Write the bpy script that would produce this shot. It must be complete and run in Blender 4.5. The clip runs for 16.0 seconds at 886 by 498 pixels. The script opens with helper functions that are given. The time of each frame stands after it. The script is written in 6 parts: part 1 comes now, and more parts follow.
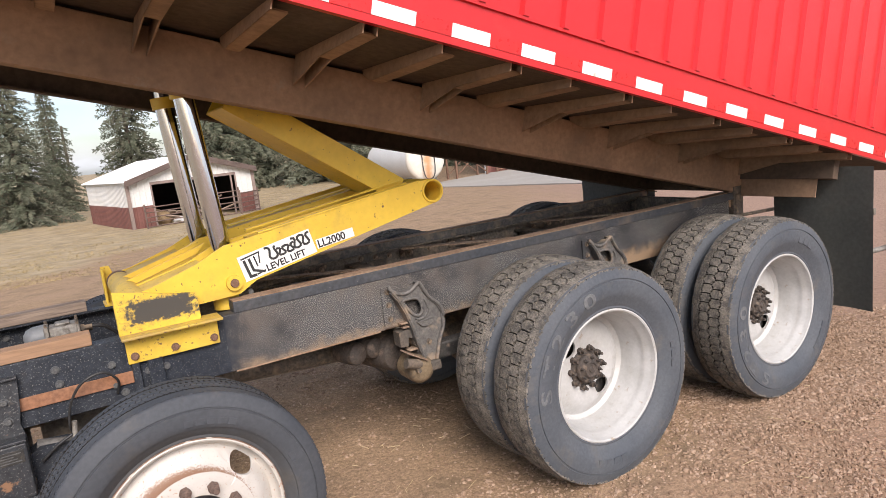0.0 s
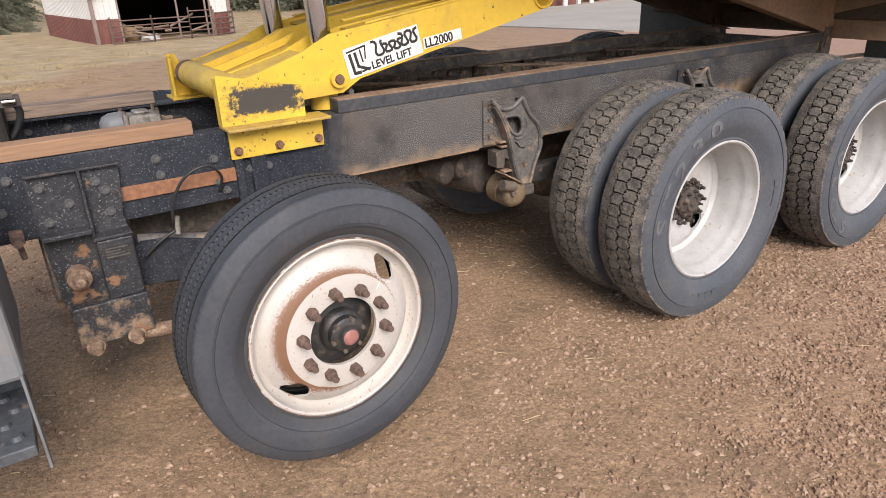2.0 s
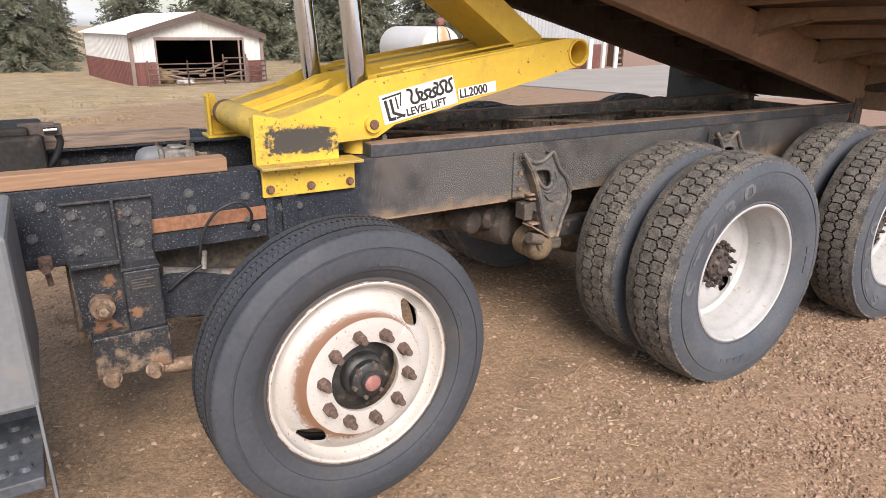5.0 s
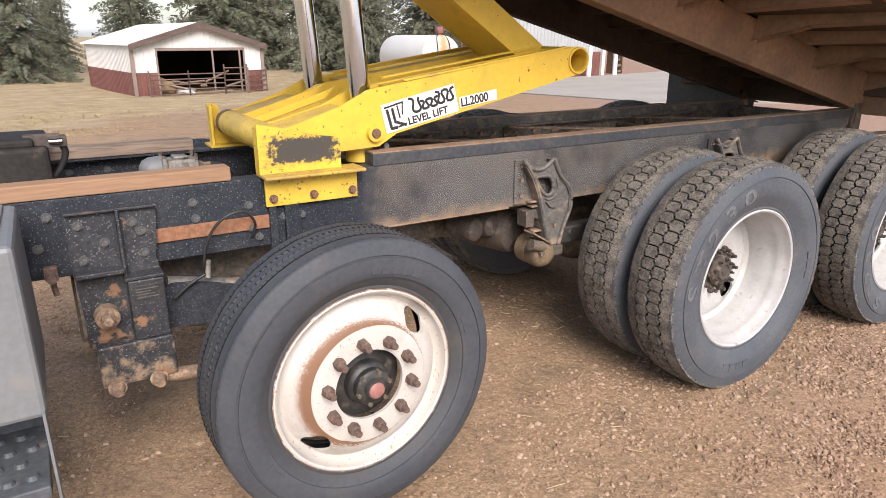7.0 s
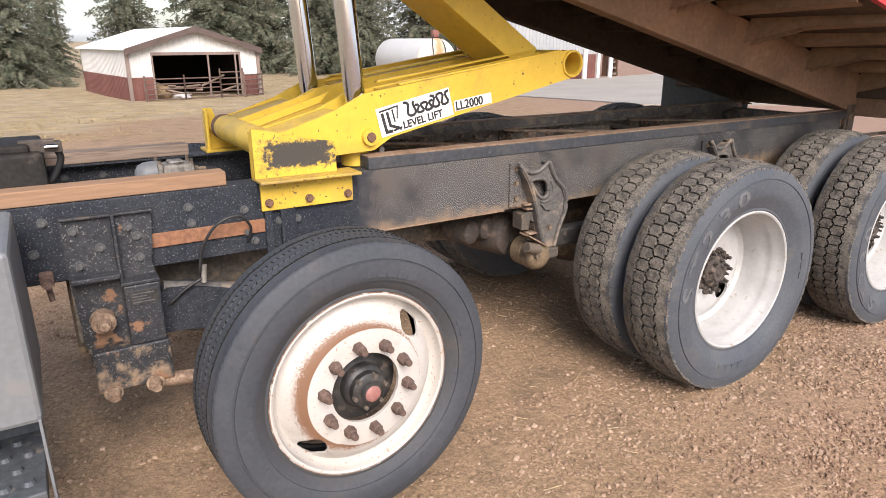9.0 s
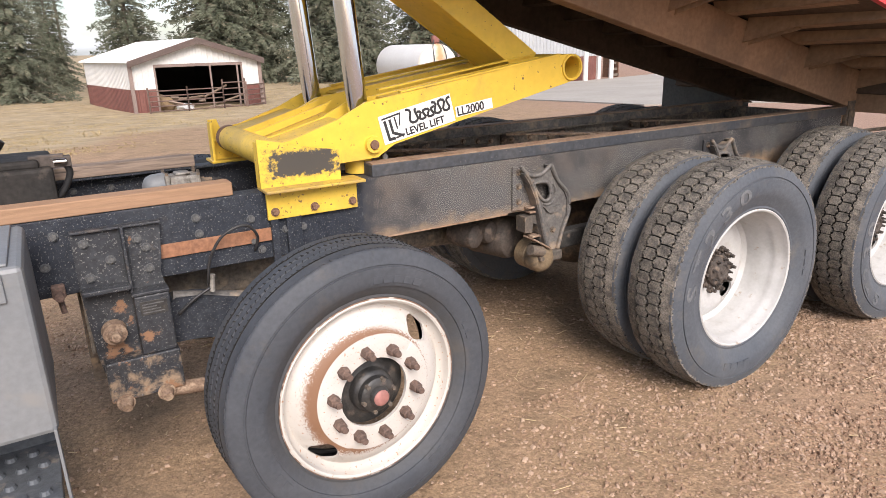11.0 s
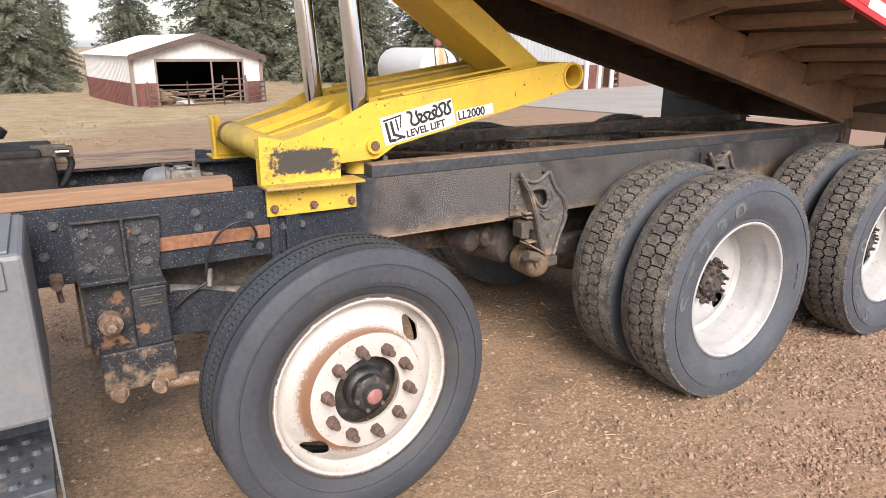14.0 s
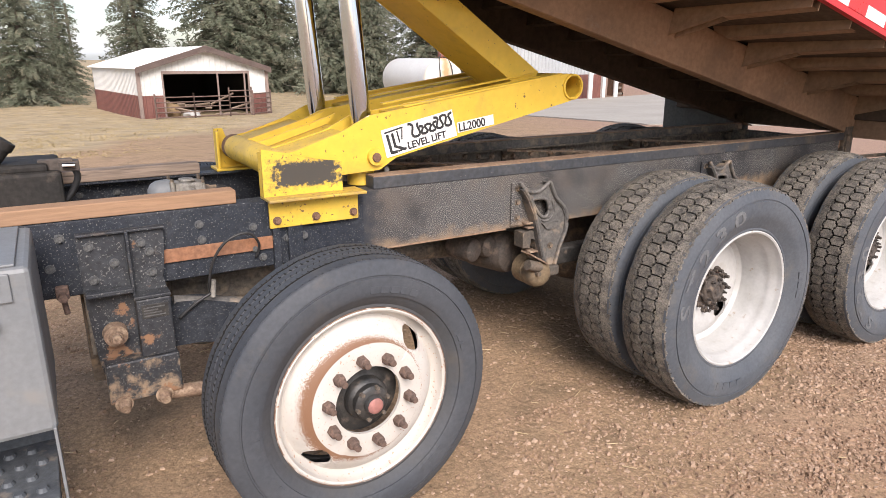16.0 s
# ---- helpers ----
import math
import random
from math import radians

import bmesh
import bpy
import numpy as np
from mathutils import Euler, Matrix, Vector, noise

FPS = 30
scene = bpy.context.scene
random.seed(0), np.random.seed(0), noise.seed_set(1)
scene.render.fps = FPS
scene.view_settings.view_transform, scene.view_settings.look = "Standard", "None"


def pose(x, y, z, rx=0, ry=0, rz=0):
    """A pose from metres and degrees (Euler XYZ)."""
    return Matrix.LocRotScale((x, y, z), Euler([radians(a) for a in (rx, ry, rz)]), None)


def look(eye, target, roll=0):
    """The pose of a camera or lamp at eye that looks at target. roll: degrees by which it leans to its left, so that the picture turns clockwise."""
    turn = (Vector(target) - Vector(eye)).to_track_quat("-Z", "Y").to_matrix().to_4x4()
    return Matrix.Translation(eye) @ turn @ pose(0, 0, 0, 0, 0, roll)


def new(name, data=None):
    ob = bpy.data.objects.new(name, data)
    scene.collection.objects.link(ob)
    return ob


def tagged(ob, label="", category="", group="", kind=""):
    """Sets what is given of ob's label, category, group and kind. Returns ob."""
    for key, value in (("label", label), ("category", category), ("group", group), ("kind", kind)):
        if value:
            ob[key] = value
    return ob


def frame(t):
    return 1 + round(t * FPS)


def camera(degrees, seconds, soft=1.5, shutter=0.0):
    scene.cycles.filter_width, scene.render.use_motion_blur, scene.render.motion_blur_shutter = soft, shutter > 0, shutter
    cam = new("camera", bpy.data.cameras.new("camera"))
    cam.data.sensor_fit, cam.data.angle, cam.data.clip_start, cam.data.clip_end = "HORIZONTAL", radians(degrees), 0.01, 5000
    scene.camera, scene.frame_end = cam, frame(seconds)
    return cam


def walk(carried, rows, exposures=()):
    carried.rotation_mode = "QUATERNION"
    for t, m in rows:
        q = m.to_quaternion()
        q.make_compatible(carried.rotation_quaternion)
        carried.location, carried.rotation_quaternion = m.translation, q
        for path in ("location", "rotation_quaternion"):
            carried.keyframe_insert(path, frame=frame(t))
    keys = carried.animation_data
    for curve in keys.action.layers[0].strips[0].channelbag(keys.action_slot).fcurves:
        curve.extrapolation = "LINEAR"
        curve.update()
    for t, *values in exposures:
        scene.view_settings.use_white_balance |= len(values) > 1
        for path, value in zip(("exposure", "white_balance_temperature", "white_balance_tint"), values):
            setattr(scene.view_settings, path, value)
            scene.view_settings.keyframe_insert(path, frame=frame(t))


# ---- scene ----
cam = camera(68.56, 16.0, 0.5)
# seconds, eye x y z, yaw, pitch, lean to the right
ROWS = [
    (0.0, -2.160, -2.200, 1.759, -30.59, -9.86, 6.27),
    (0.5, -2.298, -2.132, 1.749, -33.85, -11.42, 5.37),
    (1.0, -2.376, -1.990, 1.720, -32.02, -11.92, 3.02),
    (1.5, -2.508, -1.790, 1.643, -31.21, -20.73, 2.66),
    (2.0, -2.621, -1.705, 1.604, -32.74, -23.31, 1.84),
    (2.5, -2.629, -1.647, 1.553, -33.33, -24.90, -0.56),
    (3.0, -2.619, -1.636, 1.561, -33.43, -25.57, -0.84),
    (3.5, -2.622, -1.628, 1.565, -32.71, -24.58, -1.23),
    (4.0, -2.630, -1.640, 1.576, -31.67, -20.46, -0.79),
    (6.5, -2.658, -1.667, 1.579, -31.30, -18.07, -0.59),
    (7.0, -2.657, -1.668, 1.581, -31.28, -18.00, -0.23),
    (7.5, -2.657, -1.665, 1.581, -31.62, -18.08, -0.12),
    (8.0, -2.653, -1.672, 1.583, -31.66, -17.90, 0.20),
    (8.5, -2.654, -1.676, 1.586, -31.63, -17.77, 0.13),
    (9.0, -2.656, -1.677, 1.584, -31.56, -17.74, 0.02),
    (11.5, -2.671, -1.703, 1.593, -31.06, -17.28, 1.56),
    (12.0, -2.675, -1.704, 1.591, -31.15, -17.43, 1.22),
    (12.5, -2.682, -1.706, 1.587, -31.07, -17.49, 0.08),
    (13.0, -2.682, -1.703, 1.587, -31.24, -17.48, 0.00),
    (13.5, -2.681, -1.707, 1.593, -31.39, -17.27, -0.18),
    (14.0, -2.685, -1.714, 1.593, -31.56, -17.00, -0.59),
    (14.5, -2.684, -1.724, 1.596, -31.43, -16.80, -0.65),
    (15.0, -2.683, -1.729, 1.596, -31.19, -16.68, -0.45),
    (15.5, -2.681, -1.734, 1.600, -31.14, -16.51, -0.37),
    (16.0, -2.680, -1.742, 1.603, -31.03, -16.17, -0.16),
]
walk(cam, [(t, pose(x, y, z, 0, 0, yaw) @ pose(0, 0, 0, 90 + pitch) @ pose(0, 0, 0, 0, 0, -lean))
           for t, x, y, z, yaw, pitch, lean in ROWS],
     [(t, stops, 6450, 15) for t, stops in ((0.0, 0.78), (1.0, 0.83), (1.5, 0.86), (2.0, 0.69), (2.5, 0.68), (3.5, 0.77), (4.2, 0.78), (6.5, 0.93), (12.0, 0.96), (16.0, 0.97))])

# ---- light: a bright day with thin cloud, the sun behind the camera ----
SUN_AZ, SUN_EL = radians(194), radians(39)
world = bpy.data.worlds.new("sky")
scene.world = world
world.use_nodes = True
wn, wl = world.node_tree.nodes, world.node_tree.links
wn.clear()
sky = wn.new("ShaderNodeTexSky")
sky.sky_type, sky.sun_disc = "NISHITA", False
sky.sun_elevation, sky.sun_rotation = SUN_EL, SUN_AZ
sky.air_density, sky.dust_density = 1.0, 1.6
coord = wn.new("ShaderNodeTexCoord")
mapping = wn.new("ShaderNodeMapping")
mapping.inputs["Scale"].default_value = (1.4, 1.4, 4.5)
cloud = wn.new("ShaderNodeTexNoise")
cloud.inputs["Scale"].default_value, cloud.inputs["Detail"].default_value = 2.2, 7
ramp = wn.new("ShaderNodeValToRGB")
ramp.color_ramp.elements[0].position, ramp.color_ramp.elements[1].position = 0.44, 0.64
mix = wn.new("ShaderNodeMix")
mix.data_type = "RGBA"
mix.inputs[7].default_value = (5.8, 6.0, 6.4, 1)
bg = wn.new("ShaderNodeBackground")
bg.inputs["Strength"].default_value = 0.108
wout = wn.new("ShaderNodeOutputWorld")
wl.new(coord.outputs["Generated"], mapping.inputs["Vector"])
wl.new(mapping.outputs["Vector"], cloud.inputs["Vector"])
wl.new(cloud.outputs["Fac"], ramp.inputs["Fac"])
wl.new(ramp.outputs["Color"], mix.inputs[0])
wl.new(sky.outputs["Color"], mix.inputs[6])
wl.new(mix.outputs[2], bg.inputs["Color"])
wl.new(bg.outputs["Background"], wout.inputs["Surface"])
sun = new("sun", bpy.data.lights.new("sun", "SUN"))
sun.data.energy, sun.data.angle, sun.data.color = 2.85, radians(34), (1.0, 0.94, 0.86)
sun.matrix_basis = look((math.sin(SUN_AZ) * math.cos(SUN_EL) * 30, math.cos(SUN_AZ) * math.cos(SUN_EL) * 30, math.sin(SUN_EL) * 30), (0, 0, 0))


# ---- materials ----
def material(name, a, b, scale=6.0, rough=0.7, metal=0.0, fine=60.0, fine_amount=0.25, bump=0.15, bump_scale=80.0,
             spots=None, spot_scale=30.0, spot_range=(0.62, 0.68), stretch=None, spec=0.5, streak=None, random_shift=0.0, spot_detail=3.0):
    """Two colours mixed by a broad noise, a finer grain on top, optional spots (dirt, rust, chips) and relief."""
    m = bpy.data.materials.new(name)
    m.use_nodes = True
    n, l = m.node_tree.nodes, m.node_tree.links
    bsdf = n["Principled BSDF"]
    bsdf.inputs["Roughness"].default_value, bsdf.inputs["Metallic"].default_value = rough, metal
    bsdf.inputs["Specular IOR Level"].default_value = spec
    tc = n.new("ShaderNodeTexCoord")
    src = tc.outputs["Object"]
    if stretch:
        mp = n.new("ShaderNodeMapping")
        mp.inputs["Scale"].default_value = stretch
        l.new(src, mp.inputs["Vector"])
        src = mp.outputs["Vector"]

    def tex(s, detail=5.0, rough_=0.55):
        t = n.new("ShaderNodeTexNoise")
        t.inputs["Scale"].default_value, t.inputs["Detail"].default_value, t.inputs["Roughness"].default_value = s, detail, rough_
        l.new(src, t.inputs["Vector"])
        return t.outputs["Fac"]

    def blend(fac, x, y, kind="MIX"):
        q = n.new("ShaderNodeMix")
        q.data_type, q.blend_type = "RGBA", kind
        for sock, val in ((q.inputs[0], fac), (q.inputs[6], x), (q.inputs[7], y)):
            if hasattr(val, "links"):
                l.new(val, sock)
            elif isinstance(val, tuple):
                sock.default_value = (*val, 1)
            else:
                sock.default_value = val
        return q.outputs[2]

    def span(fac, lo, hi):
        r = n.new("ShaderNodeMapRange")
        r.inputs["From Min"].default_value, r.inputs["From Max"].default_value = lo, hi
        l.new(fac, r.inputs["Value"])
        return r.outputs["Result"]

    col = blend(span(tex(scale), 0.35, 0.65), a, b)
    g = n.new("ShaderNodeMapRange")
    g.inputs["From Min"].default_value, g.inputs["From Max"].default_value = 0.3, 0.7
    g.inputs["To Min"].default_value, g.inputs["To Max"].default_value = 1 - fine_amount, 1 + fine_amount
    l.new(tex(fine, 4), g.inputs["Value"])
    shade = n.new("ShaderNodeVectorMath")
    shade.operation = "SCALE"
    l.new(col, shade.inputs[0])
    l.new(g.outputs["Result"], shade.inputs["Scale"])
    col = shade.outputs[0]
    if random_shift:
        oi = n.new("ShaderNodeObjectInfo")
        rr = n.new("ShaderNodeMapRange")
        rr.inputs["To Min"].default_value, rr.inputs["To Max"].default_value = 1 - random_shift, 1 + random_shift
        l.new(oi.outputs["Random"], rr.inputs["Value"])
        sh2 = n.new("ShaderNodeVectorMath")
        sh2.operation = "SCALE"
        l.new(col, sh2.inputs[0])
        l.new(rr.outputs["Result"], sh2.inputs["Scale"])
        col = sh2.outputs[0]
    if spots:
        col = blend(span(tex(spot_scale, spot_detail), *spot_range), col, spots)
    if streak:
        colour, s3, lo, hi = streak
        col = blend(span(tex(s3, 8, 0.7), lo, hi), col, colour)
    l.new(col, bsdf.inputs["Base Color"])
    rv = n.new("ShaderNodeMapRange")
    rv.inputs["To Min"].default_value, rv.inputs["To Max"].default_value = max(0, rough - 0.12), min(1, rough + 0.12)
    l.new(tex(scale * 2.3), rv.inputs["Value"])
    l.new(rv.outputs["Result"], bsdf.inputs["Roughness"])
    if bump:
        bp = n.new("ShaderNodeBump")
        bp.inputs["Strength"].default_value, bp.inputs["Distance"].default_value = bump, 0.01
        l.new(tex(bump_scale, 6, 0.6), bp.inputs["Height"])
        l.new(bp.outputs["Normal"], bsdf.inputs["Normal"])
    return m


GRAVEL = material("gravel", (0.305, 0.208, 0.126), (0.325, 0.220, 0.140), 0.9, 0.95, 0, 55, 0.26, 0.9, 26, (0.205, 0.145, 0.092), 3.4, (0.48, 0.72), spec=0.15, spot_detail=9.0)
STONE = material("stone", (0.33, 0.215, 0.145), (0.40, 0.282, 0.200), 3, 0.9, 0, 120, 0.3, 0.3, 160, spec=0.2)
DRYGRASS = material("dry_grass", (0.42, 0.32, 0.17), (0.33, 0.26, 0.14), 0.6, 1.0, 0, 25, 0.3, 0.8, 30, (0.24, 0.2, 0.11), 3, (0.55, 0.7), spec=0.05)
CONCRETE = material("concrete", (0.30, 0.275, 0.24), (0.345, 0.315, 0.275), 0.4, 0.9, 0, 8, 0.08, 0.1, 30, spec=0.2)
FRAME = material("black_frame_paint", (0.014, 0.018, 0.027), (0.028, 0.032, 0.040), 5, 0.58, 0, 40, 0.35, 0.2, 90,
                 (0.20, 0.197, 0.187), 150, (0.575, 0.70), streak=((0.13, 0.10, 0.075), 3.2, 0.60, 0.88), spot_detail=5.0, spec=0.35)
FRAME_MUD = material("mud_spattered_frame", (0.020, 0.022, 0.027), (0.034, 0.034, 0.036), 3, 0.62, 0, 60, 0.35, 0.15, 150,
                     (0.30, 0.285, 0.262), 230, (0.49, 0.61), streak=((0.120, 0.092, 0.070), 2.4, 0.44, 0.78), spot_detail=7.0)
FRAME_DARK = material("dark_inner_frame", (0.10, 0.088, 0.074), (0.17, 0.14, 0.108), 4, 0.75, 0, 60, 0.4, 0.25, 80,
                      (0.29, 0.22, 0.155), 17, (0.52, 0.70), streak=((0.05, 0.045, 0.042), 7, 0.56, 0.70), spot_detail=8.0)
CAPPAINT = material("worn_cap_strip_paint", (0.040, 0.044, 0.052), (0.062, 0.062, 0.064), 4, 0.55, 0, 40, 0.3, 0.12, 90,
                    (0.24, 0.22, 0.19), 90, (0.68, 0.74), streak=((0.17, 0.13, 0.095), 3.5, 0.54, 0.78), spot_detail=3.0)
RUSTEDGE = material("rusty_edge", (0.21, 0.13, 0.08), (0.29, 0.20, 0.135), 8, 0.85, 0, 70, 0.3, 0.2, 90)
CASTGREY = material("grey_dusty_casting", (0.125, 0.115, 0.105), (0.08, 0.076, 0.072), 9, 0.65, 0, 80, 0.3, 0.25, 90, (0.26, 0.20, 0.145), 13, (0.52, 0.7))
CASTING = material("dusty_casting", (0.13, 0.10, 0.075), (0.075, 0.065, 0.055), 7, 0.8, 0, 80, 0.3, 0.25, 90, (0.25, 0.18, 0.12), 16, (0.52, 0.68))
BUSHING = material("ochre_dusty_bushing", (0.20, 0.148, 0.088), (0.15, 0.108, 0.066), 9, 0.7, 0, 80, 0.25, 0.15, 120, (0.095, 0.072, 0.05), 18, (0.55, 0.7))
TANRUST = material("tan_rust", (0.225, 0.155, 0.108), (0.175, 0.115, 0.08), 22, 0.9, 0, 120, 0.3, 0.3, 160, (0.34, 0.25, 0.175), 30, (0.5, 0.65))
NUTRUST = material("brown_wheel_nut", (0.10, 0.066, 0.052), (0.15, 0.095, 0.072), 30, 0.8, 0, 120, 0.3, 0.3, 160)
BOLTGREY = material("dusty_grey_bolt", (0.062, 0.066, 0.072), (0.105, 0.104, 0.10), 40, 0.6, 0, 120, 0.3, 0.2, 160)
RUST = material("rust", (0.125, 0.07, 0.046), (0.19, 0.105, 0.068), 14, 0.9, 0, 120, 0.3, 0.3, 160)
YELLOW = material("yellow_paint", (0.74, 0.495, 0.055), (0.67, 0.435, 0.048), 3, 0.42, 0, 30, 0.05, 0.05, 60,
                  (0.16, 0.10, 0.045), 52, (0.665, 0.70), streak=((0.42, 0.28, 0.06), 3.6, 0.55, 0.82), spot_detail=9.0)
YELLOW_WORN = material("worn_yellow_paint", (0.06, 0.055, 0.05), (0.10, 0.085, 0.07), 9, 0.6, 0, 60, 0.3, 0.2, 90,
                       (0.62, 0.44, 0.03), 34, (0.60, 0.64), stretch=(0.8, 1, 1.3), spot_detail=10.0)
YELLOW_DIRTY = material("dirty_yellow_paint", (0.68, 0.458, 0.05), (0.58, 0.378, 0.045), 6, 0.5, 0, 40, 0.08, 0.08, 70,
                        (0.18, 0.11, 0.045), 75, (0.62, 0.67), streak=((0.36, 0.225, 0.07), 5.0, 0.49, 0.76), spot_detail=9.0)
SHELFYELLOW = material("grimy_yellow_shelf", (0.54, 0.37, 0.06), (0.44, 0.29, 0.06), 7, 0.6, 0, 40, 0.12, 0.1, 70,
                       (0.17, 0.105, 0.05), 60, (0.57, 0.66), streak=((0.30, 0.20, 0.085), 6.0, 0.46, 0.66), spot_detail=9.0)
HUBDARK = material("dark_dusty_hub", (0.075, 0.058, 0.047), (0.05, 0.042, 0.037), 12, 0.75, 0, 80, 0.3, 0.25, 90, (0.14, 0.105, 0.08), 22, (0.55, 0.7))
CHROME = material("chrome", (0.66, 0.69, 0.74), (0.58, 0.61, 0.66), 6, 0.12, 1.0, 90, 0.06, 0.02, 90, stretch=(1, 1, 0.1))
RUBBER = material("grey_rubber", (0.066, 0.074, 0.087), (0.090, 0.097, 0.108), 3, 0.62, 0, 70, 0.12, 0.08, 220, spec=0.3,
                  streak=((0.14, 0.125, 0.105), 5, 0.55, 0.85))
RUBBER_STEER = material("dark_rubber", (0.047, 0.052, 0.061), (0.066, 0.070, 0.078), 3, 0.62, 0, 70, 0.12, 0.08, 220, spec=0.3,
                        streak=((0.10, 0.09, 0.078), 5, 0.56, 0.85))
RUBBER_LETTER = material("dusty_raised_rubber", (0.105, 0.112, 0.122), (0.135, 0.138, 0.142), 8, 0.7, 0, 70, 0.2, 0.08, 220, spec=0.25)
TREAD = material("dusty_tread", (0.118, 0.108, 0.096), (0.205, 0.184, 0.158), 14, 0.95, 0, 150, 0.45, 0.7, 190, (0.26, 0.222, 0.175), 60, (0.56, 0.70), spec=0.15,
                 streak=((0.065, 0.062, 0.058), 22, 0.50, 0.66), spot_detail=8.0)
# near black for grooves and slits; their shade is put into the colour
TREADSHADE = material("tread_groove_shade", (0.016, 0.016, 0.016), (0.028, 0.026, 0.024), 9, 0.9, 0, 60, 0.3, 0.1, 90, spec=0.2)
WHEELWHITE = material("white_wheel_paint", (0.46, 0.455, 0.445), (0.39, 0.382, 0.368), 7, 0.38, 0, 60, 0.06, 0.06, 80,
                      (0.30, 0.235, 0.175), 26, (0.64, 0.74), streak=((0.31, 0.275, 0.235), 9, 0.58, 0.80), spot_detail=8.0)
WHEELWORN = material("worn_white_wheel_paint", (0.52, 0.49, 0.45), (0.46, 0.43, 0.39), 5, 0.5, 0, 40, 0.05, 0.06, 80,
                     (0.36, 0.20, 0.12), 90, (0.645, 0.67), streak=((0.45, 0.34, 0.26), 5, 0.60, 0.82))
RIMRUST = material("rusted_rim", (0.13, 0.075, 0.05), (0.20, 0.125, 0.09), 16, 0.9, 0, 120, 0.3, 0.25, 150, (0.45, 0.40, 0.35), 30, (0.55, 0.66))
HUBBLACK = material("oily_black_hub", (0.02, 0.02, 0.02), (0.05, 0.046, 0.042), 20, 0.45, 0, 90, 0.3, 0.2, 120, (0.13, 0.10, 0.08), 25, (0.6, 0.75))
CAPPINK = material("faded_red_cap", (0.33, 0.15, 0.13), (0.28, 0.12, 0.10), 30, 0.6)
WOOD = material("weathered_plank", (0.345, 0.21, 0.127), (0.285, 0.17, 0.10), 3, 0.85, 0, 40, 0.14, 0.15, 60, (0.19, 0.115, 0.07), 7, (0.58, 0.74), stretch=(0.25, 3, 3), spot_detail=8.0)
WOODGREY = material("old_grey_plank", (0.22, 0.16, 0.12), (0.30, 0.23, 0.18), 5, 0.9, 0, 30, 0.25, 0.15, 60, (0.08, 0.06, 0.05), 9, (0.6, 0.7), stretch=(0.25, 4, 4))
ORANGE = material("orange_primer_bar", (0.29, 0.13, 0.065), (0.22, 0.11, 0.065), 6, 0.8, 0, 60, 0.25, 0.15, 80)
ALLOY = material("dusty_alloy", (0.29, 0.275, 0.25), (0.20, 0.182, 0.157), 16, 0.65, 0.3, 80, 0.3, 0.25, 90, (0.10, 0.085, 0.07), 24, (0.54, 0.68))
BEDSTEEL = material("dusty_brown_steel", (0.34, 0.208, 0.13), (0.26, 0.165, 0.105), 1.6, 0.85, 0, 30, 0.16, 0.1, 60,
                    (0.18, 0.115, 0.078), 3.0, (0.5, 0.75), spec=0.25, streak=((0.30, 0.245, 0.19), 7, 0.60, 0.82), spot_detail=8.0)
# darker copy of the bed steel; the shade under the box is put into it
BEDSHADE = material("shaded_brown_steel", (0.075, 0.054, 0.04), (0.11, 0.077, 0.056), 1.6, 0.9, 0, 30, 0.2, 0.1, 60, spec=0.2)
RED = material("red_paint", (0.55, 0.018, 0.02), (0.50, 0.02, 0.022), 2, 0.32, 0, 20, 0.05, 0.03, 50, streak=((0.42, 0.05, 0.04), 5, 0.6, 0.9))
REDTAPE = material("red_reflective_tape", (0.55, 0.02, 0.018), (0.48, 0.018, 0.018), 20, 0.3, 0, 60, 0.06, 0.02, 90)
WHITETAPE = material("white_reflective_tape", (0.82, 0.80, 0.77), (0.72, 0.69, 0.65), 15, 0.4, 0, 60, 0.05, 0.02, 90, (0.5, 0.4, 0.33), 20, (0.62, 0.75))
FLAP = material("mud_flap_rubber", (0.092, 0.097, 0.090), (0.120, 0.121, 0.110), 2, 0.7, 0, 40, 0.15, 0.06, 60, streak=((0.15, 0.13, 0.11), 3, 0.58, 0.85))
GREYPAINT = material("grey_paint", (0.150, 0.160, 0.170), (0.176, 0.184, 0.190), 3, 0.5, 0, 60, 0.08, 0.08, 90, (0.20, 0.197, 0.19), 10, (0.6, 0.75))
TANKGREY = material("dark_grey_tank_paint", (0.018, 0.017, 0.016), (0.032, 0.028, 0.025), 5, 0.75, 0, 60, 0.25, 0.12, 90, (0.12, 0.095, 0.075), 12, (0.58, 0.74), spec=0.25, spot_detail=7.0)
STEPSTEEL = material("worn_step_steel", (0.050, 0.057, 0.068), (0.085, 0.092, 0.10), 9, 0.5, 0, 60, 0.25, 0.15, 90, (0.2, 0.175, 0.15), 16, (0.58, 0.72))
HOSE = material("black_hose", (0.02, 0.02, 0.022), (0.035, 0.034, 0.033), 10, 0.5)
SIDINGWHITE = material("white_siding", (0.62, 0.61, 0.585), (0.56, 0.545, 0.515), 0.8, 0.5, 0, 12, 0.06, 0.05, 20, streak=((0.5, 0.44, 0.38), 1.4, 0.6, 0.9))
SIDINGRED = material("maroon_siding", (0.135, 0.05, 0.04), (0.17, 0.07, 0.055), 1.2, 0.6, 0, 12, 0.12, 0.05, 20)
ROOFWHITE = material("white_metal_roof", (0.72, 0.72, 0.71), (0.65, 0.64, 0.625), 0.8, 0.4, 0, 12, 0.06, 0.05, 20)
TRIM = material("brown_trim", (0.19, 0.14, 0.12), (0.23, 0.17, 0.145), 2, 0.6)
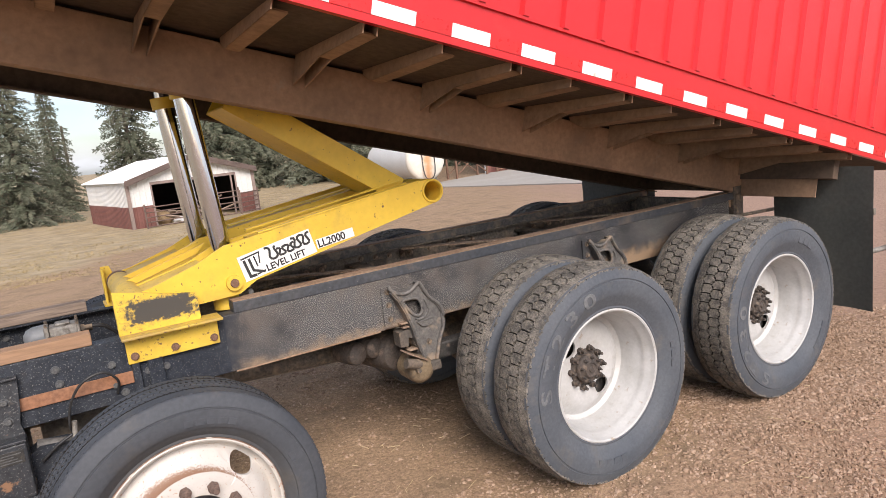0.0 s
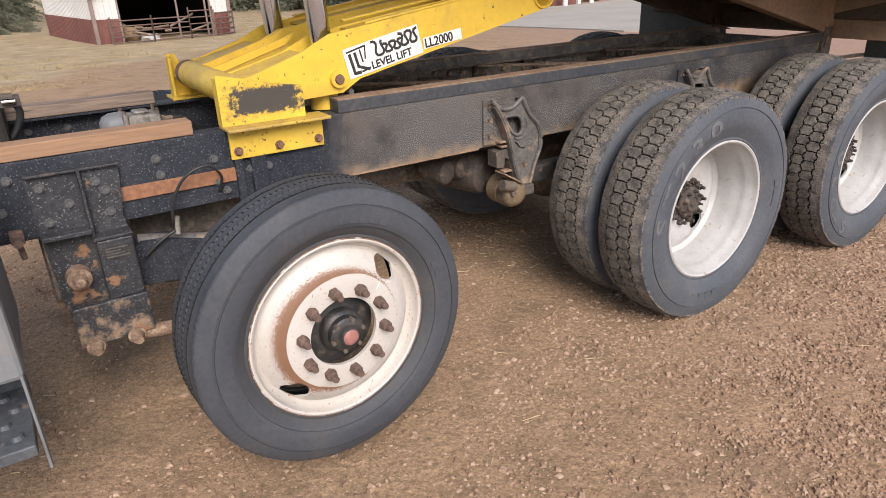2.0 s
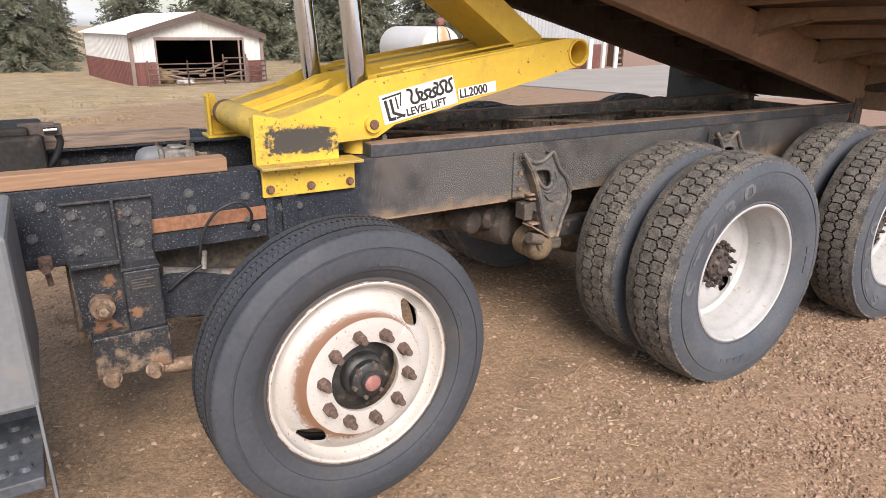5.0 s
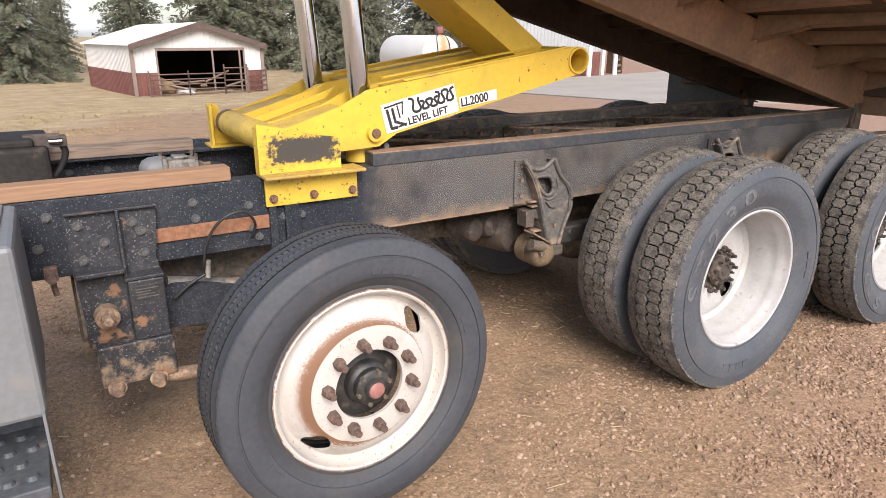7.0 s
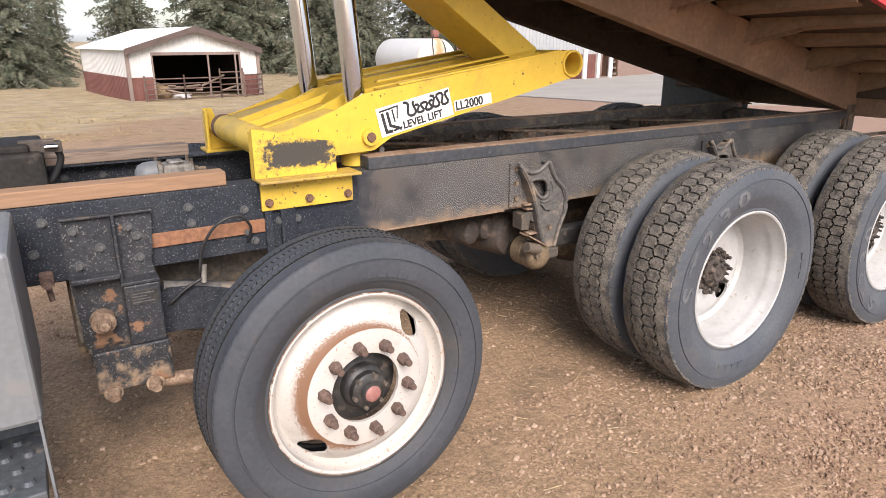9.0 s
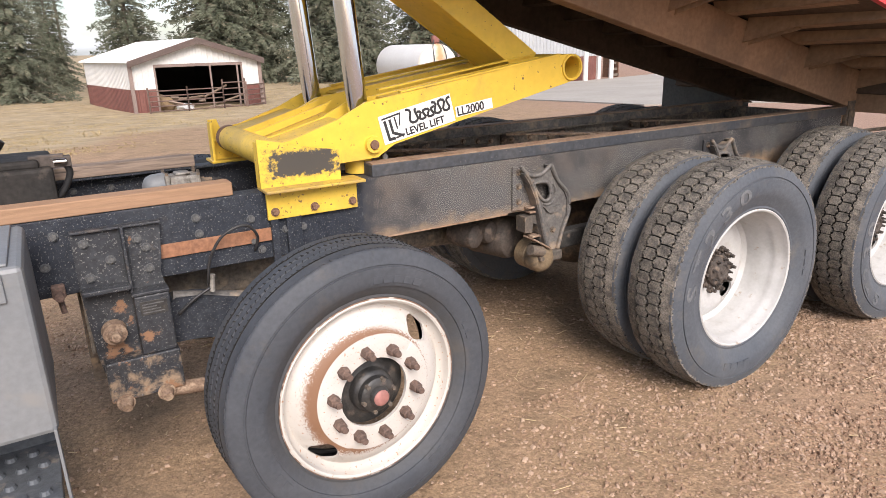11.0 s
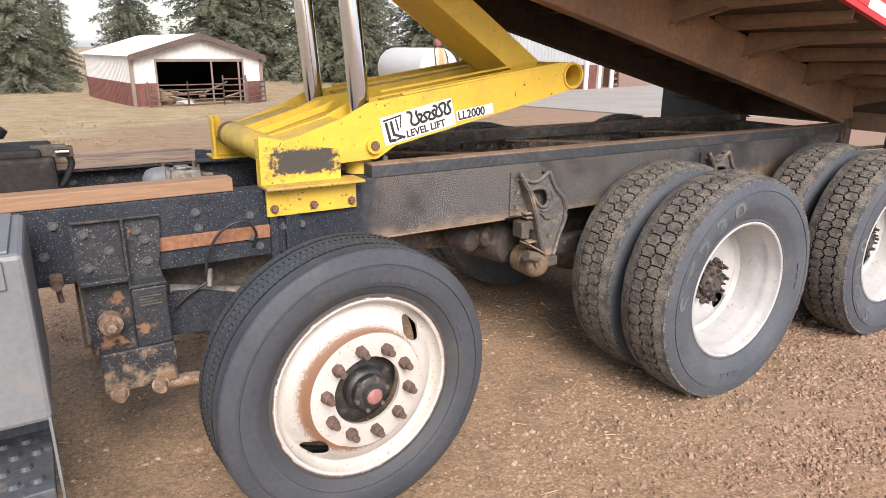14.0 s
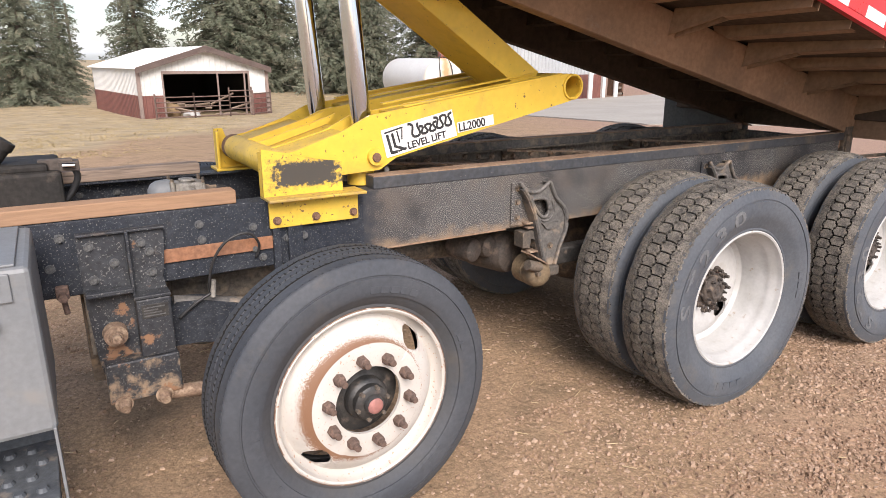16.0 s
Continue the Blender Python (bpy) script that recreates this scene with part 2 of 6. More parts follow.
# near-black wall colour; the shade inside the buildings is put into it
INSHADE = material("painted_inside_shade", (0.012, 0.011, 0.010), (0.02, 0.017, 0.015), 1, 0.95)
TANKWHITE = material("white_tank_paint", (0.66, 0.65, 0.625), (0.60, 0.58, 0.55), 0.8, 0.4, 0, 12, 0.05, 0.03, 20)
TANKEND = material("cream_tank_end", (0.66, 0.62, 0.54), (0.60, 0.55, 0.47), 0.9, 0.5, 0, 12, 0.06, 0.03, 20, streak=((0.5, 0.38, 0.26), 1.5, 0.6, 0.85))
BARNWHITE = material("dusty_ribbed_siding", (0.33, 0.34, 0.35), (0.38, 0.385, 0.385), 0.6, 0.5, 0, 12, 0.06, 0.05, 20)
PENBROWN = material("old_brown_pen_steel", (0.10, 0.065, 0.052), (0.15, 0.10, 0.08), 3, 0.85, 0, 20, 0.25, 0.1, 30)
TANKRED = material("faded_red_tank", (0.20, 0.075, 0.06), (0.26, 0.11, 0.09), 1, 0.7)
NEEDLE = material("spruce_needles", (0.092, 0.104, 0.070), (0.142, 0.150, 0.108), 0.35, 0.9, 0, 3, 0.45, 0.0, 10, (0.20, 0.185, 0.135), 1.6, (0.5, 0.68), spec=0.1)
BARK = material("bark", (0.10, 0.075, 0.055), (0.14, 0.11, 0.085), 4, 0.95)
LETTER = material("black_lettering", (0.02, 0.02, 0.02), (0.03, 0.03, 0.03), 20, 0.5)
DECAL = material("white_decal", (0.80, 0.79, 0.76), (0.74, 0.725, 0.69), 9, 0.45, 0, 60, 0.05, 0.02, 90, (0.45, 0.36, 0.22), 30, (0.68, 0.76))
HAYMAT = material("hay", (0.20, 0.135, 0.075), (0.26, 0.18, 0.10), 3, 1.0, 0, 30, 0.3, 0.5, 40)
STRAW = material("straw", (0.50, 0.39, 0.24), (0.42, 0.31, 0.17), 8, 0.9)


def overlay(m, colour, mask):
    """Lays a second colour over a material; mask(node, link, object_xyz) returns the socket that says where."""
    n, l = m.node_tree.nodes, m.node_tree.links
    bsdf = n["Principled BSDF"]
    under = bsdf.inputs["Base Color"].links[0].from_socket
    tc = n.new("ShaderNodeTexCoord")
    sx = n.new("ShaderNodeSeparateXYZ")
    l.new(tc.outputs["Object"], sx.inputs["Vector"])

    def node(op, *vals):
        q = n.new("ShaderNodeMath")
        q.operation = op
        for sock, val in zip(q.inputs, vals):
            if hasattr(val, "links"):
                l.new(val, sock)
            else:
                sock.default_value = val
        return q.outputs[0]

    def noise_at(scale, detail=6.0):
        t = n.new("ShaderNodeTexNoise")
        t.inputs["Scale"].default_value, t.inputs["Detail"].default_value, t.inputs["Roughness"].default_value = scale, detail, 0.65
        l.new(tc.outputs["Object"], t.inputs["Vector"])
        return t.outputs["Fac"]
    fac = n.new("ShaderNodeClamp")
    l.new(mask(node, noise_at, sx.outputs), fac.inputs["Value"])
    q = n.new("ShaderNodeMix")
    q.data_type = "RGBA"
    q.inputs[7].default_value = (*colour, 1)
    l.new(fac.outputs["Result"], q.inputs[0])
    l.new(under, q.inputs[6])
    l.new(q.outputs[2], bsdf.inputs["Base Color"])


def rust_band(node, noise_at, xyz):
    """A worn ring of rust round the bolt face, heavier to the upper left, with ragged edges."""
    r = node("SQRT", node("ADD", node("MULTIPLY", xyz["X"], xyz["X"]), node("MULTIPLY", xyz["Z"], xyz["Z"])))
    heavy = node("ADD", 0.016, node("MULTIPLY", node("SUBTRACT", node("MULTIPLY", xyz["Z"], 0.35), node("MULTIPLY", xyz["X"], 1.0)), 0.10))
    off = node("SUBTRACT", node("SUBTRACT", r, 0.194), heavy)
    ragged = node("MULTIPLY", node("SUBTRACT", noise_at(260.0, 4.0), 0.5), 0.085)
    outer = node("MINIMUM", node("MAXIMUM", node("MULTIPLY", node("SUBTRACT", ragged, off), 110.0), 0.0), 1.0)
    return node("MULTIPLY", outer, node("MINIMUM", node("MAXIMUM", node("MULTIPLY", node("SUBTRACT", r, 0.1905), 600.0), 0.0), 1.0))


def low_dust(node, noise_at, xyz):
    """Brown road dust that has caked on the lower third of the rail's web."""
    aft = node("MINIMUM", node("MAXIMUM", node("MULTIPLY", node("ADD", xyz["X"], 0.45), 0.05), 0.0), 0.07)
    k = node("SUBTRACT", node("ADD", 0.872, aft), xyz["Z"])
    return node("MULTIPLY", node("ADD", node("MULTIPLY", k, 16.0), node("MULTIPLY", node("SUBTRACT", noise_at(14.0, 10.0), 0.5), 2.6)), 0.85)


def bead_dust(node, noise_at, xyz):
    """Road dust that clings to the tyre's inner sidewall, next to the rim."""
    r = node("SQRT", node("ADD", node("MULTIPLY", xyz["X"], xyz["X"]), node("MULTIPLY", xyz["Z"], xyz["Z"])))
    return node("MULTIPLY", node("ADD", node("MULTIPLY", node("SUBTRACT", 0.362, r), 14.0), node("MULTIPLY", node("SUBTRACT", noise_at(11.0), 0.55), 1.6)), 0.55)


overlay(RUBBER_STEER, (0.058, 0.052, 0.044), bead_dust)
WHEELDISC = material("worn_white_wheel_disc", (0.53, 0.50, 0.465), (0.47, 0.44, 0.40), 5, 0.5, 0, 40, 0.05, 0.06, 80,
                     (0.36, 0.20, 0.12), 150, (0.66, 0.68), streak=((0.52, 0.42, 0.34), 5, 0.60, 0.85))
overlay(WHEELDISC, (0.20, 0.105, 0.06), rust_band)
def washed(node, noise_at, xyz):
    """Where the spatter thins out to black paint: in patches, and more towards the wheels."""
    aft = node("MINIMUM", node("MAXIMUM", node("MULTIPLY", node("ADD", xyz["X"], 0.85), 0.55), 0.0), 0.09)
    patch = node("ADD", node("SUBTRACT", noise_at(3.6, 10.0), 0.54), aft)
    return node("MULTIPLY", node("ADD", patch, node("MULTIPLY", node("SUBTRACT", noise_at(190.0, 4.0), 0.5), 1.1)), 6.0)


overlay(FRAME_MUD, (0.024, 0.024, 0.027), washed)
overlay(FRAME_MUD, (0.27, 0.185, 0.115), low_dust)
overlay(FRAME_MUD, (0.021, 0.025, 0.033), lambda node, noise_at, xyz: node("ADD", node("MULTIPLY", node("SUBTRACT", -1.50, xyz["X"]), 9.0), node("MULTIPLY", node("SUBTRACT", noise_at(20.0, 10.0), 0.5), 2.5)))


def rust_strip(node, noise_at, xyz):
    """A ragged upright run of rust down the middle of the tank's end."""
    off = node("SUBTRACT", node("ABSOLUTE", node("SUBTRACT", xyz["X"], 15.15)), 0.30)
    return node("MULTIPLY", node("SUBTRACT", node("MULTIPLY", node("SUBTRACT", noise_at(2.2), 0.36), 0.6), off), 3.0)


HANGERPAINT = material("muddy_hanger_paint", (0.018, 0.021, 0.028), (0.034, 0.036, 0.040), 5, 0.55, 0, 40, 0.35, 0.2, 90,
                       (0.21, 0.205, 0.19), 140, (0.58, 0.70), streak=((0.17, 0.125, 0.09), 8, 0.60, 0.80), spot_detail=7.0)
overlay(HANGERPAINT, (0.26, 0.19, 0.13), lambda node, noise_at, xyz: node("MULTIPLY", node("ADD", node("SUBTRACT", 0.535, xyz["Z"]), node("MULTIPLY", node("SUBTRACT", noise_at(22.0, 10.0), 0.5), 1.1)), 6.0))
overlay(HANGERPAINT, (0.23, 0.125, 0.07), lambda node, noise_at, xyz: node("MULTIPLY", node("ADD", node("SUBTRACT", noise_at(10.0, 9.0), 0.60), node("MULTIPLY", node("SUBTRACT", 0.78, xyz["Z"]), 0.10)), 26.0))
BRACKET = material("scuffed_yellow_bracket", (0.70, 0.468, 0.05), (0.60, 0.395, 0.045), 6, 0.5, 0, 40, 0.08, 0.08, 70,
                   (0.18, 0.11, 0.045), 75, (0.63, 0.67), streak=((0.36, 0.225, 0.07), 5.0, 0.55, 0.82), spot_detail=9.0)


def worn_spot(grow, soft):
    """Where straps have rubbed the bracket's paint down to black steel, with smeared edges."""
    def mask(node, noise_at, xyz):
        dx = node("DIVIDE", node("ABSOLUTE", node("SUBTRACT", xyz["X"], -1.838)), 0.135 * grow)
        dz = node("DIVIDE", node("ABSOLUTE", node("SUBTRACT", xyz["Z"], 1.180)), 0.048 * grow)
        edge_ = node("SUBTRACT", 1.0, node("MAXIMUM", dx, dz))
        rag = node("MULTIPLY", node("SUBTRACT", noise_at(48.0, 15.0), 0.47), 4.2)
        band = node("MULTIPLY", node("SINE", node("ADD", node("MULTIPLY", xyz["Z"], 420.0), node("MULTIPLY", noise_at(14.0, 6.0), 14.0))), 0.05)
        return node("MULTIPLY", node("ADD", node("ADD", node("MULTIPLY", edge_, 2.2), rag), band), soft)
    return mask


overlay(BRACKET, (0.36, 0.25, 0.06), worn_spot(1.18, 1.3))
overlay(BRACKET, (0.058, 0.052, 0.044), worn_spot(0.98, 2.0))
overlay(TANKEND, (0.50, 0.27, 0.13), rust_strip)
# each loose stone has its own shade
sn, sl_ = STONE.node_tree.nodes, STONE.node_tree.links
sgeo = sn.new("ShaderNodeNewGeometry")
sramp = sn.new("ShaderNodeValToRGB")
sramp.color_ramp.elements[0].color, sramp.color_ramp.elements[1].color = (0.14, 0.088, 0.056, 1), (0.43, 0.315, 0.232, 1)
mid_ = sramp.color_ramp.elements.new(0.55)
mid_.color = (0.292, 0.194, 0.128, 1)
sl_.new(sgeo.outputs["Random Per Island"], sramp.inputs["Fac"])
smix = sn.new("ShaderNodeMix")
smix.data_type, smix.blend_type = "RGBA", "MIX"
smix.inputs[0].default_value = 0.75
sl_.new(sn["Principled BSDF"].inputs["Base Color"].links[0].from_socket, smix.inputs[6])
sl_.new(sramp.outputs["Color"], smix.inputs[7])
sl_.new(smix.outputs[2], sn["Principled BSDF"].inputs["Base Color"])


# ---- building helpers ----
def world_of(ob):
    m = ob.matrix_basis
    while ob.parent:
        m = ob.parent.matrix_basis @ (ob.matrix_parent_inverse @ m)
        ob = ob.parent
    return m


def thing(name, at, label, category, group="", kind=""):
    ob = new(name)
    ob.empty_display_size = 0.1
    ob.location = at
    return tagged(ob, label, category, group, kind)


def part(name, bm, mat, parent=None, label="", smooth=None, mesh=None, m=None):
    """One mesh object; its coordinates are the world's unless a pose m is given."""
    if mesh is None:
        if smooth is not None:
            for f in bm.faces:
                f.smooth = True
            for e in bm.edges:
                e.smooth = len(e.link_faces) == 2 and e.calc_face_angle(0) < radians(smooth)
        mesh = bpy.data.meshes.new(name)
        bm.to_mesh(mesh)
        bm.free()
        mesh.materials.append(mat)
    ob = new(name, mesh)
    if parent:
        ob.parent = parent
        ob.matrix_parent_inverse = world_of(parent).inverted()
    if m is not None:
        ob.matrix_basis = m
    if label:
        ob["label"] = label
    return ob


def box(bm, lo, hi, bevel=0.0, m=None):
    c = [(a + b) / 2 for a, b in zip(lo, hi)]
    s = [abs(b - a) for a, b in zip(lo, hi)]
    r = bmesh.ops.create_cube(bm, size=1, matrix=(m or Matrix()) @ Matrix.Translation(c) @ Matrix.Diagonal((*s, 1)))
    if bevel:
        es = list({e for v in r["verts"] for e in v.link_edges})
        bmesh.ops.bevel(bm, geom=es, offset=bevel, segments=2, profile=0.5, affect="EDGES")
    return bm


def boxes(items, bevel=0.0):
    bm = bmesh.new()
    for lo, hi in items:
        box(bm, lo, hi, bevel)
    return bm


def tube(bm, a, b, r0, r1=None, seg=24, caps=True):
    a, b = Vector(a), Vector(b)
    m = Matrix.Translation((a + b) / 2) @ (b - a).to_track_quat("Z", "Y").to_matrix().to_4x4()
    bmesh.ops.create_cone(bm, cap_ends=caps, segments=seg, radius1=r0, radius2=r0 if r1 is None else r1, depth=(b - a).length, matrix=m)
    return bm


def pipe(name, points, r, mat, parent, label=""):
    """A bent hose or cable, as a mesh swept along smoothed points."""
    pts = [Vector(p) for p in points]
    fine = []
    for i in range(len(pts) - 1):
        p0, p1, p2, p3 = pts[max(i - 1, 0)], pts[i], pts[i + 1], pts[min(i + 2, len(pts) - 1)]
        for k in range(6):
            t = k / 6
            fine.append(0.5 * (2 * p1 + (p2 - p0) * t + (2 * p0 - 5 * p1 + 4 * p2 - p3) * t * t + (3 * p1 - p0 - 3 * p2 + p3) * t ** 3))
    fine.append(pts[-1])
    bm = bmesh.new()
    rings = []
    for i, p in enumerate(fine):
        d = (fine[min(i + 1, len(fine) - 1)] - fine[max(i - 1, 0)]).normalized()
        q = d.to_track_quat("Z", "Y")
        rings.append([bm.verts.new(p + q @ Vector((math.cos(a) * r, math.sin(a) * r, 0))) for a in (math.tau * k / 8 for k in range(8))])
    for r0, r1 in zip(rings, rings[1:]):
        for k in range(8):
            bm.faces.new((r0[k], r0[(k + 1) % 8], r1[(k + 1) % 8], r1[k]))
    bm.faces.new(rings[0][::-1])
    bm.faces.new(rings[-1])
    return part(name, bm, mat, parent, label, smooth=60)


def plate(bm, outline, y0, y1, holes=(), bevel=0.0):
    """A plate in the x-z plane between y0 and y1, with holes (outlines as well)."""
    edges = []
    for loop in (outline, *holes):
        vs = [bm.verts.new((x, y0, z)) for x, z in loop]
        edges += [bm.edges.new((vs[i], vs[(i + 1) % len(vs)])) for i in range(len(vs))]
    faces = [g for g in bmesh.ops.triangle_fill(bm, use_beauty=True, use_dissolve=False, edges=edges)["geom"] if isinstance(g, bmesh.types.BMFace)]
    ext = bmesh.ops.extrude_face_region(bm, geom=faces)
    bmesh.ops.translate(bm, vec=(0, y1 - y0, 0), verts=[g for g in ext["geom"] if isinstance(g, bmesh.types.BMVert)])
    bmesh.ops.recalc_face_normals(bm, faces=bm.faces[:])
    return bm


def circle(cx, cz, r, n=24, rz=None):
    return [(cx + r * math.cos(math.tau * i / n), cz + (rz or r) * math.sin(math.tau * i / n)) for i in range(n)]


def lathe(profile, seg=96, bm=None, closed=False, zigzag=()):
    """Profile of (radius, y), turned round the y axis; rings named in zigzag waver sideways."""
    bm = bm or bmesh.new()
    rings = [[bm.verts.new((r * math.cos(math.tau * k / seg), y + (0.0024 * (abs(k % 6 - 3) - 1.5) / 1.5 if i in zigzag else 0.0), r * math.sin(math.tau * k / seg))) for k in range(seg)]
             for i, (r, y) in enumerate(profile)]
    pairs = list(zip(rings, rings[1:])) + ([(rings[-1], rings[0])] if closed else [])
    for r0, r1 in pairs:
        for k in range(seg):
            bm.faces.new((r0[k], r0[(k + 1) % seg], r1[(k + 1) % seg], r1[k]))
    bmesh.ops.recalc_face_normals(bm, faces=bm.faces[:])
    return bm


def bolt_mesh(r=0.0118, h=0.013):
    bm = bmesh.new()
    tube(bm, (0, 0, 0), (0, -h * 0.25, 0), r * 1.35, seg=14)
    tube(bm, (0, -h * 0.25, 0), (0, -h, 0), r, r * 0.92, seg=6)
    me = bpy.data.meshes.new("bolt")
    bm.to_mesh(me)
    bm.free()
    return me


def extrude_x(bm, profile, x0, x1):
    """A closed outline in y-z, drawn out along x."""
    a = [bm.verts.new((x0, y, z)) for y, z in profile]
    b = [bm.verts.new((x1, y, z)) for y, z in profile]
    n = len(profile)
    for i in range(n):
        bm.faces.new((a[i], a[(i + 1) % n], b[(i + 1) % n], b[i]))
    bm.faces.new(a[::-1])
    bm.faces.new(b)
    bmesh.ops.recalc_face_normals(bm, faces=bm.faces[:])
    return bm


def c_section(y, inward, z0, z1, flange, t):
    q = y + inward * flange
    w = y + inward * t
    c = inward * 0.004
    return [(y + c, z0), (q, z0), (q, z0 + t), (w, z0 + t), (w, z1 - t), (q, z1 - t), (q, z1), (y + c, z1), (y, z1 - 0.004), (y, z0 + 0.004)]


# ---- the ground: one sheet to the horizon ----
def smooth01(s):
    s = max(0.0, min(1.0, s))
    return s * s * (3 - 2 * s)


def ground_z(x, y):
    return -0.8 * smooth01((y - 4) / 28) + 0.8 * smooth01((y - 60) / 240)


def axis_steps(fine_lo, fine_hi, step, far):
    vals = list(np.arange(fine_lo, fine_hi + 1e-6, step))
    s, v = step, fine_hi
    while v < far:
        s *= 1.25
        v += s
        vals.append(v)
    s, v = step, fine_lo
    while v > -far:
        s *= 1.25
        v -= s
        vals.insert(0, v)
    return vals


gx, gy = axis_steps(-5.0, 4.0, 0.06, 2600), axis_steps(-3.0, 6.0, 0.06, 2600)
verts, faces = [], []
for y in gy:
    for x in gx:
        near = max(0.0, 1 - max(abs(x + 0.5) - 4, abs(y - 1.5) - 4, 0) / 3)
        z = ground_z(x, y) + near * (0.018 * noise.noise(Vector((x * 1.3, y * 1.3, 0))) + 0.008 * noise.noise(Vector((x * 6, y * 6, 3))))
        verts.append((x, y, z))
nx = len(gx)
for j in range(len(gy) - 1):
    for i in range(nx - 1):
        faces.append((j * nx + i, j * nx + i + 1, (j + 1) * nx + i + 1, (j + 1) * nx + i))
gmesh = bpy.data.meshes.new("ground")
gmesh.from_pydata(verts, [], faces)
gmesh.materials.append(GRAVEL)
for p in gmesh.polygons:
    p.use_smooth = True
tagged(new("ground", gmesh), "reddish brown gravel yard with packed dirt and dry grass beyond", "ground", kind="structure")
# the dry grass verge is a material of the same sheet: chosen by place in the plan
gn, gl = GRAVEL.node_tree.nodes, GRAVEL.node_tree.links
geo = gn.new("ShaderNodeNewGeometry")
sep = gn.new("ShaderNodeSeparateXYZ")
wob = gn.new("ShaderNodeTexNoise")
wob.inputs["Scale"].default_value, wob.inputs["Detail"].default_value = 0.35, 6
gl.new(geo.outputs["Position"], sep.inputs["Vector"])
gl.new(geo.outputs["Position"], wob.inputs["Vector"])


def maths(op, a, b):
    q = gn.new("ShaderNodeMath")
    q.operation = op
    for sock, val in zip(q.inputs, (a, b)):
        if hasattr(val, "links"):
            gl.new(val, sock)
        else:
            sock.default_value = val
    return q.outputs[0]


# past a slanted edge from (-3, 13) to (8, 25) the yard turns to grass
edge = maths("SUBTRACT", sep.outputs["Y"], maths("MULTIPLY", sep.outputs["X"], 1.05))
edge = maths("ADD", maths("SUBTRACT", edge, 15.2), maths("MULTIPLY", maths("SUBTRACT", wob.outputs["Fac"], 0.5), 7.0))
edge = maths("MULTIPLY", edge, 0.45)
clampn = gn.new("ShaderNodeClamp")
gl.new(edge, clampn.inputs["Value"])
gmix = gn.new("ShaderNodeMix")
gmix.data_type = "RGBA"
gbsdf = gn["Principled BSDF"]
old = gbsdf.inputs["Base Color"].links[0].from_socket
gnoise = gn.new("ShaderNodeTexNoise")
gnoise.inputs["Scale"].default_value, gnoise.inputs["Detail"].default_value, gnoise.inputs["Roughness"].default_value = 1.3, 9, 0.7
gl.new(geo.outputs["Position"], gnoise.inputs["Vector"])
gramp = gn.new("ShaderNodeValToRGB")
gramp.color_ramp.elements[0].position, gramp.color_ramp.elements[0].color = 0.3, (0.22, 0.17, 0.105, 1)
gramp.color_ramp.elements[1].position, gramp.color_ramp.elements[1].color = 0.7, (0.47, 0.37, 0.235, 1)
gl.new(gnoise.outputs["Fac"], gramp.inputs["Fac"])
gl.new(clampn.outputs["Result"], gmix.inputs[0])
gl.new(old, gmix.inputs[6])
gl.new(gramp.outputs["Color"], gmix.inputs[7])
gl.new(gmix.outputs[2], gbsdf.inputs["Base Color"])


# pinker crushed stone towards the rear of the truck, olive dirt round the lift axle
def pink_stone(node, noise_at, xyz):
    lie = node("ADD", node("MULTIPLY", xyz["X"], 0.55), node("MULTIPLY", xyz["Y"], -0.35))
    return node("MULTIPLY", node("ADD", node("SUBTRACT", lie, 0.1), node("MULTIPLY", node("SUBTRACT", noise_at(1.1, 8.0), 0.5), 3.0)), 0.45)


overlay(GRAVEL, (0.315, 0.206, 0.150), pink_stone)


# pebbles pressed into the dirt: a tone for each, dark gaps and relief
def pebbles(scale, lo, hi, depth):
    vor = gn.new("ShaderNodeTexVoronoi")
    vor.inputs["Scale"].default_value = scale
    gl.new(geo.outputs["Position"], vor.inputs["Vector"])
    tone = gn.new("ShaderNodeSeparateColor")
    gl.new(vor.outputs["Color"], tone.inputs["Color"])
    rng = gn.new("ShaderNodeMapRange")
    rng.inputs["To Min"].default_value, rng.inputs["To Max"].default_value = lo, hi
    gl.new(tone.outputs["Red"], rng.inputs["Value"])
    gap = gn.new("ShaderNodeMapRange")
    gap.inputs["From Min"].default_value, gap.inputs["From Max"].default_value = 0.55, 0.85
    gap.inputs["To Min"].default_value, gap.inputs["To Max"].default_value = 1.0, 0.82
    gl.new(vor.outputs["Distance"], gap.inputs["Value"])
    mul = gn.new("ShaderNodeVectorMath")
    mul.operation = "SCALE"
    gl.new(gbsdf.inputs["Base Color"].links[0].from_socket, mul.inputs[0])
    gl.new(maths("MULTIPLY", rng.outputs["Result"], gap.outputs["Result"]), mul.inputs["Scale"])
    gl.new(mul.outputs[0], gbsdf.inputs["Base Color"])
    bp = gn.new("ShaderNodeBump")
    bp.inputs["Strength"].default_value, bp.inputs["Distance"].default_value = 0.75, depth
    bp.invert = True
    gl.new(gbsdf.inputs["Normal"].links[0].from_socket, bp.inputs["Normal"])
    gl.new(vor.outputs["Distance"], bp.inputs["Height"])
    gl.new(bp.outputs["Normal"], gbsdf.inputs["Normal"])


pebbles(40.0, 0.93, 1.06, 0.003)
pebbles(120.0, 0.90, 1.12, 0.002)


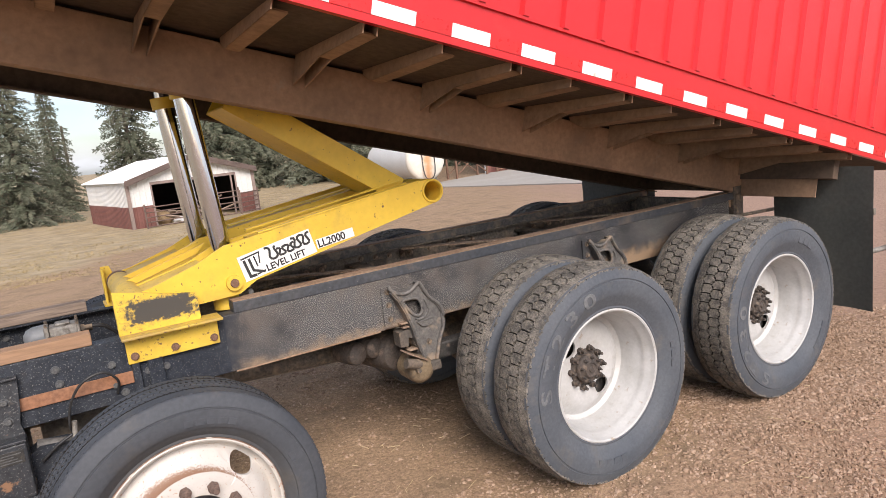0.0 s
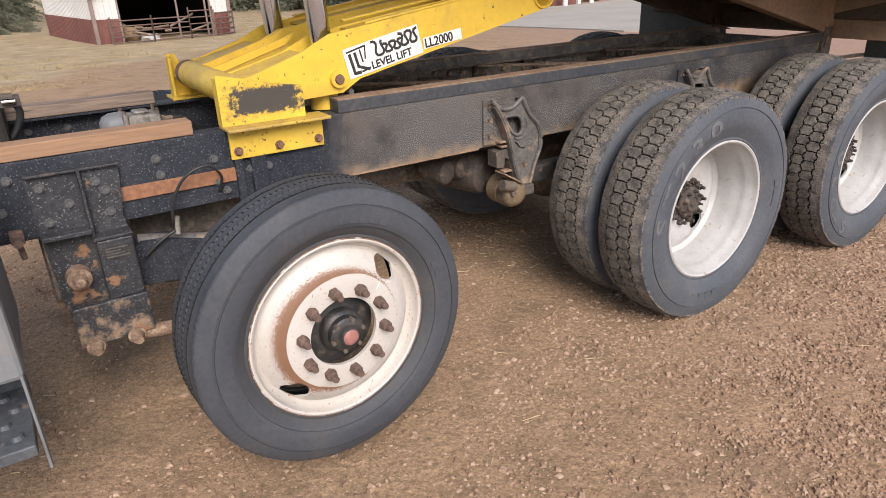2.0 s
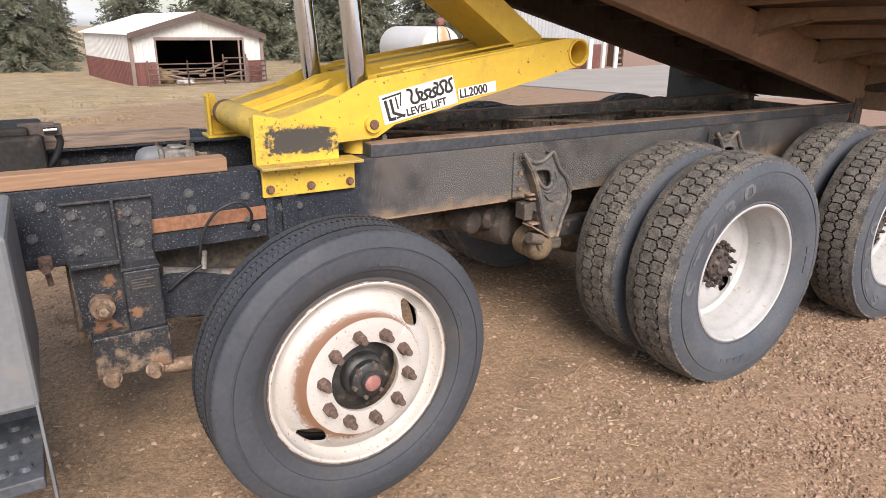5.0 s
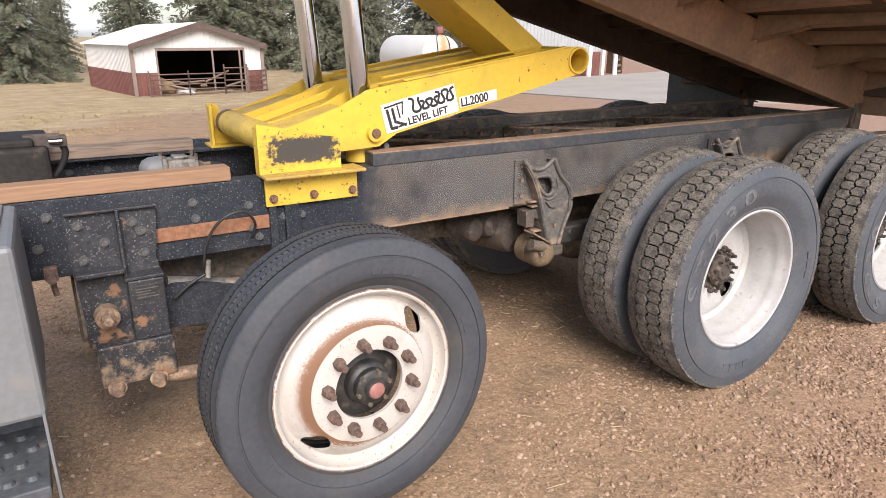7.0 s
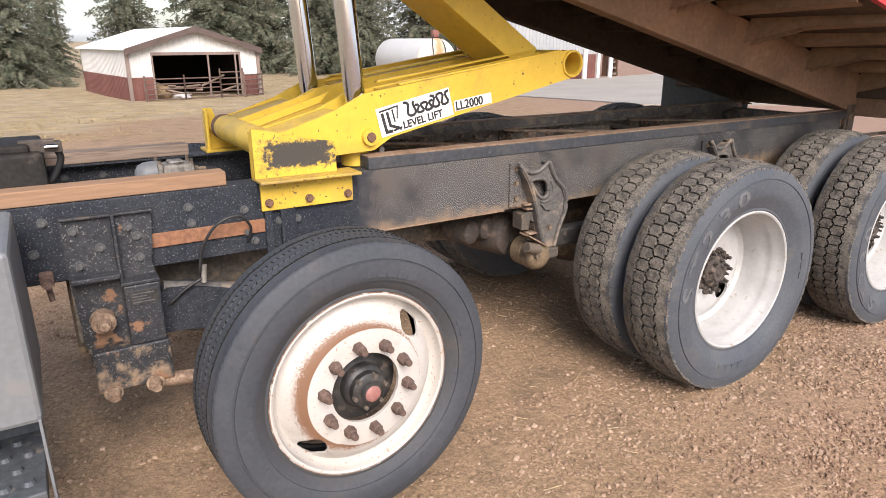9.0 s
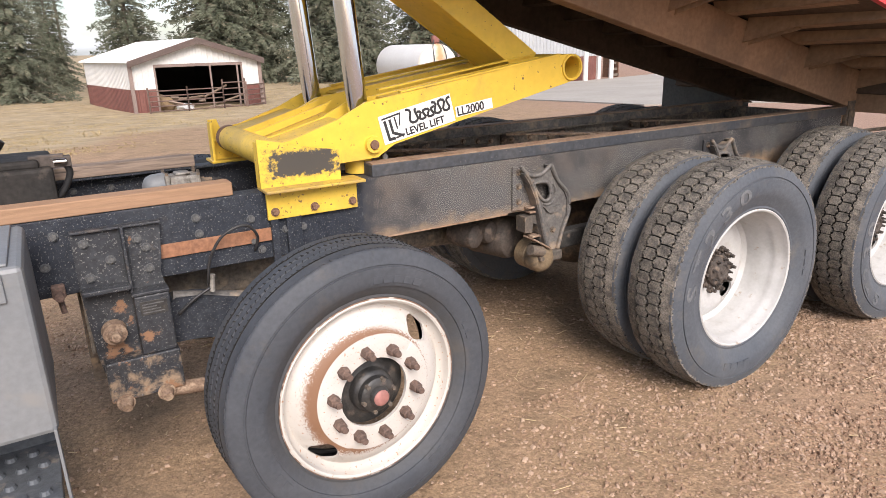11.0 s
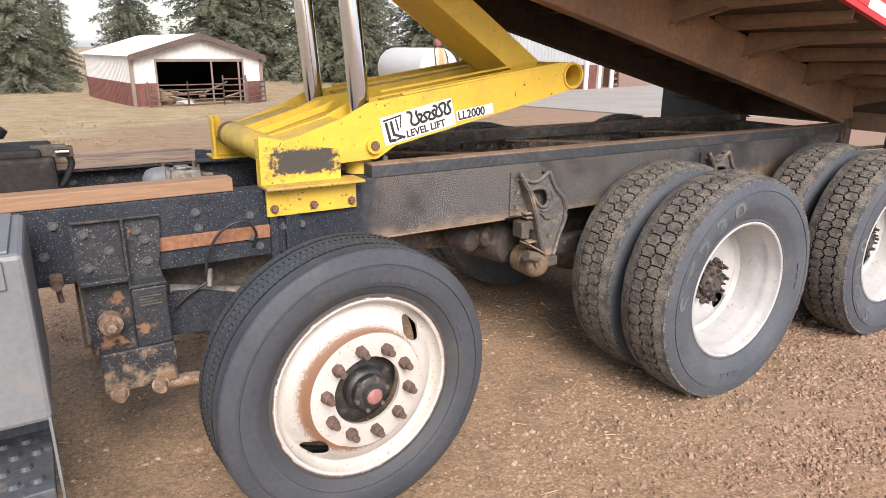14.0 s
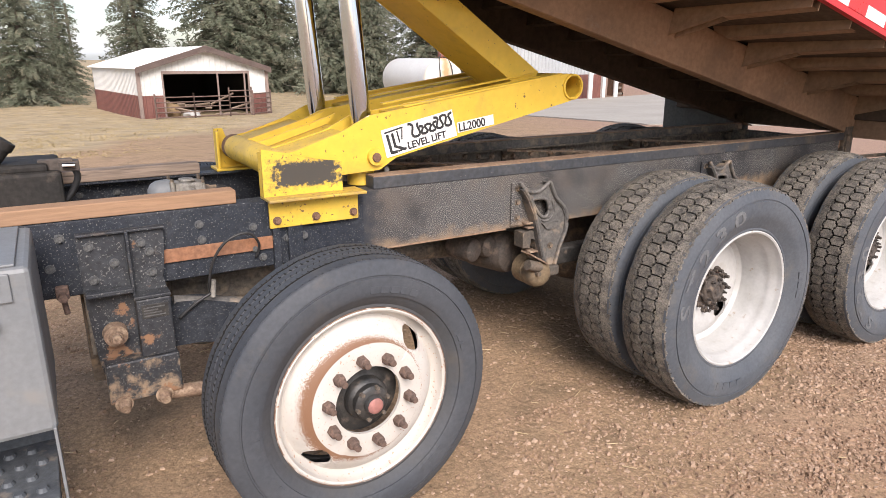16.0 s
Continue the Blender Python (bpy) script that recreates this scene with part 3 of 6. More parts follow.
def stones(name, count, area, size, mat, label, seed, dense=None, coarse=False):
    """Loose crushed stones, one joined mesh."""
    rnd = random.Random(seed)
    shapes = []
    for k in range(12):
        bm = bmesh.new()
        if coarse:
            bmesh.ops.create_cone(bm, cap_ends=True, segments=4, radius1=1.0, radius2=0.55, depth=1.2)
        else:
            bmesh.ops.create_icosphere(bm, subdivisions=1, radius=1)
        for v in bm.verts:
            v.co *= 0.7 + 0.6 * rnd.random()
        shapes.append((np.array([v.co[:] for v in bm.verts]), [[v.index for v in f.verts] for f in bm.faces]))
        bm.free()
    vs, fs, n = [], [], 0
    for _ in range(count):
        x, y = rnd.uniform(*area[0]), rnd.uniform(*area[1])
        if dense and rnd.random() > dense(x, y):
            continue
        co, fa = shapes[rnd.randrange(12)]
        s = size[0] + (size[1] - size[0]) * rnd.random() ** 2.5
        a = rnd.random() * math.tau
        c, d = math.cos(a), math.sin(a)
        q = co * (s, s * rnd.uniform(0.6, 1.0), s * rnd.uniform(0.35, 0.7))
        q = np.stack([q[:, 0] * c - q[:, 1] * d + x, q[:, 0] * d + q[:, 1] * c + y, q[:, 2] + ground_z(x, y) + s * 0.14 + 0.018 * noise.noise(Vector((x * 1.3, y * 1.3, 0)))], 1)
        vs.append(q)
        fs += [[i + n for i in f] for f in fa]
        n += len(q)
    me = bpy.data.meshes.new(name)
    me.from_pydata(np.concatenate(vs).tolist(), [], fs)
    me.materials.append(mat)
    tagged(new(name, me), label, "gravel", kind="stuff")


# ---- wheels ----
def tyre_mesh(name, r_bead, r_out, width, mat, ribs=0):
    """Tyre round the y axis; the rim's outer flange lies in the plane y = 0 and the tyre goes back from there."""
    over = 0.035
    y0, y1 = -over, width - over
    h = r_out - r_bead
    side = [(r_bead - 0.004, 0.012), (r_bead + 0.004, 0.0), (r_bead + 0.012, -0.006), (r_bead + 0.020, -0.004), (r_bead + 0.05 * h + 0.02, -0.010),
            (r_bead + 0.24 * h, y0 + 0.016), (r_bead + 0.30 * h, y0 + 0.011), (r_bead + 0.305 * h, y0 + 0.006), (r_bead + 0.34 * h, y0 + 0.003), (r_bead + 0.42 * h, y0), (r_bead + 0.55 * h, y0 - 0.001), (r_bead + 0.66 * h, y0 + 0.001),
            (r_bead + 0.665 * h, y0 + 0.006), (r_bead + 0.70 * h, y0 + 0.007), (r_bead + 0.705 * h, y0 + 0.003), (r_bead + 0.80 * h, y0 + 0.009), (r_bead + 0.90 * h, y0 + 0.017), (r_bead + 0.945 * h, y0 + 0.021), (r_bead + 0.965 * h, y0 + 0.028)]
    if not ribs:
        side[6:9] = [(r_bead + 0.30 * h, y0 + 0.009), (r_bead + 0.35 * h, y0 + 0.004)]
        side[-2:] = [(r_bead + 0.93 * h, y0 + 0.020), (r_bead + 0.94 * h, y0 + 0.028)]
    mid = (y0 + y1) / 2
    tread = []
    if ribs:
        w0, w1 = y0 + 0.034, y1 - 0.034
        for k in range(ribs):
            a, b = w0 + (w1 - w0) * k / ribs, w0 + (w1 - w0) * (k + 1) / ribs
            g = 0.0045
            tread += [(r_out - (0.007 if k == 0 else 0.002), a + (0 if k == 0 else g)), (r_out - 0.002, b - g)]
            if k < ribs - 1:
                low = 0.013 if k in (0, ribs - 2) else 0.0055
                tread += [(r_out - low, b - g * 0.7), (r_out - low, b + g * 0.7)]
    else:
        tread = [(r_out - 0.017, y0 + 0.036), (r_out - 0.013, mid), (r_out - 0.017, y1 - 0.036)]
    back = [(r, y0 + y1 - y) for r, y in reversed(side)]
    bm = lathe(side + tread + back, 240 if ribs else 120, zigzag=range(len(side) + 6, len(side) + len(tread) - 1) if ribs else ())
    for f in bm.faces:
        f.smooth = True
    for e in bm.edges:
        e.smooth = e.calc_face_angle(0) < radians(38)
    me = bpy.data.meshes.new(name)
    bm.to_mesh(me)
    bm.free()
    me.materials.append(mat)
    me.materials.append(TREADSHADE)
    # groove floors get the near black, painting in the grooves' shade
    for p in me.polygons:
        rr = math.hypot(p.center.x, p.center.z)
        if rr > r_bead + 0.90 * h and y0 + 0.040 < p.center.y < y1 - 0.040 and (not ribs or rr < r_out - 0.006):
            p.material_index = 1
    return me


def tread_mesh(r_out, width, rows=2, count=64):
    """Six-sided lug blocks, staggered from row to row, between two nearly closed shoulder rows with short slits."""
    rnd = random.Random(77)
    over = 0.035
    y0, y1 = -over + 0.024, width - over - 0.024
    shoulder = 0.050
    vs, fs = [], []

    def block(shape, a, ha, yc, hy, gap, low, top, crown):
        n, base = len(shape), len(vs)
        for r, grow in ((low, 1.0), (top - 0.002, 1.0), (top, crown)):
            for u, w in shape:
                yy = yc + (w * hy - math.copysign(min(1.6 * gap, abs(w * hy)), w)) * grow
                drop = 0.014 * min(1.2, abs(yy - (y0 + y1) / 2) / ((y1 - y0) / 2)) ** 3
                aa = a + (u * ha - math.copysign(min(gap / r_out, abs(u * ha)), u)) * grow
                vs.append(((r - drop) * math.cos(aa), yy, (r - drop) * math.sin(aa)))
        fs.append([base + 2 * n + i for i in range(n)])
        for k in (0, n):
            fs.extend([base + k + i, base + k + (i + 1) % n, base + k + n + (i + 1) % n, base + k + n + i] for i in range(n))

    pitch = math.tau / count
    rw = (y1 - y0 - 2 * shoulder) / rows
    lug = [(-1.0, -0.84), (-0.62, -0.84), (-0.34, -1.15), (0.34, -1.15), (0.62, -0.84), (1.0, -0.84), (0.94, 0.0),
           (1.0, 0.84), (0.62, 0.84), (0.34, 1.15), (-0.34, 1.15), (-0.62, 0.84), (-1.0, 0.84), (-1.06, 0.0)]
    for row in range(rows):
        yc = y0 + shoulder + rw * (row + 0.5)
        for k in range(count):
            block(lug, pitch * (k + (0.5 if row % 2 else 0.0)), pitch / 2, yc, rw / 2, 0.0030, r_out - 0.020, r_out - 0.0025 * rnd.random(), 0.955)
    for yc, sign, turned in ((y0 + shoulder / 2 - 0.004, 1, 0.5), (y1 - shoulder / 2 + 0.004, -1, 0.0 if rows % 2 == 0 else 0.5)):
        for k in range(count):
            rag = [rnd.uniform(-1.10, -0.94) for _ in range(5)]
            shape = [(-1, rag[0]), (-0.5, rag[1]), (0.0, rag[2]), (0.06, rag[2] + 0.10), (0.5, rag[3]), (1, rag[4]),
                     (1, 0.72), (0.62, 0.72), (0.34, 1.00), (0.10, 1.00), (0.07, 0.45), (-0.07, 0.45), (-0.10, 1.00), (-0.34, 1.00), (-0.62, 0.72), (-1, 0.72)]
            if sign < 0:
                shape = [(u, -w) for u, w in reversed(shape)]
            block(shape, pitch * (k + turned), pitch / 2, yc, shoulder / 2 + 0.004, 0.0006, r_out - 0.020, r_out - 0.0012 - 0.002 * rnd.random(), 0.985)
    me = bpy.data.meshes.new("tread_blocks")
    me.from_pydata(vs, [], fs)
    me.materials.append(TREAD)
    bm = bmesh.new()
    bm.from_mesh(me)
    bmesh.ops.recalc_face_normals(bm, faces=bm.faces[:])
    bm.to_mesh(me)
    bm.free()
    return me


def sidewall_letter(body, radius, size, start, mat):
    """A raised moulded character on the sidewall, turned clockwise to its place."""
    cu = bpy.data.curves.new("moulded_letter", "FONT")
    cu.body, cu.size, cu.extrude, cu.offset = body, size, 0.0026, 0.0016
    ob = bpy.data.objects.new("moulded_letter", cu)
    me = bpy.data.meshes.new_from_object(ob)
    bpy.data.objects.remove(ob)
    for v in me.vertices:
        a, r = start - 1.5 * v.co.x / radius, radius + v.co.y
        v.co = (r * math.cos(a), float(np.interp(r, (0.3785, 0.392, 0.403, 0.419, 0.448, 0.472), (-0.019, -0.026, -0.031, -0.035, -0.036, -0.034))) - v.co.z, r * math.sin(a))
    me.materials.clear()
    me.materials.append(mat)
    return me


def sidewall_bars(radius, y, marks, mat):
    """Short raised bars where the sidewall's moulding cannot be read."""
    bm = bmesh.new()
    for a0, a1, h in marks:
        half = radius * (a1 - a0) / 2
        box(bm, (radius, y - 0.0012, -half), (radius + h, y + 0.004, half), 0.0008, Matrix.Rotation(-(a0 + a1) / 2, 4, "Y"))
    return as_mesh("moulded_bar", bm, mat)


def disc_mesh(name, r_out, r_in, holes, depth, mat):
    """A wheel disc with hand holes; depth(r) gives the dish."""
    bm = bmesh.new()
    edges = []
    loops = [circle(0, 0, r_out, 72), circle(0, 0, r_in, 48)] + [circle(r * math.cos(a), r * math.sin(a), w, 20) if w == h else
             [(r * math.cos(a) + math.cos(a) * w * math.cos(q) - math.sin(a) * h * math.sin(q), r * math.sin(a) + math.sin(a) * w * math.cos(q) + math.cos(a) * h * math.sin(q))
              for q in (math.tau * i / 20 for i in range(20))] for r, a, w, h in holes]
    for loop in loops:
        vv = [bm.verts.new((x, 0, z)) for x, z in loop]
        edges += [bm.edges.new((vv[i], vv[(i + 1) % len(vv)])) for i in range(len(vv))]
    bmesh.ops.triangle_fill(bm, use_beauty=True, edges=edges)
    for _ in range(2):
        long = [e for e in bm.edges if e.calc_length() > 0.045 and len(e.link_faces) == 2]
        bmesh.ops.subdivide_edges(bm, edges=long, cuts=1)
        bmesh.ops.triangulate(bm, faces=bm.faces[:])
    for v in bm.verts:
        v.co.y = depth(math.hypot(v.co.x, v.co.z))
    ext = bmesh.ops.extrude_face_region(bm, geom=bm.faces[:])
    bmesh.ops.translate(bm, vec=(0, 0.012, 0), verts=[g for g in ext["geom"] if isinstance(g, bmesh.types.BMVert)])
    bmesh.ops.recalc_face_normals(bm, faces=bm.faces[:])
    for f in bm.faces:
        f.smooth = True
    for e in bm.edges:
        e.smooth = len(e.link_faces) == 2 and e.calc_face_angle(0) < radians(35)
    me = bpy.data.meshes.new(name)
    bm.to_mesh(me)
    bm.free()
    me.materials.append(mat)
    return me


def as_mesh(name, bm, mat, smooth=None):
    if smooth is not None:
        for f in bm.faces:
            f.smooth = True
        for e in bm.edges:
            e.smooth = len(e.link_faces) == 2 and e.calc_face_angle(0) < radians(smooth)
    me = bpy.data.meshes.new(name)
    bm.to_mesh(me)
    bm.free()
    me.materials.append(mat)
    return me


# drive wheel, 24.5 inch, deep dish
D_TYRE = tyre_mesh("tyre", 0.325, 0.548, 0.28, RUBBER)
D_TREAD = tread_mesh(0.550, 0.28)
D_RIM = as_mesh("rim", lathe([(0.333, 0.004), (0.332, -0.004), (0.326, -0.007), (0.319, -0.003), (0.315, 0.010), (0.312, 0.026), (0.300, 0.040), (0.296, 0.060), (0.294, 0.085),
                              (0.284, 0.100), (0.282, 0.150), (0.276, 0.190), (0.255, 0.205), (0.255, 0.215), (0.29, 0.20), (0.30, 0.11), (0.32, 0.03), (0.328, 0.012)], 96), WHEELWHITE, 40)
D_DISC = disc_mesh("disc", 0.262, 0.10, [(0.158, radians(-50), 0.044, 0.046), (0.158, radians(130), 0.044, 0.046)],
                   lambda r: 0.208 - 0.038 * smooth01((0.262 - r) / 0.07), WHEELWHITE)
D_HUB = as_mesh("hub", lathe([(0.0, 0.122), (0.012, 0.122), (0.015, 0.127), (0.028, 0.127), (0.034, 0.121), (0.040, 0.121), (0.044, 0.129), (0.049, 0.134), (0.070, 0.136), (0.075, 0.142), (0.076, 0.152), (0.068, 0.156), (0.070, 0.164), (0.086, 0.168), (0.104, 0.18)], 40), HUBDARK, 40)
D_STUD = as_mesh("axle_stud", tube(tube(bmesh.new(), (0, 0.138, 0.060), (0, 0.124, 0.060), 0.0095, 0.0085, 6), (0, 0.126, 0.060), (0, 0.112, 0.060), 0.005, seg=8), HUBDARK)
D_LETTERS = [sidewall_letter(ch, 0.394, 0.098, radians(181 - 17.0 * i), RUBBER_LETTER) for i, ch in enumerate("ST230")]
D_BARS = sidewall_bars(0.405, -0.0360, [(radians(a), radians(a + 5), 0.035) for a in (-8, -1, 6, 250, 257, 264, 271)], RUBBER)
bm = bmesh.new()
tube(bm, (0, 0, 0), (0, -0.020, 0), 0.018, 0.016, 6)
tube(bm, (0, -0.018, 0), (0, -0.042, 0), 0.009, 0.008, 10)
D_NUT = as_mesh("wheel_nut", bm, HUBDARK, 40)
# near-black disc added behind the hand holes so that they read dark
D_DRUM = as_mesh("brake_drum", lathe([(0.10, 0.222), (0.235, 0.222), (0.24, 0.23), (0.24, 0.26), (0.10, 0.26)], 40), HUBBLACK, 40)
# dark drum added to cover the inner rim's white back
D_DRUM2 = as_mesh("brake_drum", lathe([(0.08, 0.215), (0.262, 0.215), (0.265, 0.23), (0.265, 0.37), (0.25, 0.385), (0.08, 0.39)], 40), HUBBLACK, 40)

# dark strips laid on the shoulder stand in for shaded notches
bm = bmesh.new()
for k in range(58):
    box(bm, (0.5195, -0.0195, -0.0018), (0.5285, -0.010, 0.0018), 0, Matrix.Rotation(math.tau * k / 58, 4, "Y"))
D_NOTCH = as_mesh("shoulder_notch", bm, TREADSHADE)

# lift-axle wheel, 22.5 inch, outward dish
S_TYRE = tyre_mesh("tyre", 0.292, 0.462, 0.255, RUBBER_STEER, 5)
S_RIM = as_mesh("rim", lathe([(0.301, 0.004), (0.300, -0.005), (0.294, -0.008), (0.288, -0.004), (0.285, 0.008), (0.281, 0.024), (0.268, 0.034), (0.262, 0.038), (0.262, 0.05), (0.275, 0.05), (0.296, 0.012)], 96), WHEELWORN, 40)


def steer_depth(r):
    return 0.036 - 0.050 * smooth01((0.268 - r) / 0.05) - 0.008 * smooth01((0.198 - r) / 0.008)


S_DISC = disc_mesh("disc", 0.266, 0.114, [(0.236, radians(43), 0.034, 0.047), (0.236, radians(223), 0.034, 0.047)], steer_depth, WHEELDISC)
S_RUST = as_mesh("rust_line", lathe([(0.3035, 0.0), (0.3015, -0.0065), (0.2985, -0.0068)], 96), RIMRUST, 60)
S_BARS = sidewall_bars(0.356, -0.0350, [(radians(a), radians(a + 4.5), 0.022) for a in (62, 67.5, 73, 78.5, 84, 20, 14, 170, 176, 182, 205, 211, 300, 306, 312)], RUBBER_STEER)
bm = lathe([(0.0, -0.066), (0.028, -0.066), (0.031, -0.062), (0.033, -0.050), (0.050, -0.047), (0.056, -0.042), (0.058, -0.022), (0.068, -0.016), (0.071, -0.008), (0.072, 0.012), (0.085, 0.016), (0.098, 0.018), (0.110, 0.024), (0.125, 0.028), (0.128, 0.08)], 48)
bm_ = bmesh.new()
for k in range(130):
    box(bm_, (0.4495, -0.0085, -0.0068), (0.4575, 0.004, 0.0068), 0, Matrix.Rotation(math.tau * k / 130, 4, "Y"))
S_SIPES = as_mesh("shoulder_sipe", bm_, RUBBER_STEER)
# dark strips on the ribs stand in for shaded cuts
bm_ = bmesh.new()
for row in range(1, 5):
    yc = 0.017 + 0.0374 * row
    for k in range(150):
        turn_ = Matrix.Rotation(math.tau * (k + 0.37 * row) / 150, 4, "Y")
        box(bm_, (0.4565, yc - 0.015, -0.0011), (0.4606, yc - 0.003, 0.0011), 0, turn_ @ Matrix.Rotation(0.35 if row % 2 else -0.35, 4, "X"))
S_CUTS = as_mesh("tread_sipe", bm_, TREADSHADE)
S_HUB = as_mesh("hub", bm, HUBBLACK, 40)
S_CAP = as_mesh("hub_cap", lathe([(0.0, -0.0715), (0.022, -0.0715), (0.025, -0.069), (0.026, -0.0655)], 32), CAPPINK, 40)
S_HUBBOLT = as_mesh("hub_bolt", tube(bmesh.new(), (0, -0.040, 0.053), (0, -0.055, 0.053), 0.0075, 0.007, 6), CASTING)
bm = lathe([(0.0, -0.072), (0.0095, -0.072), (0.011, -0.068), (0.011, -0.050)], 10)
lathe([(0.0105, -0.052), (0.0165, -0.049), (0.0185, -0.044), (0.0195, -0.026), (0.0195, -0.020)], 6, bm)
lathe([(0.015, -0.022), (0.0255, -0.020), (0.0265, -0.014), (0.0265, -0.008)], 16, bm)
S_NUT = as_mesh("wheel_nut", bm, NUTRUST, 35)


def drive_wheel(parent, m, outer=True, spin=0.0):
    rim = part("wheel", None, None, parent, "white painted deep dish steel wheel", mesh=D_RIM, m=m)

    def sub(name, me, mm=None, label=""):
        ob = new(name, me)
        ob.parent = rim
        if mm is not None:
            ob.matrix_basis = mm
        if label:
            ob["label"] = label
        if name in ("tread", "moulded_bar", "shoulder_notch"):
            ob["kind"] = "stuff"
    sub("tyre", D_TYRE, None, "grey rubber drive tyre")
    sub("tread", D_TREAD, Matrix.Rotation(spin * 0.7, 4, "Y"), "dusty lug tread blocks")
    sub("disc", D_DISC, Matrix.Rotation(spin * 0.1, 4, "Y"))
    sub("shoulder_notch", D_NOTCH, Matrix.Rotation(spin * 0.7 + 0.03, 4, "Y"), "small dark strips painted as shoulder notches")
    if not outer:
        sub("brake_drum", D_DRUM2, None, "dark brake drum added as backing")
    if outer:
        for letter in D_LETTERS:
            sub("moulded_letter", letter, Matrix.Rotation(-spin, 4, "Y"), "raised rubber letter")
        sub("moulded_bar", D_BARS, Matrix.Rotation(-spin, 4, "Y"), "raised rubber bars")
        sub("brake_drum", D_DRUM, None, "dark brake drum added as backing")
        sub("hub", D_HUB, None, "dusty iron axle hub")
        for k in range(8):
            sub("axle_stud", D_STUD, Matrix.Rotation(math.tau * (k + 0.3) / 8, 4, "Y"))
        for k in range(10):
            sub("wheel_nut", D_NUT, Matrix.Rotation(math.tau * (k + 0.5) / 10, 4, "Y") @ Matrix.Translation((0, 0.170, 0.102)))
    return rim


def steer_wheel(parent, m):
    rim = part("wheel", None, None, parent, "worn white steel wheel with rust", mesh=S_RIM, m=m)

    def sub(name, me, mm=None, label=""):
        ob = new(name, me)
        ob.parent = rim
        if mm is not None:
            ob.matrix_basis = mm
        if label:
            ob["label"] = label
        if name in ("shoulder_sipe", "moulded_bar", "tread_sipe"):
            ob["kind"] = "stuff"
    sub("shoulder_sipe", S_SIPES, None, "small moulded shoulder lugs")
    sub("tread_sipe", S_CUTS, None, "fine dark strips painted as cuts across the tread")
    sub("tyre", S_TYRE, None, "dark ribbed rubber tyre")
    sub("disc", S_DISC)
    sub("rust_line", S_RUST, None, "brown line of rust at the flange")
    sub("moulded_bar", S_BARS, None, "raised rubber bars")
    sub("hub", S_HUB, None, "oily black hub")
    sub("hub_cap", S_CAP, None, "faded red hub cap")
    for k in range(6):
        sub("hub_bolt", S_HUBBOLT, Matrix.Rotation(math.tau * (k + 0.3) / 6, 4, "Y"))
    for k in range(10):
        sub("wheel_nut", S_NUT, Matrix.Rotation(math.tau * (k + 0.75) / 10, 4, "Y") @ Matrix.Translation((0, 0, 0.143)))
    return rim


# ---- the truck's chassis ----
MID = 1.13          # centre line of the truck in y
NEAR, FAR = 0.70, 1.56
TOP, BOT = 1.085, 0.825
AXLES = (0.0, 1.43)
LIFT = (-1.934, 0.575)
BOLT = bolt_mesh()
BOLT.materials.append(BOLTGREY)
BOLT_DUST = bolt_mesh()
BOLT_DUST.materials.append(CASTING)
BOLT_RUST = bolt_mesh(0.0125, 0.015)
BOLT_RUST.materials.append(RUST)
BOLT_TAN = bolt_mesh(0.014, 0.016)
BOLT_TAN.materials.append(TANRUST)
truck = thing("truck_chassis", (0, MID, 0), "black truck frame with tandem dual wheels and a lifted front axle", "truck")


def channel(bm, x0, x1, web_y, inward, z0, z1, flange=0.085, t=0.009):
    return extrude_x(bm, c_section(web_y, inward, z0, z1, flange, t), x0, x1)


part("frame_rail", channel(bmesh.new(), -3.6, -1.60, NEAR, 1, BOT, TOP), FRAME, truck, "black painted rail with road dirt")
part("frame_rail", channel(bmesh.new(), -1.60, 1.95, NEAR, 1, BOT, TOP), FRAME_MUD, truck, "mud spattered rail")
part("frame_rail", channel(bmesh.new(), -3.6, -1.60, FAR, -1, BOT, TOP), FRAME, truck, "black painted rail")
part("frame_rail", channel(bmesh.new(), -1.60, 1.95, FAR, -1, BOT, TOP), FRAME_DARK, truck, "dark dusty rail")
part("rail_cap", boxes([((-1.55, NEAR - 0.002, TOP), (2.0, NEAR + 0.08, TOP + 0.05))], 0.004), CAPPAINT, truck, "black steel strip on the rail")
part("rail_cap_edge", boxes([((-1.548, NEAR + 0.001, TOP + 0.0505), (1.99, NEAR + 0.078, TOP + 0.056))]), RUSTEDGE, truck, "rusty worn strip edge")
part("rail_cap", boxes([((-1.55, FAR - 0.08, TOP), (2.0, FAR + 0.002, TOP + 0.05))], 0.004), CASTGREY, truck, "dusty steel strip on the rail")
part("rail_cap_edge", boxes([((-1.548, FAR - 0.078, TOP + 0.0505), (1.99, FAR - 0.001, TOP + 0.056))]), RUSTEDGE, truck, "dusty worn strip edge")
part("rail_plate", boxes([((-0.52, FAR - 0.022, 0.965), (-0.37, FAR - 0.0095, 1.025))], 0.004), CASTING, truck, "small dusty plate on the rail")
for x0, x1, yy in ((-1.25, -0.35, 1.40), (-1.20, -0.30, 1.36)):
    pipe("air_line", [(x0, yy, 1.02), (x0 + 0.3, yy - 0.05, 1.035), (x0 + 0.6, yy - 0.18, 1.02), (x1, yy - 0.36, 0.98)], 0.013, CASTING, truck, "dusty brown air line")
pipe("air_line", [(-1.45, 1.50, 0.97), (-0.9, 1.50, 0.95), (-0.2, 1.51, 0.96), (0.6, 1.50, 0.93), (1.7, 1.50, 0.95)], 0.012, HOSE, truck, "black air line")
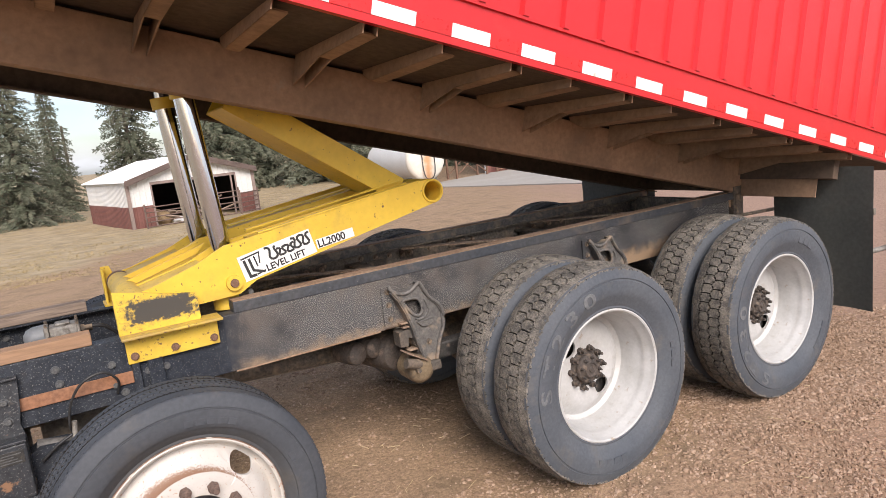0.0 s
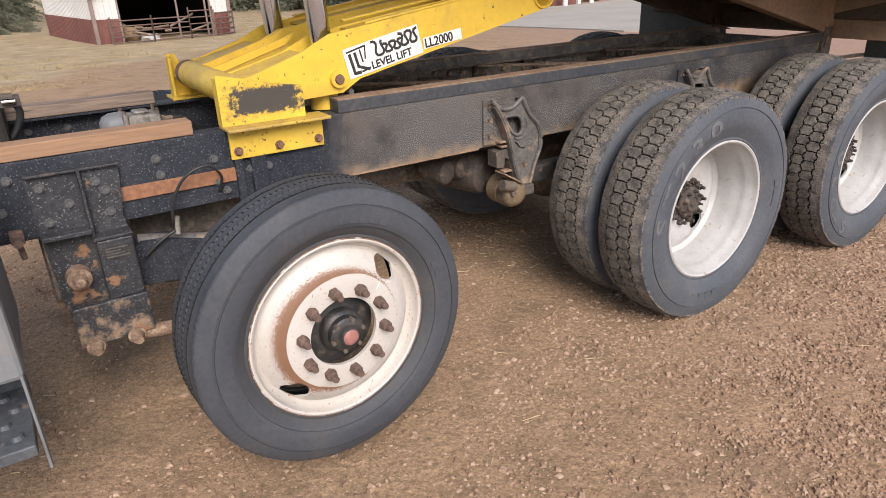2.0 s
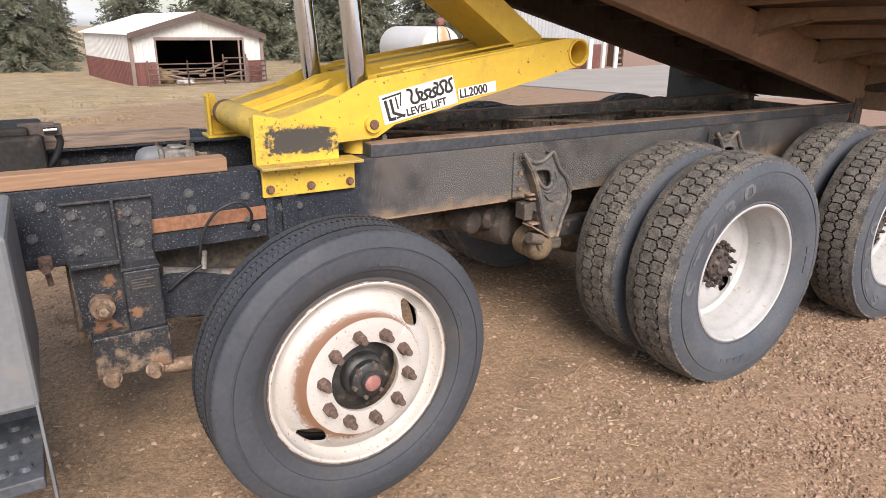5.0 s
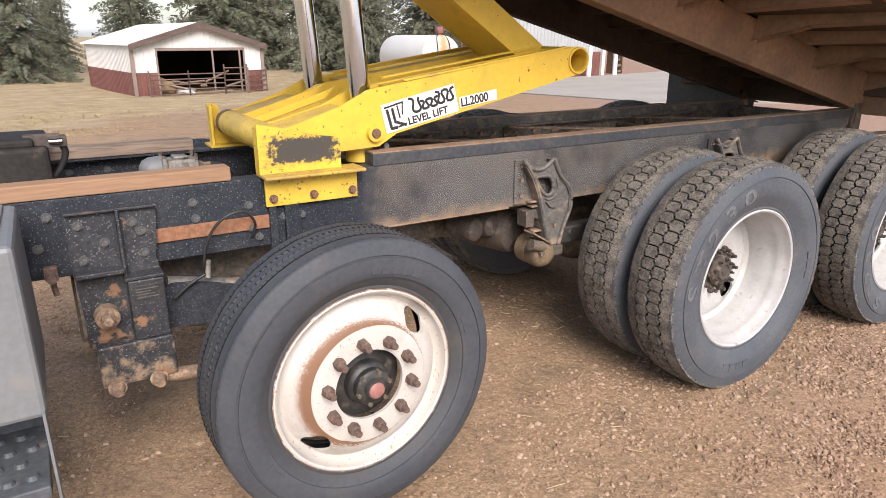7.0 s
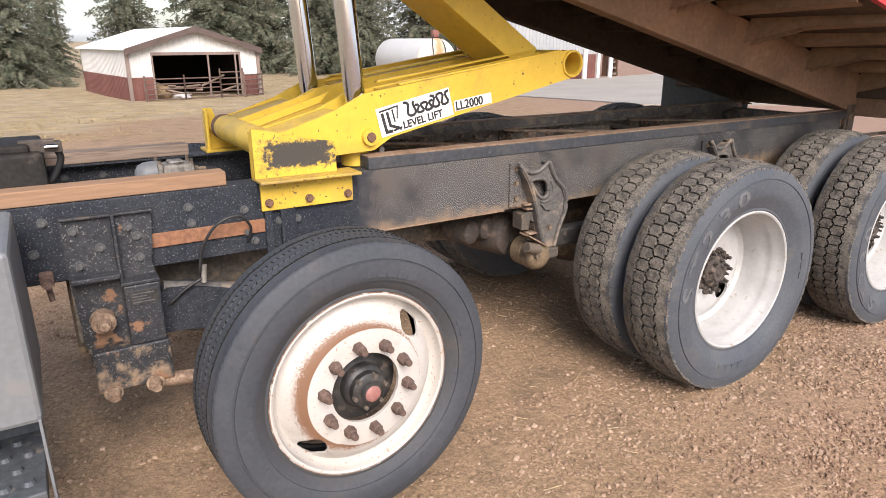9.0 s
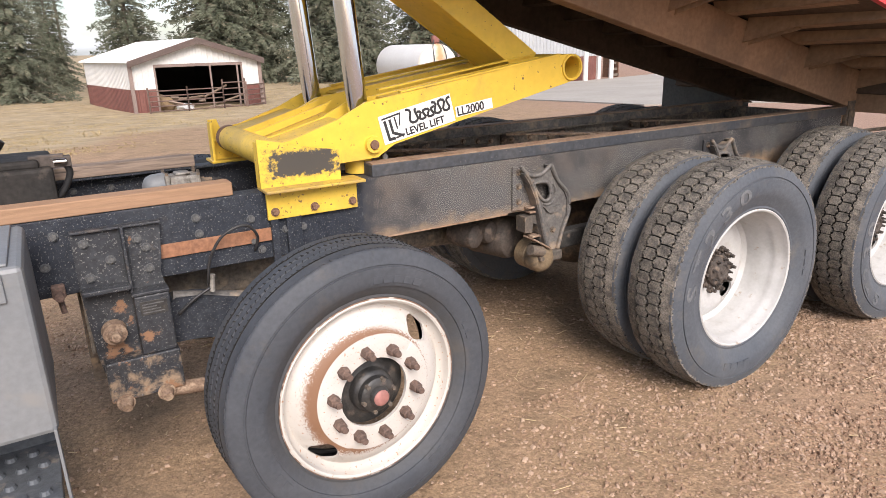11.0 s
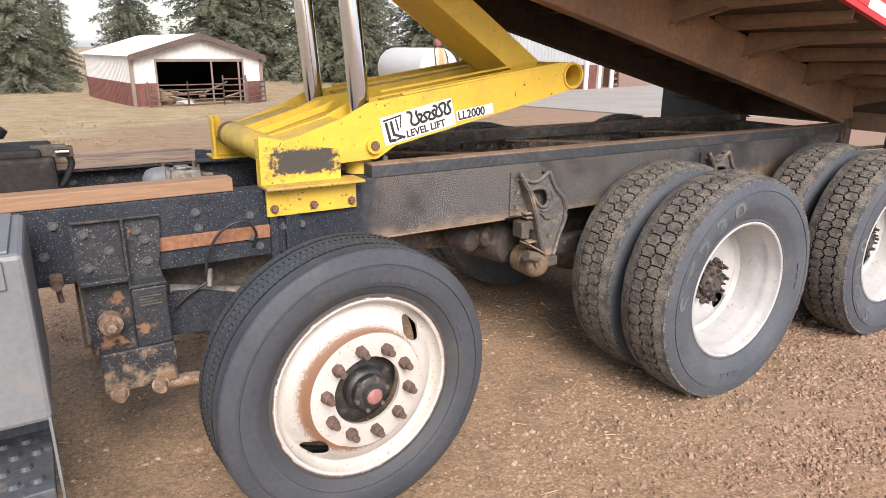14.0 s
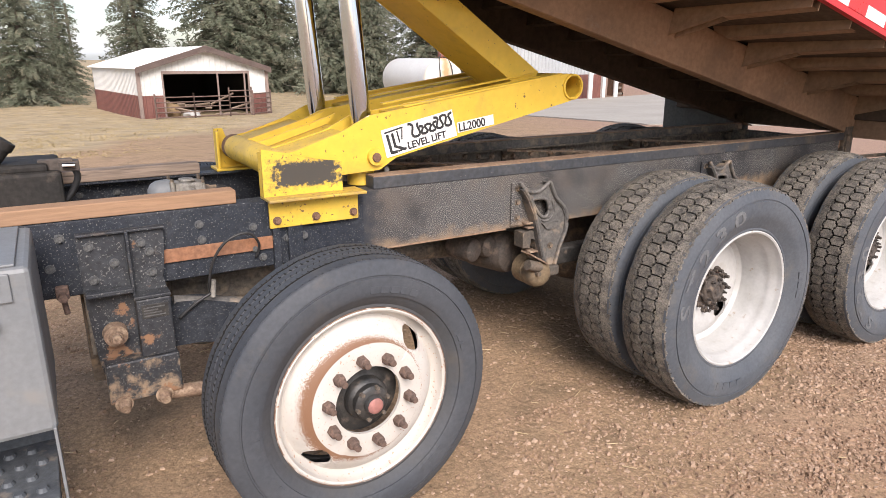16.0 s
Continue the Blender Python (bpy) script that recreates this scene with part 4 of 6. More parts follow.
part("rail_bottom_edge", boxes([((-1.58, NEAR - 0.003, BOT - 0.004), (-0.86, NEAR + 0.086, BOT + 0.004))]), RUSTEDGE, truck, "rusty dusty bottom flange")
part("rear_cross_member", boxes([((1.88, NEAR + 0.010, 0.86), (1.95, FAR - 0.010, 1.10))], 0.004), FRAME_DARK, truck, "dark dusty rear cross member")
part("hinge_post", boxes([((2.003, NEAR - 0.004, 0.84), (2.115, NEAR + 0.085, 1.175)), ((2.020, NEAR - 0.012, 0.90), (2.100, NEAR - 0.003, 1.12))], 0.006), CASTING, truck, "dusty brown hinge post at the rail's end")
for x in (-2.85, -1.05, -0.62, 0.72):
    bm = boxes([((x - 0.05, NEAR + 0.010, 0.87), (x + 0.05, FAR - 0.010, 0.885)), ((x - 0.006, NEAR + 0.010, 0.885), (x + 0.006, FAR - 0.010, 1.02)), ((x - 0.05, NEAR + 0.010, 1.02), (x + 0.05, FAR - 0.010, 1.035))], 0.002)
    part("cross_member", bm, FRAME_DARK, truck, "dark dusty cross member")
for px, pw, pz in ((-0.95, 0.16, 1.035), (-0.28, 0.10, 1.03), (0.10, 0.14, 1.035), (0.95, 0.2, 1.03)):
    pl = part("rail_plate", boxes([((px, FAR - 0.024, pz - 0.035), (px + pw, FAR - 0.0095, pz + 0.04))], 0.004), CASTING, truck, "dusty plate bolted inside the rail")
    for q in (0.2, 0.8):
        part("bolt", None, None, pl, mesh=BOLT_TAN, m=pose(px + pw * q, FAR - 0.024, pz))
for x0, x1, zz in ((-1.30, -0.42, 1.079), (-0.30, 0.55, 1.079), (0.75, 1.6, 1.079)):
    bm = bmesh.new()
    d = Vector((x1 - x0, -0.62, 0))
    box(bm, (0, -0.03, -0.004), (d.length, 0.03, 0.004), 0.001, Matrix.Translation((x0, FAR - 0.10, zz)) @ Matrix.Rotation(math.atan2(d.y, d.x), 4, "Z"))
    part("strap", bm, TANRUST, truck, "tan rusty diagonal strap between the rails")
for x0, x1 in ((-1.0, -0.1), (0.2, 0.68)):
    part("brace", tube(bmesh.new(), (x0, FAR - 0.03, 1.02), (x1, NEAR + 0.05, 1.0), 0.022, seg=12), CASTING, truck, "brown diagonal brace")
part("wood_plank", boxes([((-3.6, NEAR + 0.004, TOP + 0.002), (-2.112, NEAR + 0.088, TOP + 0.052))], 0.004), WOOD, truck, "weathered brown plank on the rail")
part("wood_plank", boxes([((-3.6, FAR - 0.088, TOP + 0.002), (-2.09, FAR - 0.004, TOP + 0.052))], 0.004), WOODGREY, truck, "old grey plank on the rail")
part("side_bar", boxes([((-2.40, NEAR - 0.010, 0.897), (-1.99, NEAR - 0.001, 0.947))], 0.002), ORANGE, truck, "orange primed steel bar")
for x, z in ((-2.255, 1.024), (-2.25, 0.965), (-2.70, 1.03), (-2.74, 0.93), (-2.06, 0.99), (-2.06, 0.905), (-1.93, 0.93), (-1.86, 0.93), (-2.03, 0.865), (-2.82, 0.90)):
    part("bolt", None, None, truck, mesh=BOLT, m=pose(x, NEAR, z))
for x, z in ((-0.9, 1.02), (-0.8, 1.0), (-0.55, 1.0), (-0.45, 0.99), (-0.35, 0.985), (-0.2, 0.98), (-0.05, 0.98), (0.1, 0.985), (0.3, 0.98), (-2.2, 1.0), (-2.45, 0.99), (-2.3, 0.95), (-2.6, 0.99), (0.7, 0.98), (0.85, 0.98)):
    part("bolt", None, None, truck, mesh=BOLT_TAN if x > -1.6 else BOLT, m=pose(x, FAR - 0.010, z + (0.05 if x > -1.6 else 0.03)))

# pusher hanger: a tall plate, a boxed column beside it and two bosses at the foot
hx0, hx1 = -2.655, -2.39
bm = plate(bmesh.new(), [(hx0, 1.045), (hx1 + 0.01, 1.045), (hx1, 0.92), (hx1 - 0.01, 0.86), (hx1, 0.80), (hx1, 0.45), (hx0 + 0.04, 0.43), (hx0 + 0.015, 0.60), (hx0, 0.84)], 0.668, 0.69)
hanger = part("axle_hanger", bm, HANGERPAINT, truck, "black steel hanger with rust and dried mud")
part("hanger_rib", boxes([((-2.509, 0.628, 0.80), (-2.499, 0.668, 1.045))], 0.002), HANGERPAINT, hanger)
part("hanger_column", boxes([((-2.505, 0.600, 0.5905), (hx1 - 0.002, 0.668, 0.805))], 0.006), HANGERPAINT, hanger, "black boxed column caked with mud at its foot")
part("maker_plate", boxes([((-2.49, 0.597, 0.735), (hx1 - 0.014, 0.6005, 0.785))], 0.001), HUBBLACK, hanger, "small dark data plate")
for q in range(4):
    part("plate_bar", boxes([((-2.484, 0.5962, 0.742 + 0.010 * q), (hx1 - 0.024 - 0.012 * (q % 3), 0.5972, 0.746 + 0.010 * q))]), BOLTGREY, hanger)
part("hanger_shelf", boxes([((hx0 + 0.004, 0.612, 0.832), (-2.506, 0.668, 0.848))], 0.003), HANGERPAINT, hanger)
part("hanger_shelf", boxes([((-2.51, 0.598, 0.806), (hx1, 0.668, 0.818))], 0.003), HANGERPAINT, hanger)
part("hanger_box", boxes([((hx0 + 0.028, 0.594, 0.440), (hx1 + 0.004, 0.668, 0.590))], 0.006), HANGERPAINT, hanger, "mud spattered lower box")
part("hanger_flange", boxes([((hx0, 0.650, 1.037), (hx1 + 0.01, 0.668, 1.045))], 0.002), HANGERPAINT, hanger)
part("inner_hanger", boxes([((hx0 - 0.01, 0.86, 0.42), (hx1, 0.875, 0.85))], 0.003), CASTING, hanger, "dusty inner plate")
part("hanger_tie", boxes([((hx0, 0.69, 0.60), (hx0 + 0.012, 0.86, 0.82))], 0.002), FRAME_DARK, hanger)
bm = tube(bmesh.new(), (-2.578, 0.668, 0.679), (-2.578, 0.628, 0.679), 0.041, 0.038, 28)
tube(bm, (-2.578, 0.628, 0.679), (-2.578, 0.608, 0.679), 0.024, 0.022, 6)
tube(bm, (-2.578, 0.608, 0.679), (-2.578, 0.588, 0.679), 0.017, 0.015, 14)
part("pivot_bolt", bm, TANRUST, hanger, "large rusty pivot bolt", smooth=40)
for x in (-2.585, -2.452):
    bm = tube(bmesh.new(), (x, 0.588, 0.437), (x, 0.68, 0.437), 0.030, 0.030, 20)
    tube(bm, (x, 0.588, 0.437), (x, 0.558, 0.43), 0.024, 0.016, 14)
    part("boss", bm, TANRUST, hanger, "dusty round boss", smooth=40)
for x, z in ((-2.62, 0.998), (-2.549, 0.932), (-2.618, 0.880), (-2.435, 0.956), (-2.434, 0.880), (-2.46, 0.99)):
    part("bolt", None, None, hanger, mesh=BOLT, m=pose(x, 0.668, z))
part("radius_rod", tube(bmesh.new(), (-2.45, 0.63, 0.425), (-1.95, 0.55, 0.40), 0.026, seg=16), TANRUST, truck, "dusty brown rod", smooth=40)
bm = plate(bmesh.new(), [(-2.42, 0.700), (-2.36, 0.738), (-2.27, 0.728), (-2.0, 0.655), (-1.90, 0.60), (-1.90, 0.50), (-2.05, 0.52), (-2.30, 0.565), (-2.42, 0.57)], 0.70, 0.79)
arm_ = part("trailing_arm", bm, FRAME, truck, "black suspension arm with road dirt")
part("arm_edge", tube(bmesh.new(), (-2.37, 0.735, 0.732), (-2.05, 0.735, 0.664), 0.026, seg=14), CASTGREY, arm_, "dusty rounded top edge", smooth=40)
bm = lathe([(0.0, -0.06), (0.06, -0.06), (0.08, -0.045), (0.085, 0.0), (0.08, 0.045), (0.06, 0.06), (0.0, 0.06)], 32)
bmesh.ops.transform(bm, matrix=pose(-2.25, 0.86, 0.57, 90), verts=bm.verts)
part("air_spring", bm, FLAP, truck, "grey rubber air spring", smooth=40)
part("axle_beam_box", boxes([((-2.36, 0.95, 0.62), (-1.85, 1.3, 0.80))], 0.02), FRAME_DARK, truck, "dark axle carrier")
part("lift_axle", tube(bmesh.new(), (LIFT[0], 0.15, LIFT[1]), (LIFT[0], 2 * MID - 0.15, LIFT[1]), 0.06, seg=20), FRAME_DARK, truck, smooth=40)
pipe("air_hose", [(-2.06, 0.69, 0.87), (-2.05, 0.67, 0.93), (-2.10, 0.64, 0.985), (-2.18, 0.64, 0.96), (-2.23, 0.66, 0.88), (-2.245, 0.67, 0.80), (-2.24, 0.70, 0.76)], 0.0052, HOSE, truck, "thin black air hose")
pipe("air_hose", [(-2.24, 0.68, 0.76), (-2.30, 0.68, 0.73), (-2.36, 0.69, 0.68)], 0.006, HOSE, truck, "thin black air hose")
part("hose_fitting", tube(bmesh.new(), (-2.235, 0.68, 0.745), (-2.228, 0.68, 0.81), 0.010, seg=12), ALLOY, truck, "dull metal hose fitting")
bm = boxes([((-1.93, NEAR - 0.02, 0.80), (-1.87, NEAR - 0.002, 1.0)), ((-1.99, NEAR - 0.02, 0.80), (-1.96, NEAR - 0.002, 0.985))], 0.004)
part("stay_bracket", bm, FRAME, truck)
bm = tube(bmesh.new(), (-2.715, 0.66, 0.855), (-2.715, 0.59, 0.855), 0.014, seg=14)
box(bm, (-2.735, 0.625, 0.84), (-2.695, 0.655, 0.885), 0.006)
tube(bm, (-2.715, 0.63, 0.845), (-2.71, 0.63, 0.79), 0.009, seg=10)
part("air_coupling", bm, NUTRUST, truck, "small rusty red air coupling")

# suspension castings on the near rail
SADDLE = [(-0.152, 0.172), (-0.126, 0.146), (-0.086, 0.127), (-0.041, 0.128), (-0.008, 0.146), (0.022, 0.168)]
AFT_EDGE = [(0.047, 0.118), (0.072, 0.078), (0.118, 0.034), (0.140, -0.015), (0.138, -0.085), (0.104, -0.164), (0.076, -0.257)]
FORE_EDGE = [(0.014, -0.257), (-0.020, -0.144), (-0.041, -0.056), (-0.066, 0.022), (-0.102, 0.099), (-0.137, 0.148)]
WINDOW = [(-0.080, 0.078), (-0.070, 0.092), (-0.012, 0.090), (0.010, 0.078), (0.022, 0.056), (0.026, 0.022), (0.014, 0.0), (-0.006, -0.004), (-0.028, 0.008), (-0.056, 0.040)]


def strip(pts, wide, y0, y1):
    """A flat strip of even width that follows a line in the x-z plane, from y0 back to y1."""
    side = []
    for i, (x, z) in enumerate(pts):
        (ax_, az), (bx, bz) = pts[max(i - 1, 0)], pts[min(i + 1, len(pts) - 1)]
        n_ = math.hypot(bx - ax_, bz - az)
        side.append((x - (bz - az) / n_ * wide, z + (bx - ax_) / n_ * wide))
    bm = bmesh.new()
    for i in range(len(pts) - 1):
        plate(bm, [pts[i], pts[i + 1], side[i + 1], side[i]], y0, y1)
    bmesh.ops.remove_doubles(bm, verts=bm.verts, dist=0.0002)
    bmesh.ops.recalc_face_normals(bm, faces=bm.faces[:])
    return bm


for hx, hz in ((-0.66, 0.875), (0.70, 0.875)):
    def at(pts):
        return [(hx + x, hz + z) for x, z in pts]
    bm = plate(bmesh.new(), at(SADDLE + AFT_EDGE + FORE_EDGE), 0.657, 0.672, [at(WINDOW)])
    casting = part("suspension_hanger", bm, CASTGREY, truck, "dusty cast iron suspension hanger")
    part("fore_flange", strip(at(FORE_EDGE), 0.010, 0.646, 0.6985), CASTGREY, casting, "dusty flange on the casting's edge")
    part("aft_flange", strip(at(SADDLE[-1:] + AFT_EDGE), -0.010, 0.648, 0.6985), CASTGREY, casting, "dusty flange on the casting's edge")
    for path, r, y in ((SADDLE, 0.010, 0.654), (WINDOW + WINDOW[:1], 0.009, 0.655), (FORE_EDGE, 0.0075, 0.646), (SADDLE[-1:] + AFT_EDGE, 0.0085, 0.648)):
        pipe("hanger_lip", [(x, y, z) for x, z in at(path)], r, CASTGREY, casting)
    part("saddle_seat", plate(bmesh.new(), at([(-0.126, 0.140), (-0.086, 0.122), (-0.041, 0.123), (-0.008, 0.141), (-0.008, 0.154), (-0.041, 0.136), (-0.086, 0.135), (-0.126, 0.154)]), 0.660, 0.6985), CASTGREY, casting)
    pipe("window_ring", [(x * 1.0 + 0.012, 0.657, z) for x, z in at([(0.030, 0.075), (0.044, 0.045), (0.044, 0.010), (0.026, -0.018), (-0.006, -0.026), (-0.030, -0.016)])], 0.0065, CASTGREY, casting)
    bm = plate(bmesh.new(), at([(-0.018, -0.034), (0.035, -0.040), (0.085, -0.034), (0.078, -0.054), (0.040, -0.070), (0.008, -0.062)]), 0.645, 0.658)
    part("cast_ledge", bm, CASTGREY, casting, "dirt caught on a cast ledge")
    part("bolt", None, None, casting, mesh=BOLT_DUST, m=pose(hx + 0.045, 0.657, hz - 0.155))
    part("foot", boxes([((hx + 0.006, 0.628, 0.566), (hx + 0.090, 0.700, 0.618))], 0.008), CASTING, casting, "dusty square foot")
    bm = lathe([(0.0, -0.030), (0.030, -0.030), (0.055, -0.024), (0.074, -0.010), (0.084, 0.012), (0.087, 0.040), (0.087, 0.058), (0.080, 0.062), (0.080, 0.070), (0.086, 0.074), (0.086, 0.15)], 36)
    bmesh.ops.transform(bm, matrix=pose(hx - 0.022, 0.645, 0.586) @ Matrix.Diagonal((0.86, 0.9, 0.86, 1)), verts=bm.verts)
    part("pivot_bushing", bm, BUSHING, casting, "ochre dusty round pivot bushing", smooth=40)
    bm = tube(bmesh.new(), (hx - 0.120, 0.622, 0.652), (hx - 0.048, 0.622, 0.630), 0.026, 0.026, 18)
    tube(bm, (hx - 0.048, 0.622, 0.630), (hx - 0.032, 0.622, 0.625), 0.017, 0.015, 8)
    clamp = part("bushing_clamp", bm, CASTING, casting, "dusty clamp over the bushing", smooth=40)
    bm = bmesh.new()
    box(bm, (0, -0.03, -0.004), (0.130, 0.05, 0.004), 0.002, Matrix.Translation((hx - 0.110, 0.640, 0.706)) @ Matrix.Rotation(radians(31), 4, "Y"))
    part("clamp_wing", bm, TANRUST, clamp, "bent tan plate")
    part("clamp_bolt", tube(bmesh.new(), (hx - 0.058, 0.640, 0.60), (hx - 0.058, 0.602, 0.60), 0.015, 0.013, 6), CASTING, clamp)
    bm = plate(bmesh.new(), [(hx - 0.112, 0.798), (hx - 0.064, 0.806), (hx - 0.012, 0.790), (hx + 0.0, 0.74), (hx - 0.008, 0.705), (hx - 0.030, 0.712), (hx - 0.034, 0.752), (hx - 0.060, 0.764), (hx - 0.066, 0.716), (hx - 0.110, 0.722)], 0.676, 0.745)
    part("shim_block", bm, CASTING, casting, "dusty brown bracket behind the hanger")
    for z, dx in ((0.838, 0.0), (0.815, 0.012), (0.690, 0.03)):
        part("spring_leaf", boxes([((hx - 0.100 + dx, 0.668, z), (hx - 0.010 + dx, 0.715, z + 0.010))], 0.003), TANRUST, casting, "thin dusty leaf")
    back = part("hanger_plate", boxes([((hx - 0.178, NEAR - 0.012, 0.836), (hx - 0.112, NEAR - 0.0005, 1.048))], 0.004), FRAME_MUD, casting, "muddy back plate bolted to the rail")
    for z in (1.020, 0.953, 0.880):
        part("bolt", None, None, back, mesh=BOLT_DUST, m=pose(hx - 0.144, NEAR - 0.012, z))
for ax in AXLES:
    bm = tube(bmesh.new(), (ax, 0.30, 0.525), (ax, 2 * MID - 0.30, 0.525), 0.075, seg=24)
    axle = part("drive_axle", bm, FRAME_DARK, truck, "dark dusty drive axle", smooth=40)
    bm = bmesh.new()
    bmesh.ops.create_uvsphere(bm, u_segments=24, v_segments=14, radius=0.22, matrix=Matrix.Translation((ax - 0.02, MID, 0.53)) @ Matrix.Diagonal((1, 0.75, 1, 1)))
    tube(bm, (ax - 0.15, MID, 0.55), (ax - 0.42, MID, 0.60), 0.13, 0.08, 24)
    part("differential", bm, CASTING, axle, "dusty differential housing", smooth=40)
    bm = boxes([((ax - 0.68, 0.67, 0.60), (ax + 0.66, 0.75, 0.69))], 0.012)
    part("equaliser_beam", bm, HUBBLACK, truck, "dark suspension beam")
    for side, face, up in ((1, 0.0, 0.0), (-1, 2 * MID, 0.03)):
        turn = Matrix.Rotation(math.pi, 4, "Z") if side < 0 else Matrix()
        drive_wheel(truck, Matrix.Translation((ax, face, 0.527 + up)) @ turn, True, ax * 0.75)
        drive_wheel(truck, Matrix.Translation((ax, face + side * 0.33, 0.527 + up)) @ turn, False, 0.5 + ax)
for xx, yy, zz, rr, ln in ((-0.925, 0.85, 0.685, 0.062, 0.16), (-0.825, 0.86, 0.69, 0.058, 0.16), (-0.695, 0.85, 0.64, 0.11, 0.28)):
    bm = lathe([(0.0, 0.0), (rr * 0.6, 0.0), (rr * 0.92, 0.015), (rr, 0.04), (rr, ln - 0.04), (rr * 0.9, ln), (0.0, ln)], 28)
    bmesh.ops.transform(bm, matrix=pose(xx, yy, zz, 0, 0, 18), verts=bm.verts)
    part("brake_chamber", bm, HUBDARK, truck, "dusty brown brake chamber", smooth=40)
part("drive_shaft", tube(bmesh.new(), (-3.4, MID, 0.80), (-0.42, MID, 0.60), 0.05, seg=20), FRAME_DARK, truck, smooth=40)
steer_wheel(truck, Matrix.Translation((LIFT[0], -0.03, LIFT[1])) @ Matrix.Rotation(radians(2.6), 4, "Z"))
steer_wheel(truck, Matrix.Translation((LIFT[0], 2 * MID + 0.03, LIFT[1] - 0.01)) @ Matrix.Rotation(math.pi + radians(2.6), 4, "Z"))

# valve between the rails, hydraulic tank, side box and step
VALVE = Matrix.Translation((-2.205, 1.17, 1.085))


def valve_part(name, bm, mat, parent, label="", smooth=40):
    bmesh.ops.transform(bm, matrix=VALVE, verts=bm.verts)
    return part(name, bm, mat, parent, label, smooth=smooth)


bm = boxes([((-0.055, -0.055, -0.06), (0.055, 0.055, 0.022)), ((-0.075, -0.062, -0.05), (-0.055, 0.062, 0.030)), ((0.050, -0.050, -0.045), (0.066, 0.050, 0.020)), ((-0.03, -0.035, 0.022), (0.03, 0.035, 0.034))], 0.007)
valve = valve_part("relay_valve", bm, ALLOY, truck, "dusty grey alloy valve")
bm = lathe([(0.0, 0.085), (0.020, 0.082), (0.040, 0.068), (0.050, 0.045), (0.052, 0.0)], 28)
bmesh.ops.transform(bm, matrix=pose(-0.073, 0, -0.015, 0, 0, 98), verts=bm.verts)
valve_part("valve_dome", bm, GREYPAINT, valve, "smooth grey dome", 50)
for dy, dz in ((-0.02, -0.01), (0.025, -0.03)):
    bm = tube(bmesh.new(), (0.064, dy, dz), (0.085, dy, dz), 0.016, 0.015, 6)
    tube(bm, (0.085, dy, dz), (0.115, dy, dz), 0.010, 0.010, 12)
    valve_part("valve_port", bm, CASTING, valve)
for vx in (-0.065, 0.057):
    for vy in (-0.048, 0.048):
        valve_part("valve_bolt", tube(bmesh.new(), (vx, vy, 0.02), (vx, vy, 0.042), 0.007, seg=6), CASTING, valve)
pipe("air_line", [(-2.09, 1.15, 1.075), (-2.04, 1.16, 1.06), (-1.99, 1.20, 1.0), (-1.97, 1.26, 0.93)], 0.009, HOSE, truck, "black air line")
bm = boxes([((-3.5, 0.92, 1.09), (-2.66, 1.45, 1.222))], 0.014)
hyd = part("hydraulic_tank", bm, TANKGREY, truck, "dark grey steel tank")
bm = tube(bmesh.new(), (-2.92, 1.0, 1.205), (-2.83, 1.0, 1.315), 0.034, 0.034, 20)
tube(bm, (-2.834, 1.0, 1.310), (-2.816, 1.0, 1.333), 0.040, 0.038, 20)
part("filler_neck", bm, TANKGREY, hyd, "dark grey slanted filler neck", smooth=40)
part("tank_bracket", boxes([((-2.86, 0.94, 1.215), (-2.70, 1.10, 1.25))], 0.012), TANKGREY, hyd)
bm = boxes([((-2.665, 0.96, 1.215), (-2.60, 1.02, 1.250)), ((-2.73, 0.97, 1.215), (-2.62, 1.01, 1.258))], 0.003)
latch = part("latch", bm, HUBDARK, hyd, "rusty steel latch")
part("latch_pin", tube(bmesh.new(), (-2.655, 0.955, 1.235), (-2.615, 0.955, 1.235), 0.011, seg=12), CHROME, hyd, "bright metal pin", smooth=40)
pipe("hose", [(-2.62, 0.98, 1.225), (-2.61, 0.99, 1.19), (-2.63, 1.0, 1.14), (-2.66, 1.0, 1.10)], 0.012, HOSE, hyd)
bm = boxes([((-3.6, 0.12, 0.640), (-2.768, 0.60, 1.105))], 0.014)
side = part("side_box", bm, GREYPAINT, truck, "grey painted steel side box")
part("box_lid", boxes([((-3.6, 0.112, 1.02), (-2.815, 0.12, 1.095))], 0.003), GREYPAINT, side)
part("box_lid", boxes([((-3.6, 0.135, 1.105), (-2.80, 0.585, 1.113))], 0.003), GREYPAINT, side)
part("box_latch", boxes([((-2.93, 0.098, 0.955), (-2.855, 0.118, 0.975)), ((-2.885, 0.106, 0.955), (-2.87, 0.118, 1.05))], 0.003), ALLOY, side, "bright metal latch")
part("box_stay", boxes([((-2.78, 0.10, 0.36), (-2.772, 0.14, 0.66))], 0.002), GREYPAINT, side)
bm = boxes([((-3.6, 0.06, 0.44), (-2.79, 0.42, 0.475)), ((-3.6, 0.395, 0.44), (-2.79, 0.415, 0.55))], 0.004)
step = part("step", bm, STEPSTEEL, truck, "worn dark steel step with raised studs")
stud_mesh = as_mesh("step_stud", tube(bmesh.new(), (0, 0, 0.474), (0, 0, 0.486), 0.018, 0.012, 10), STEPSTEEL)
for i in range(9):
    for j in range(4):
        part("step_stud", None, None, step, mesh=stud_mesh, m=pose(-2.83 - i * 0.055 - (j % 2) * 0.027, 0.12 + j * 0.075, 0))

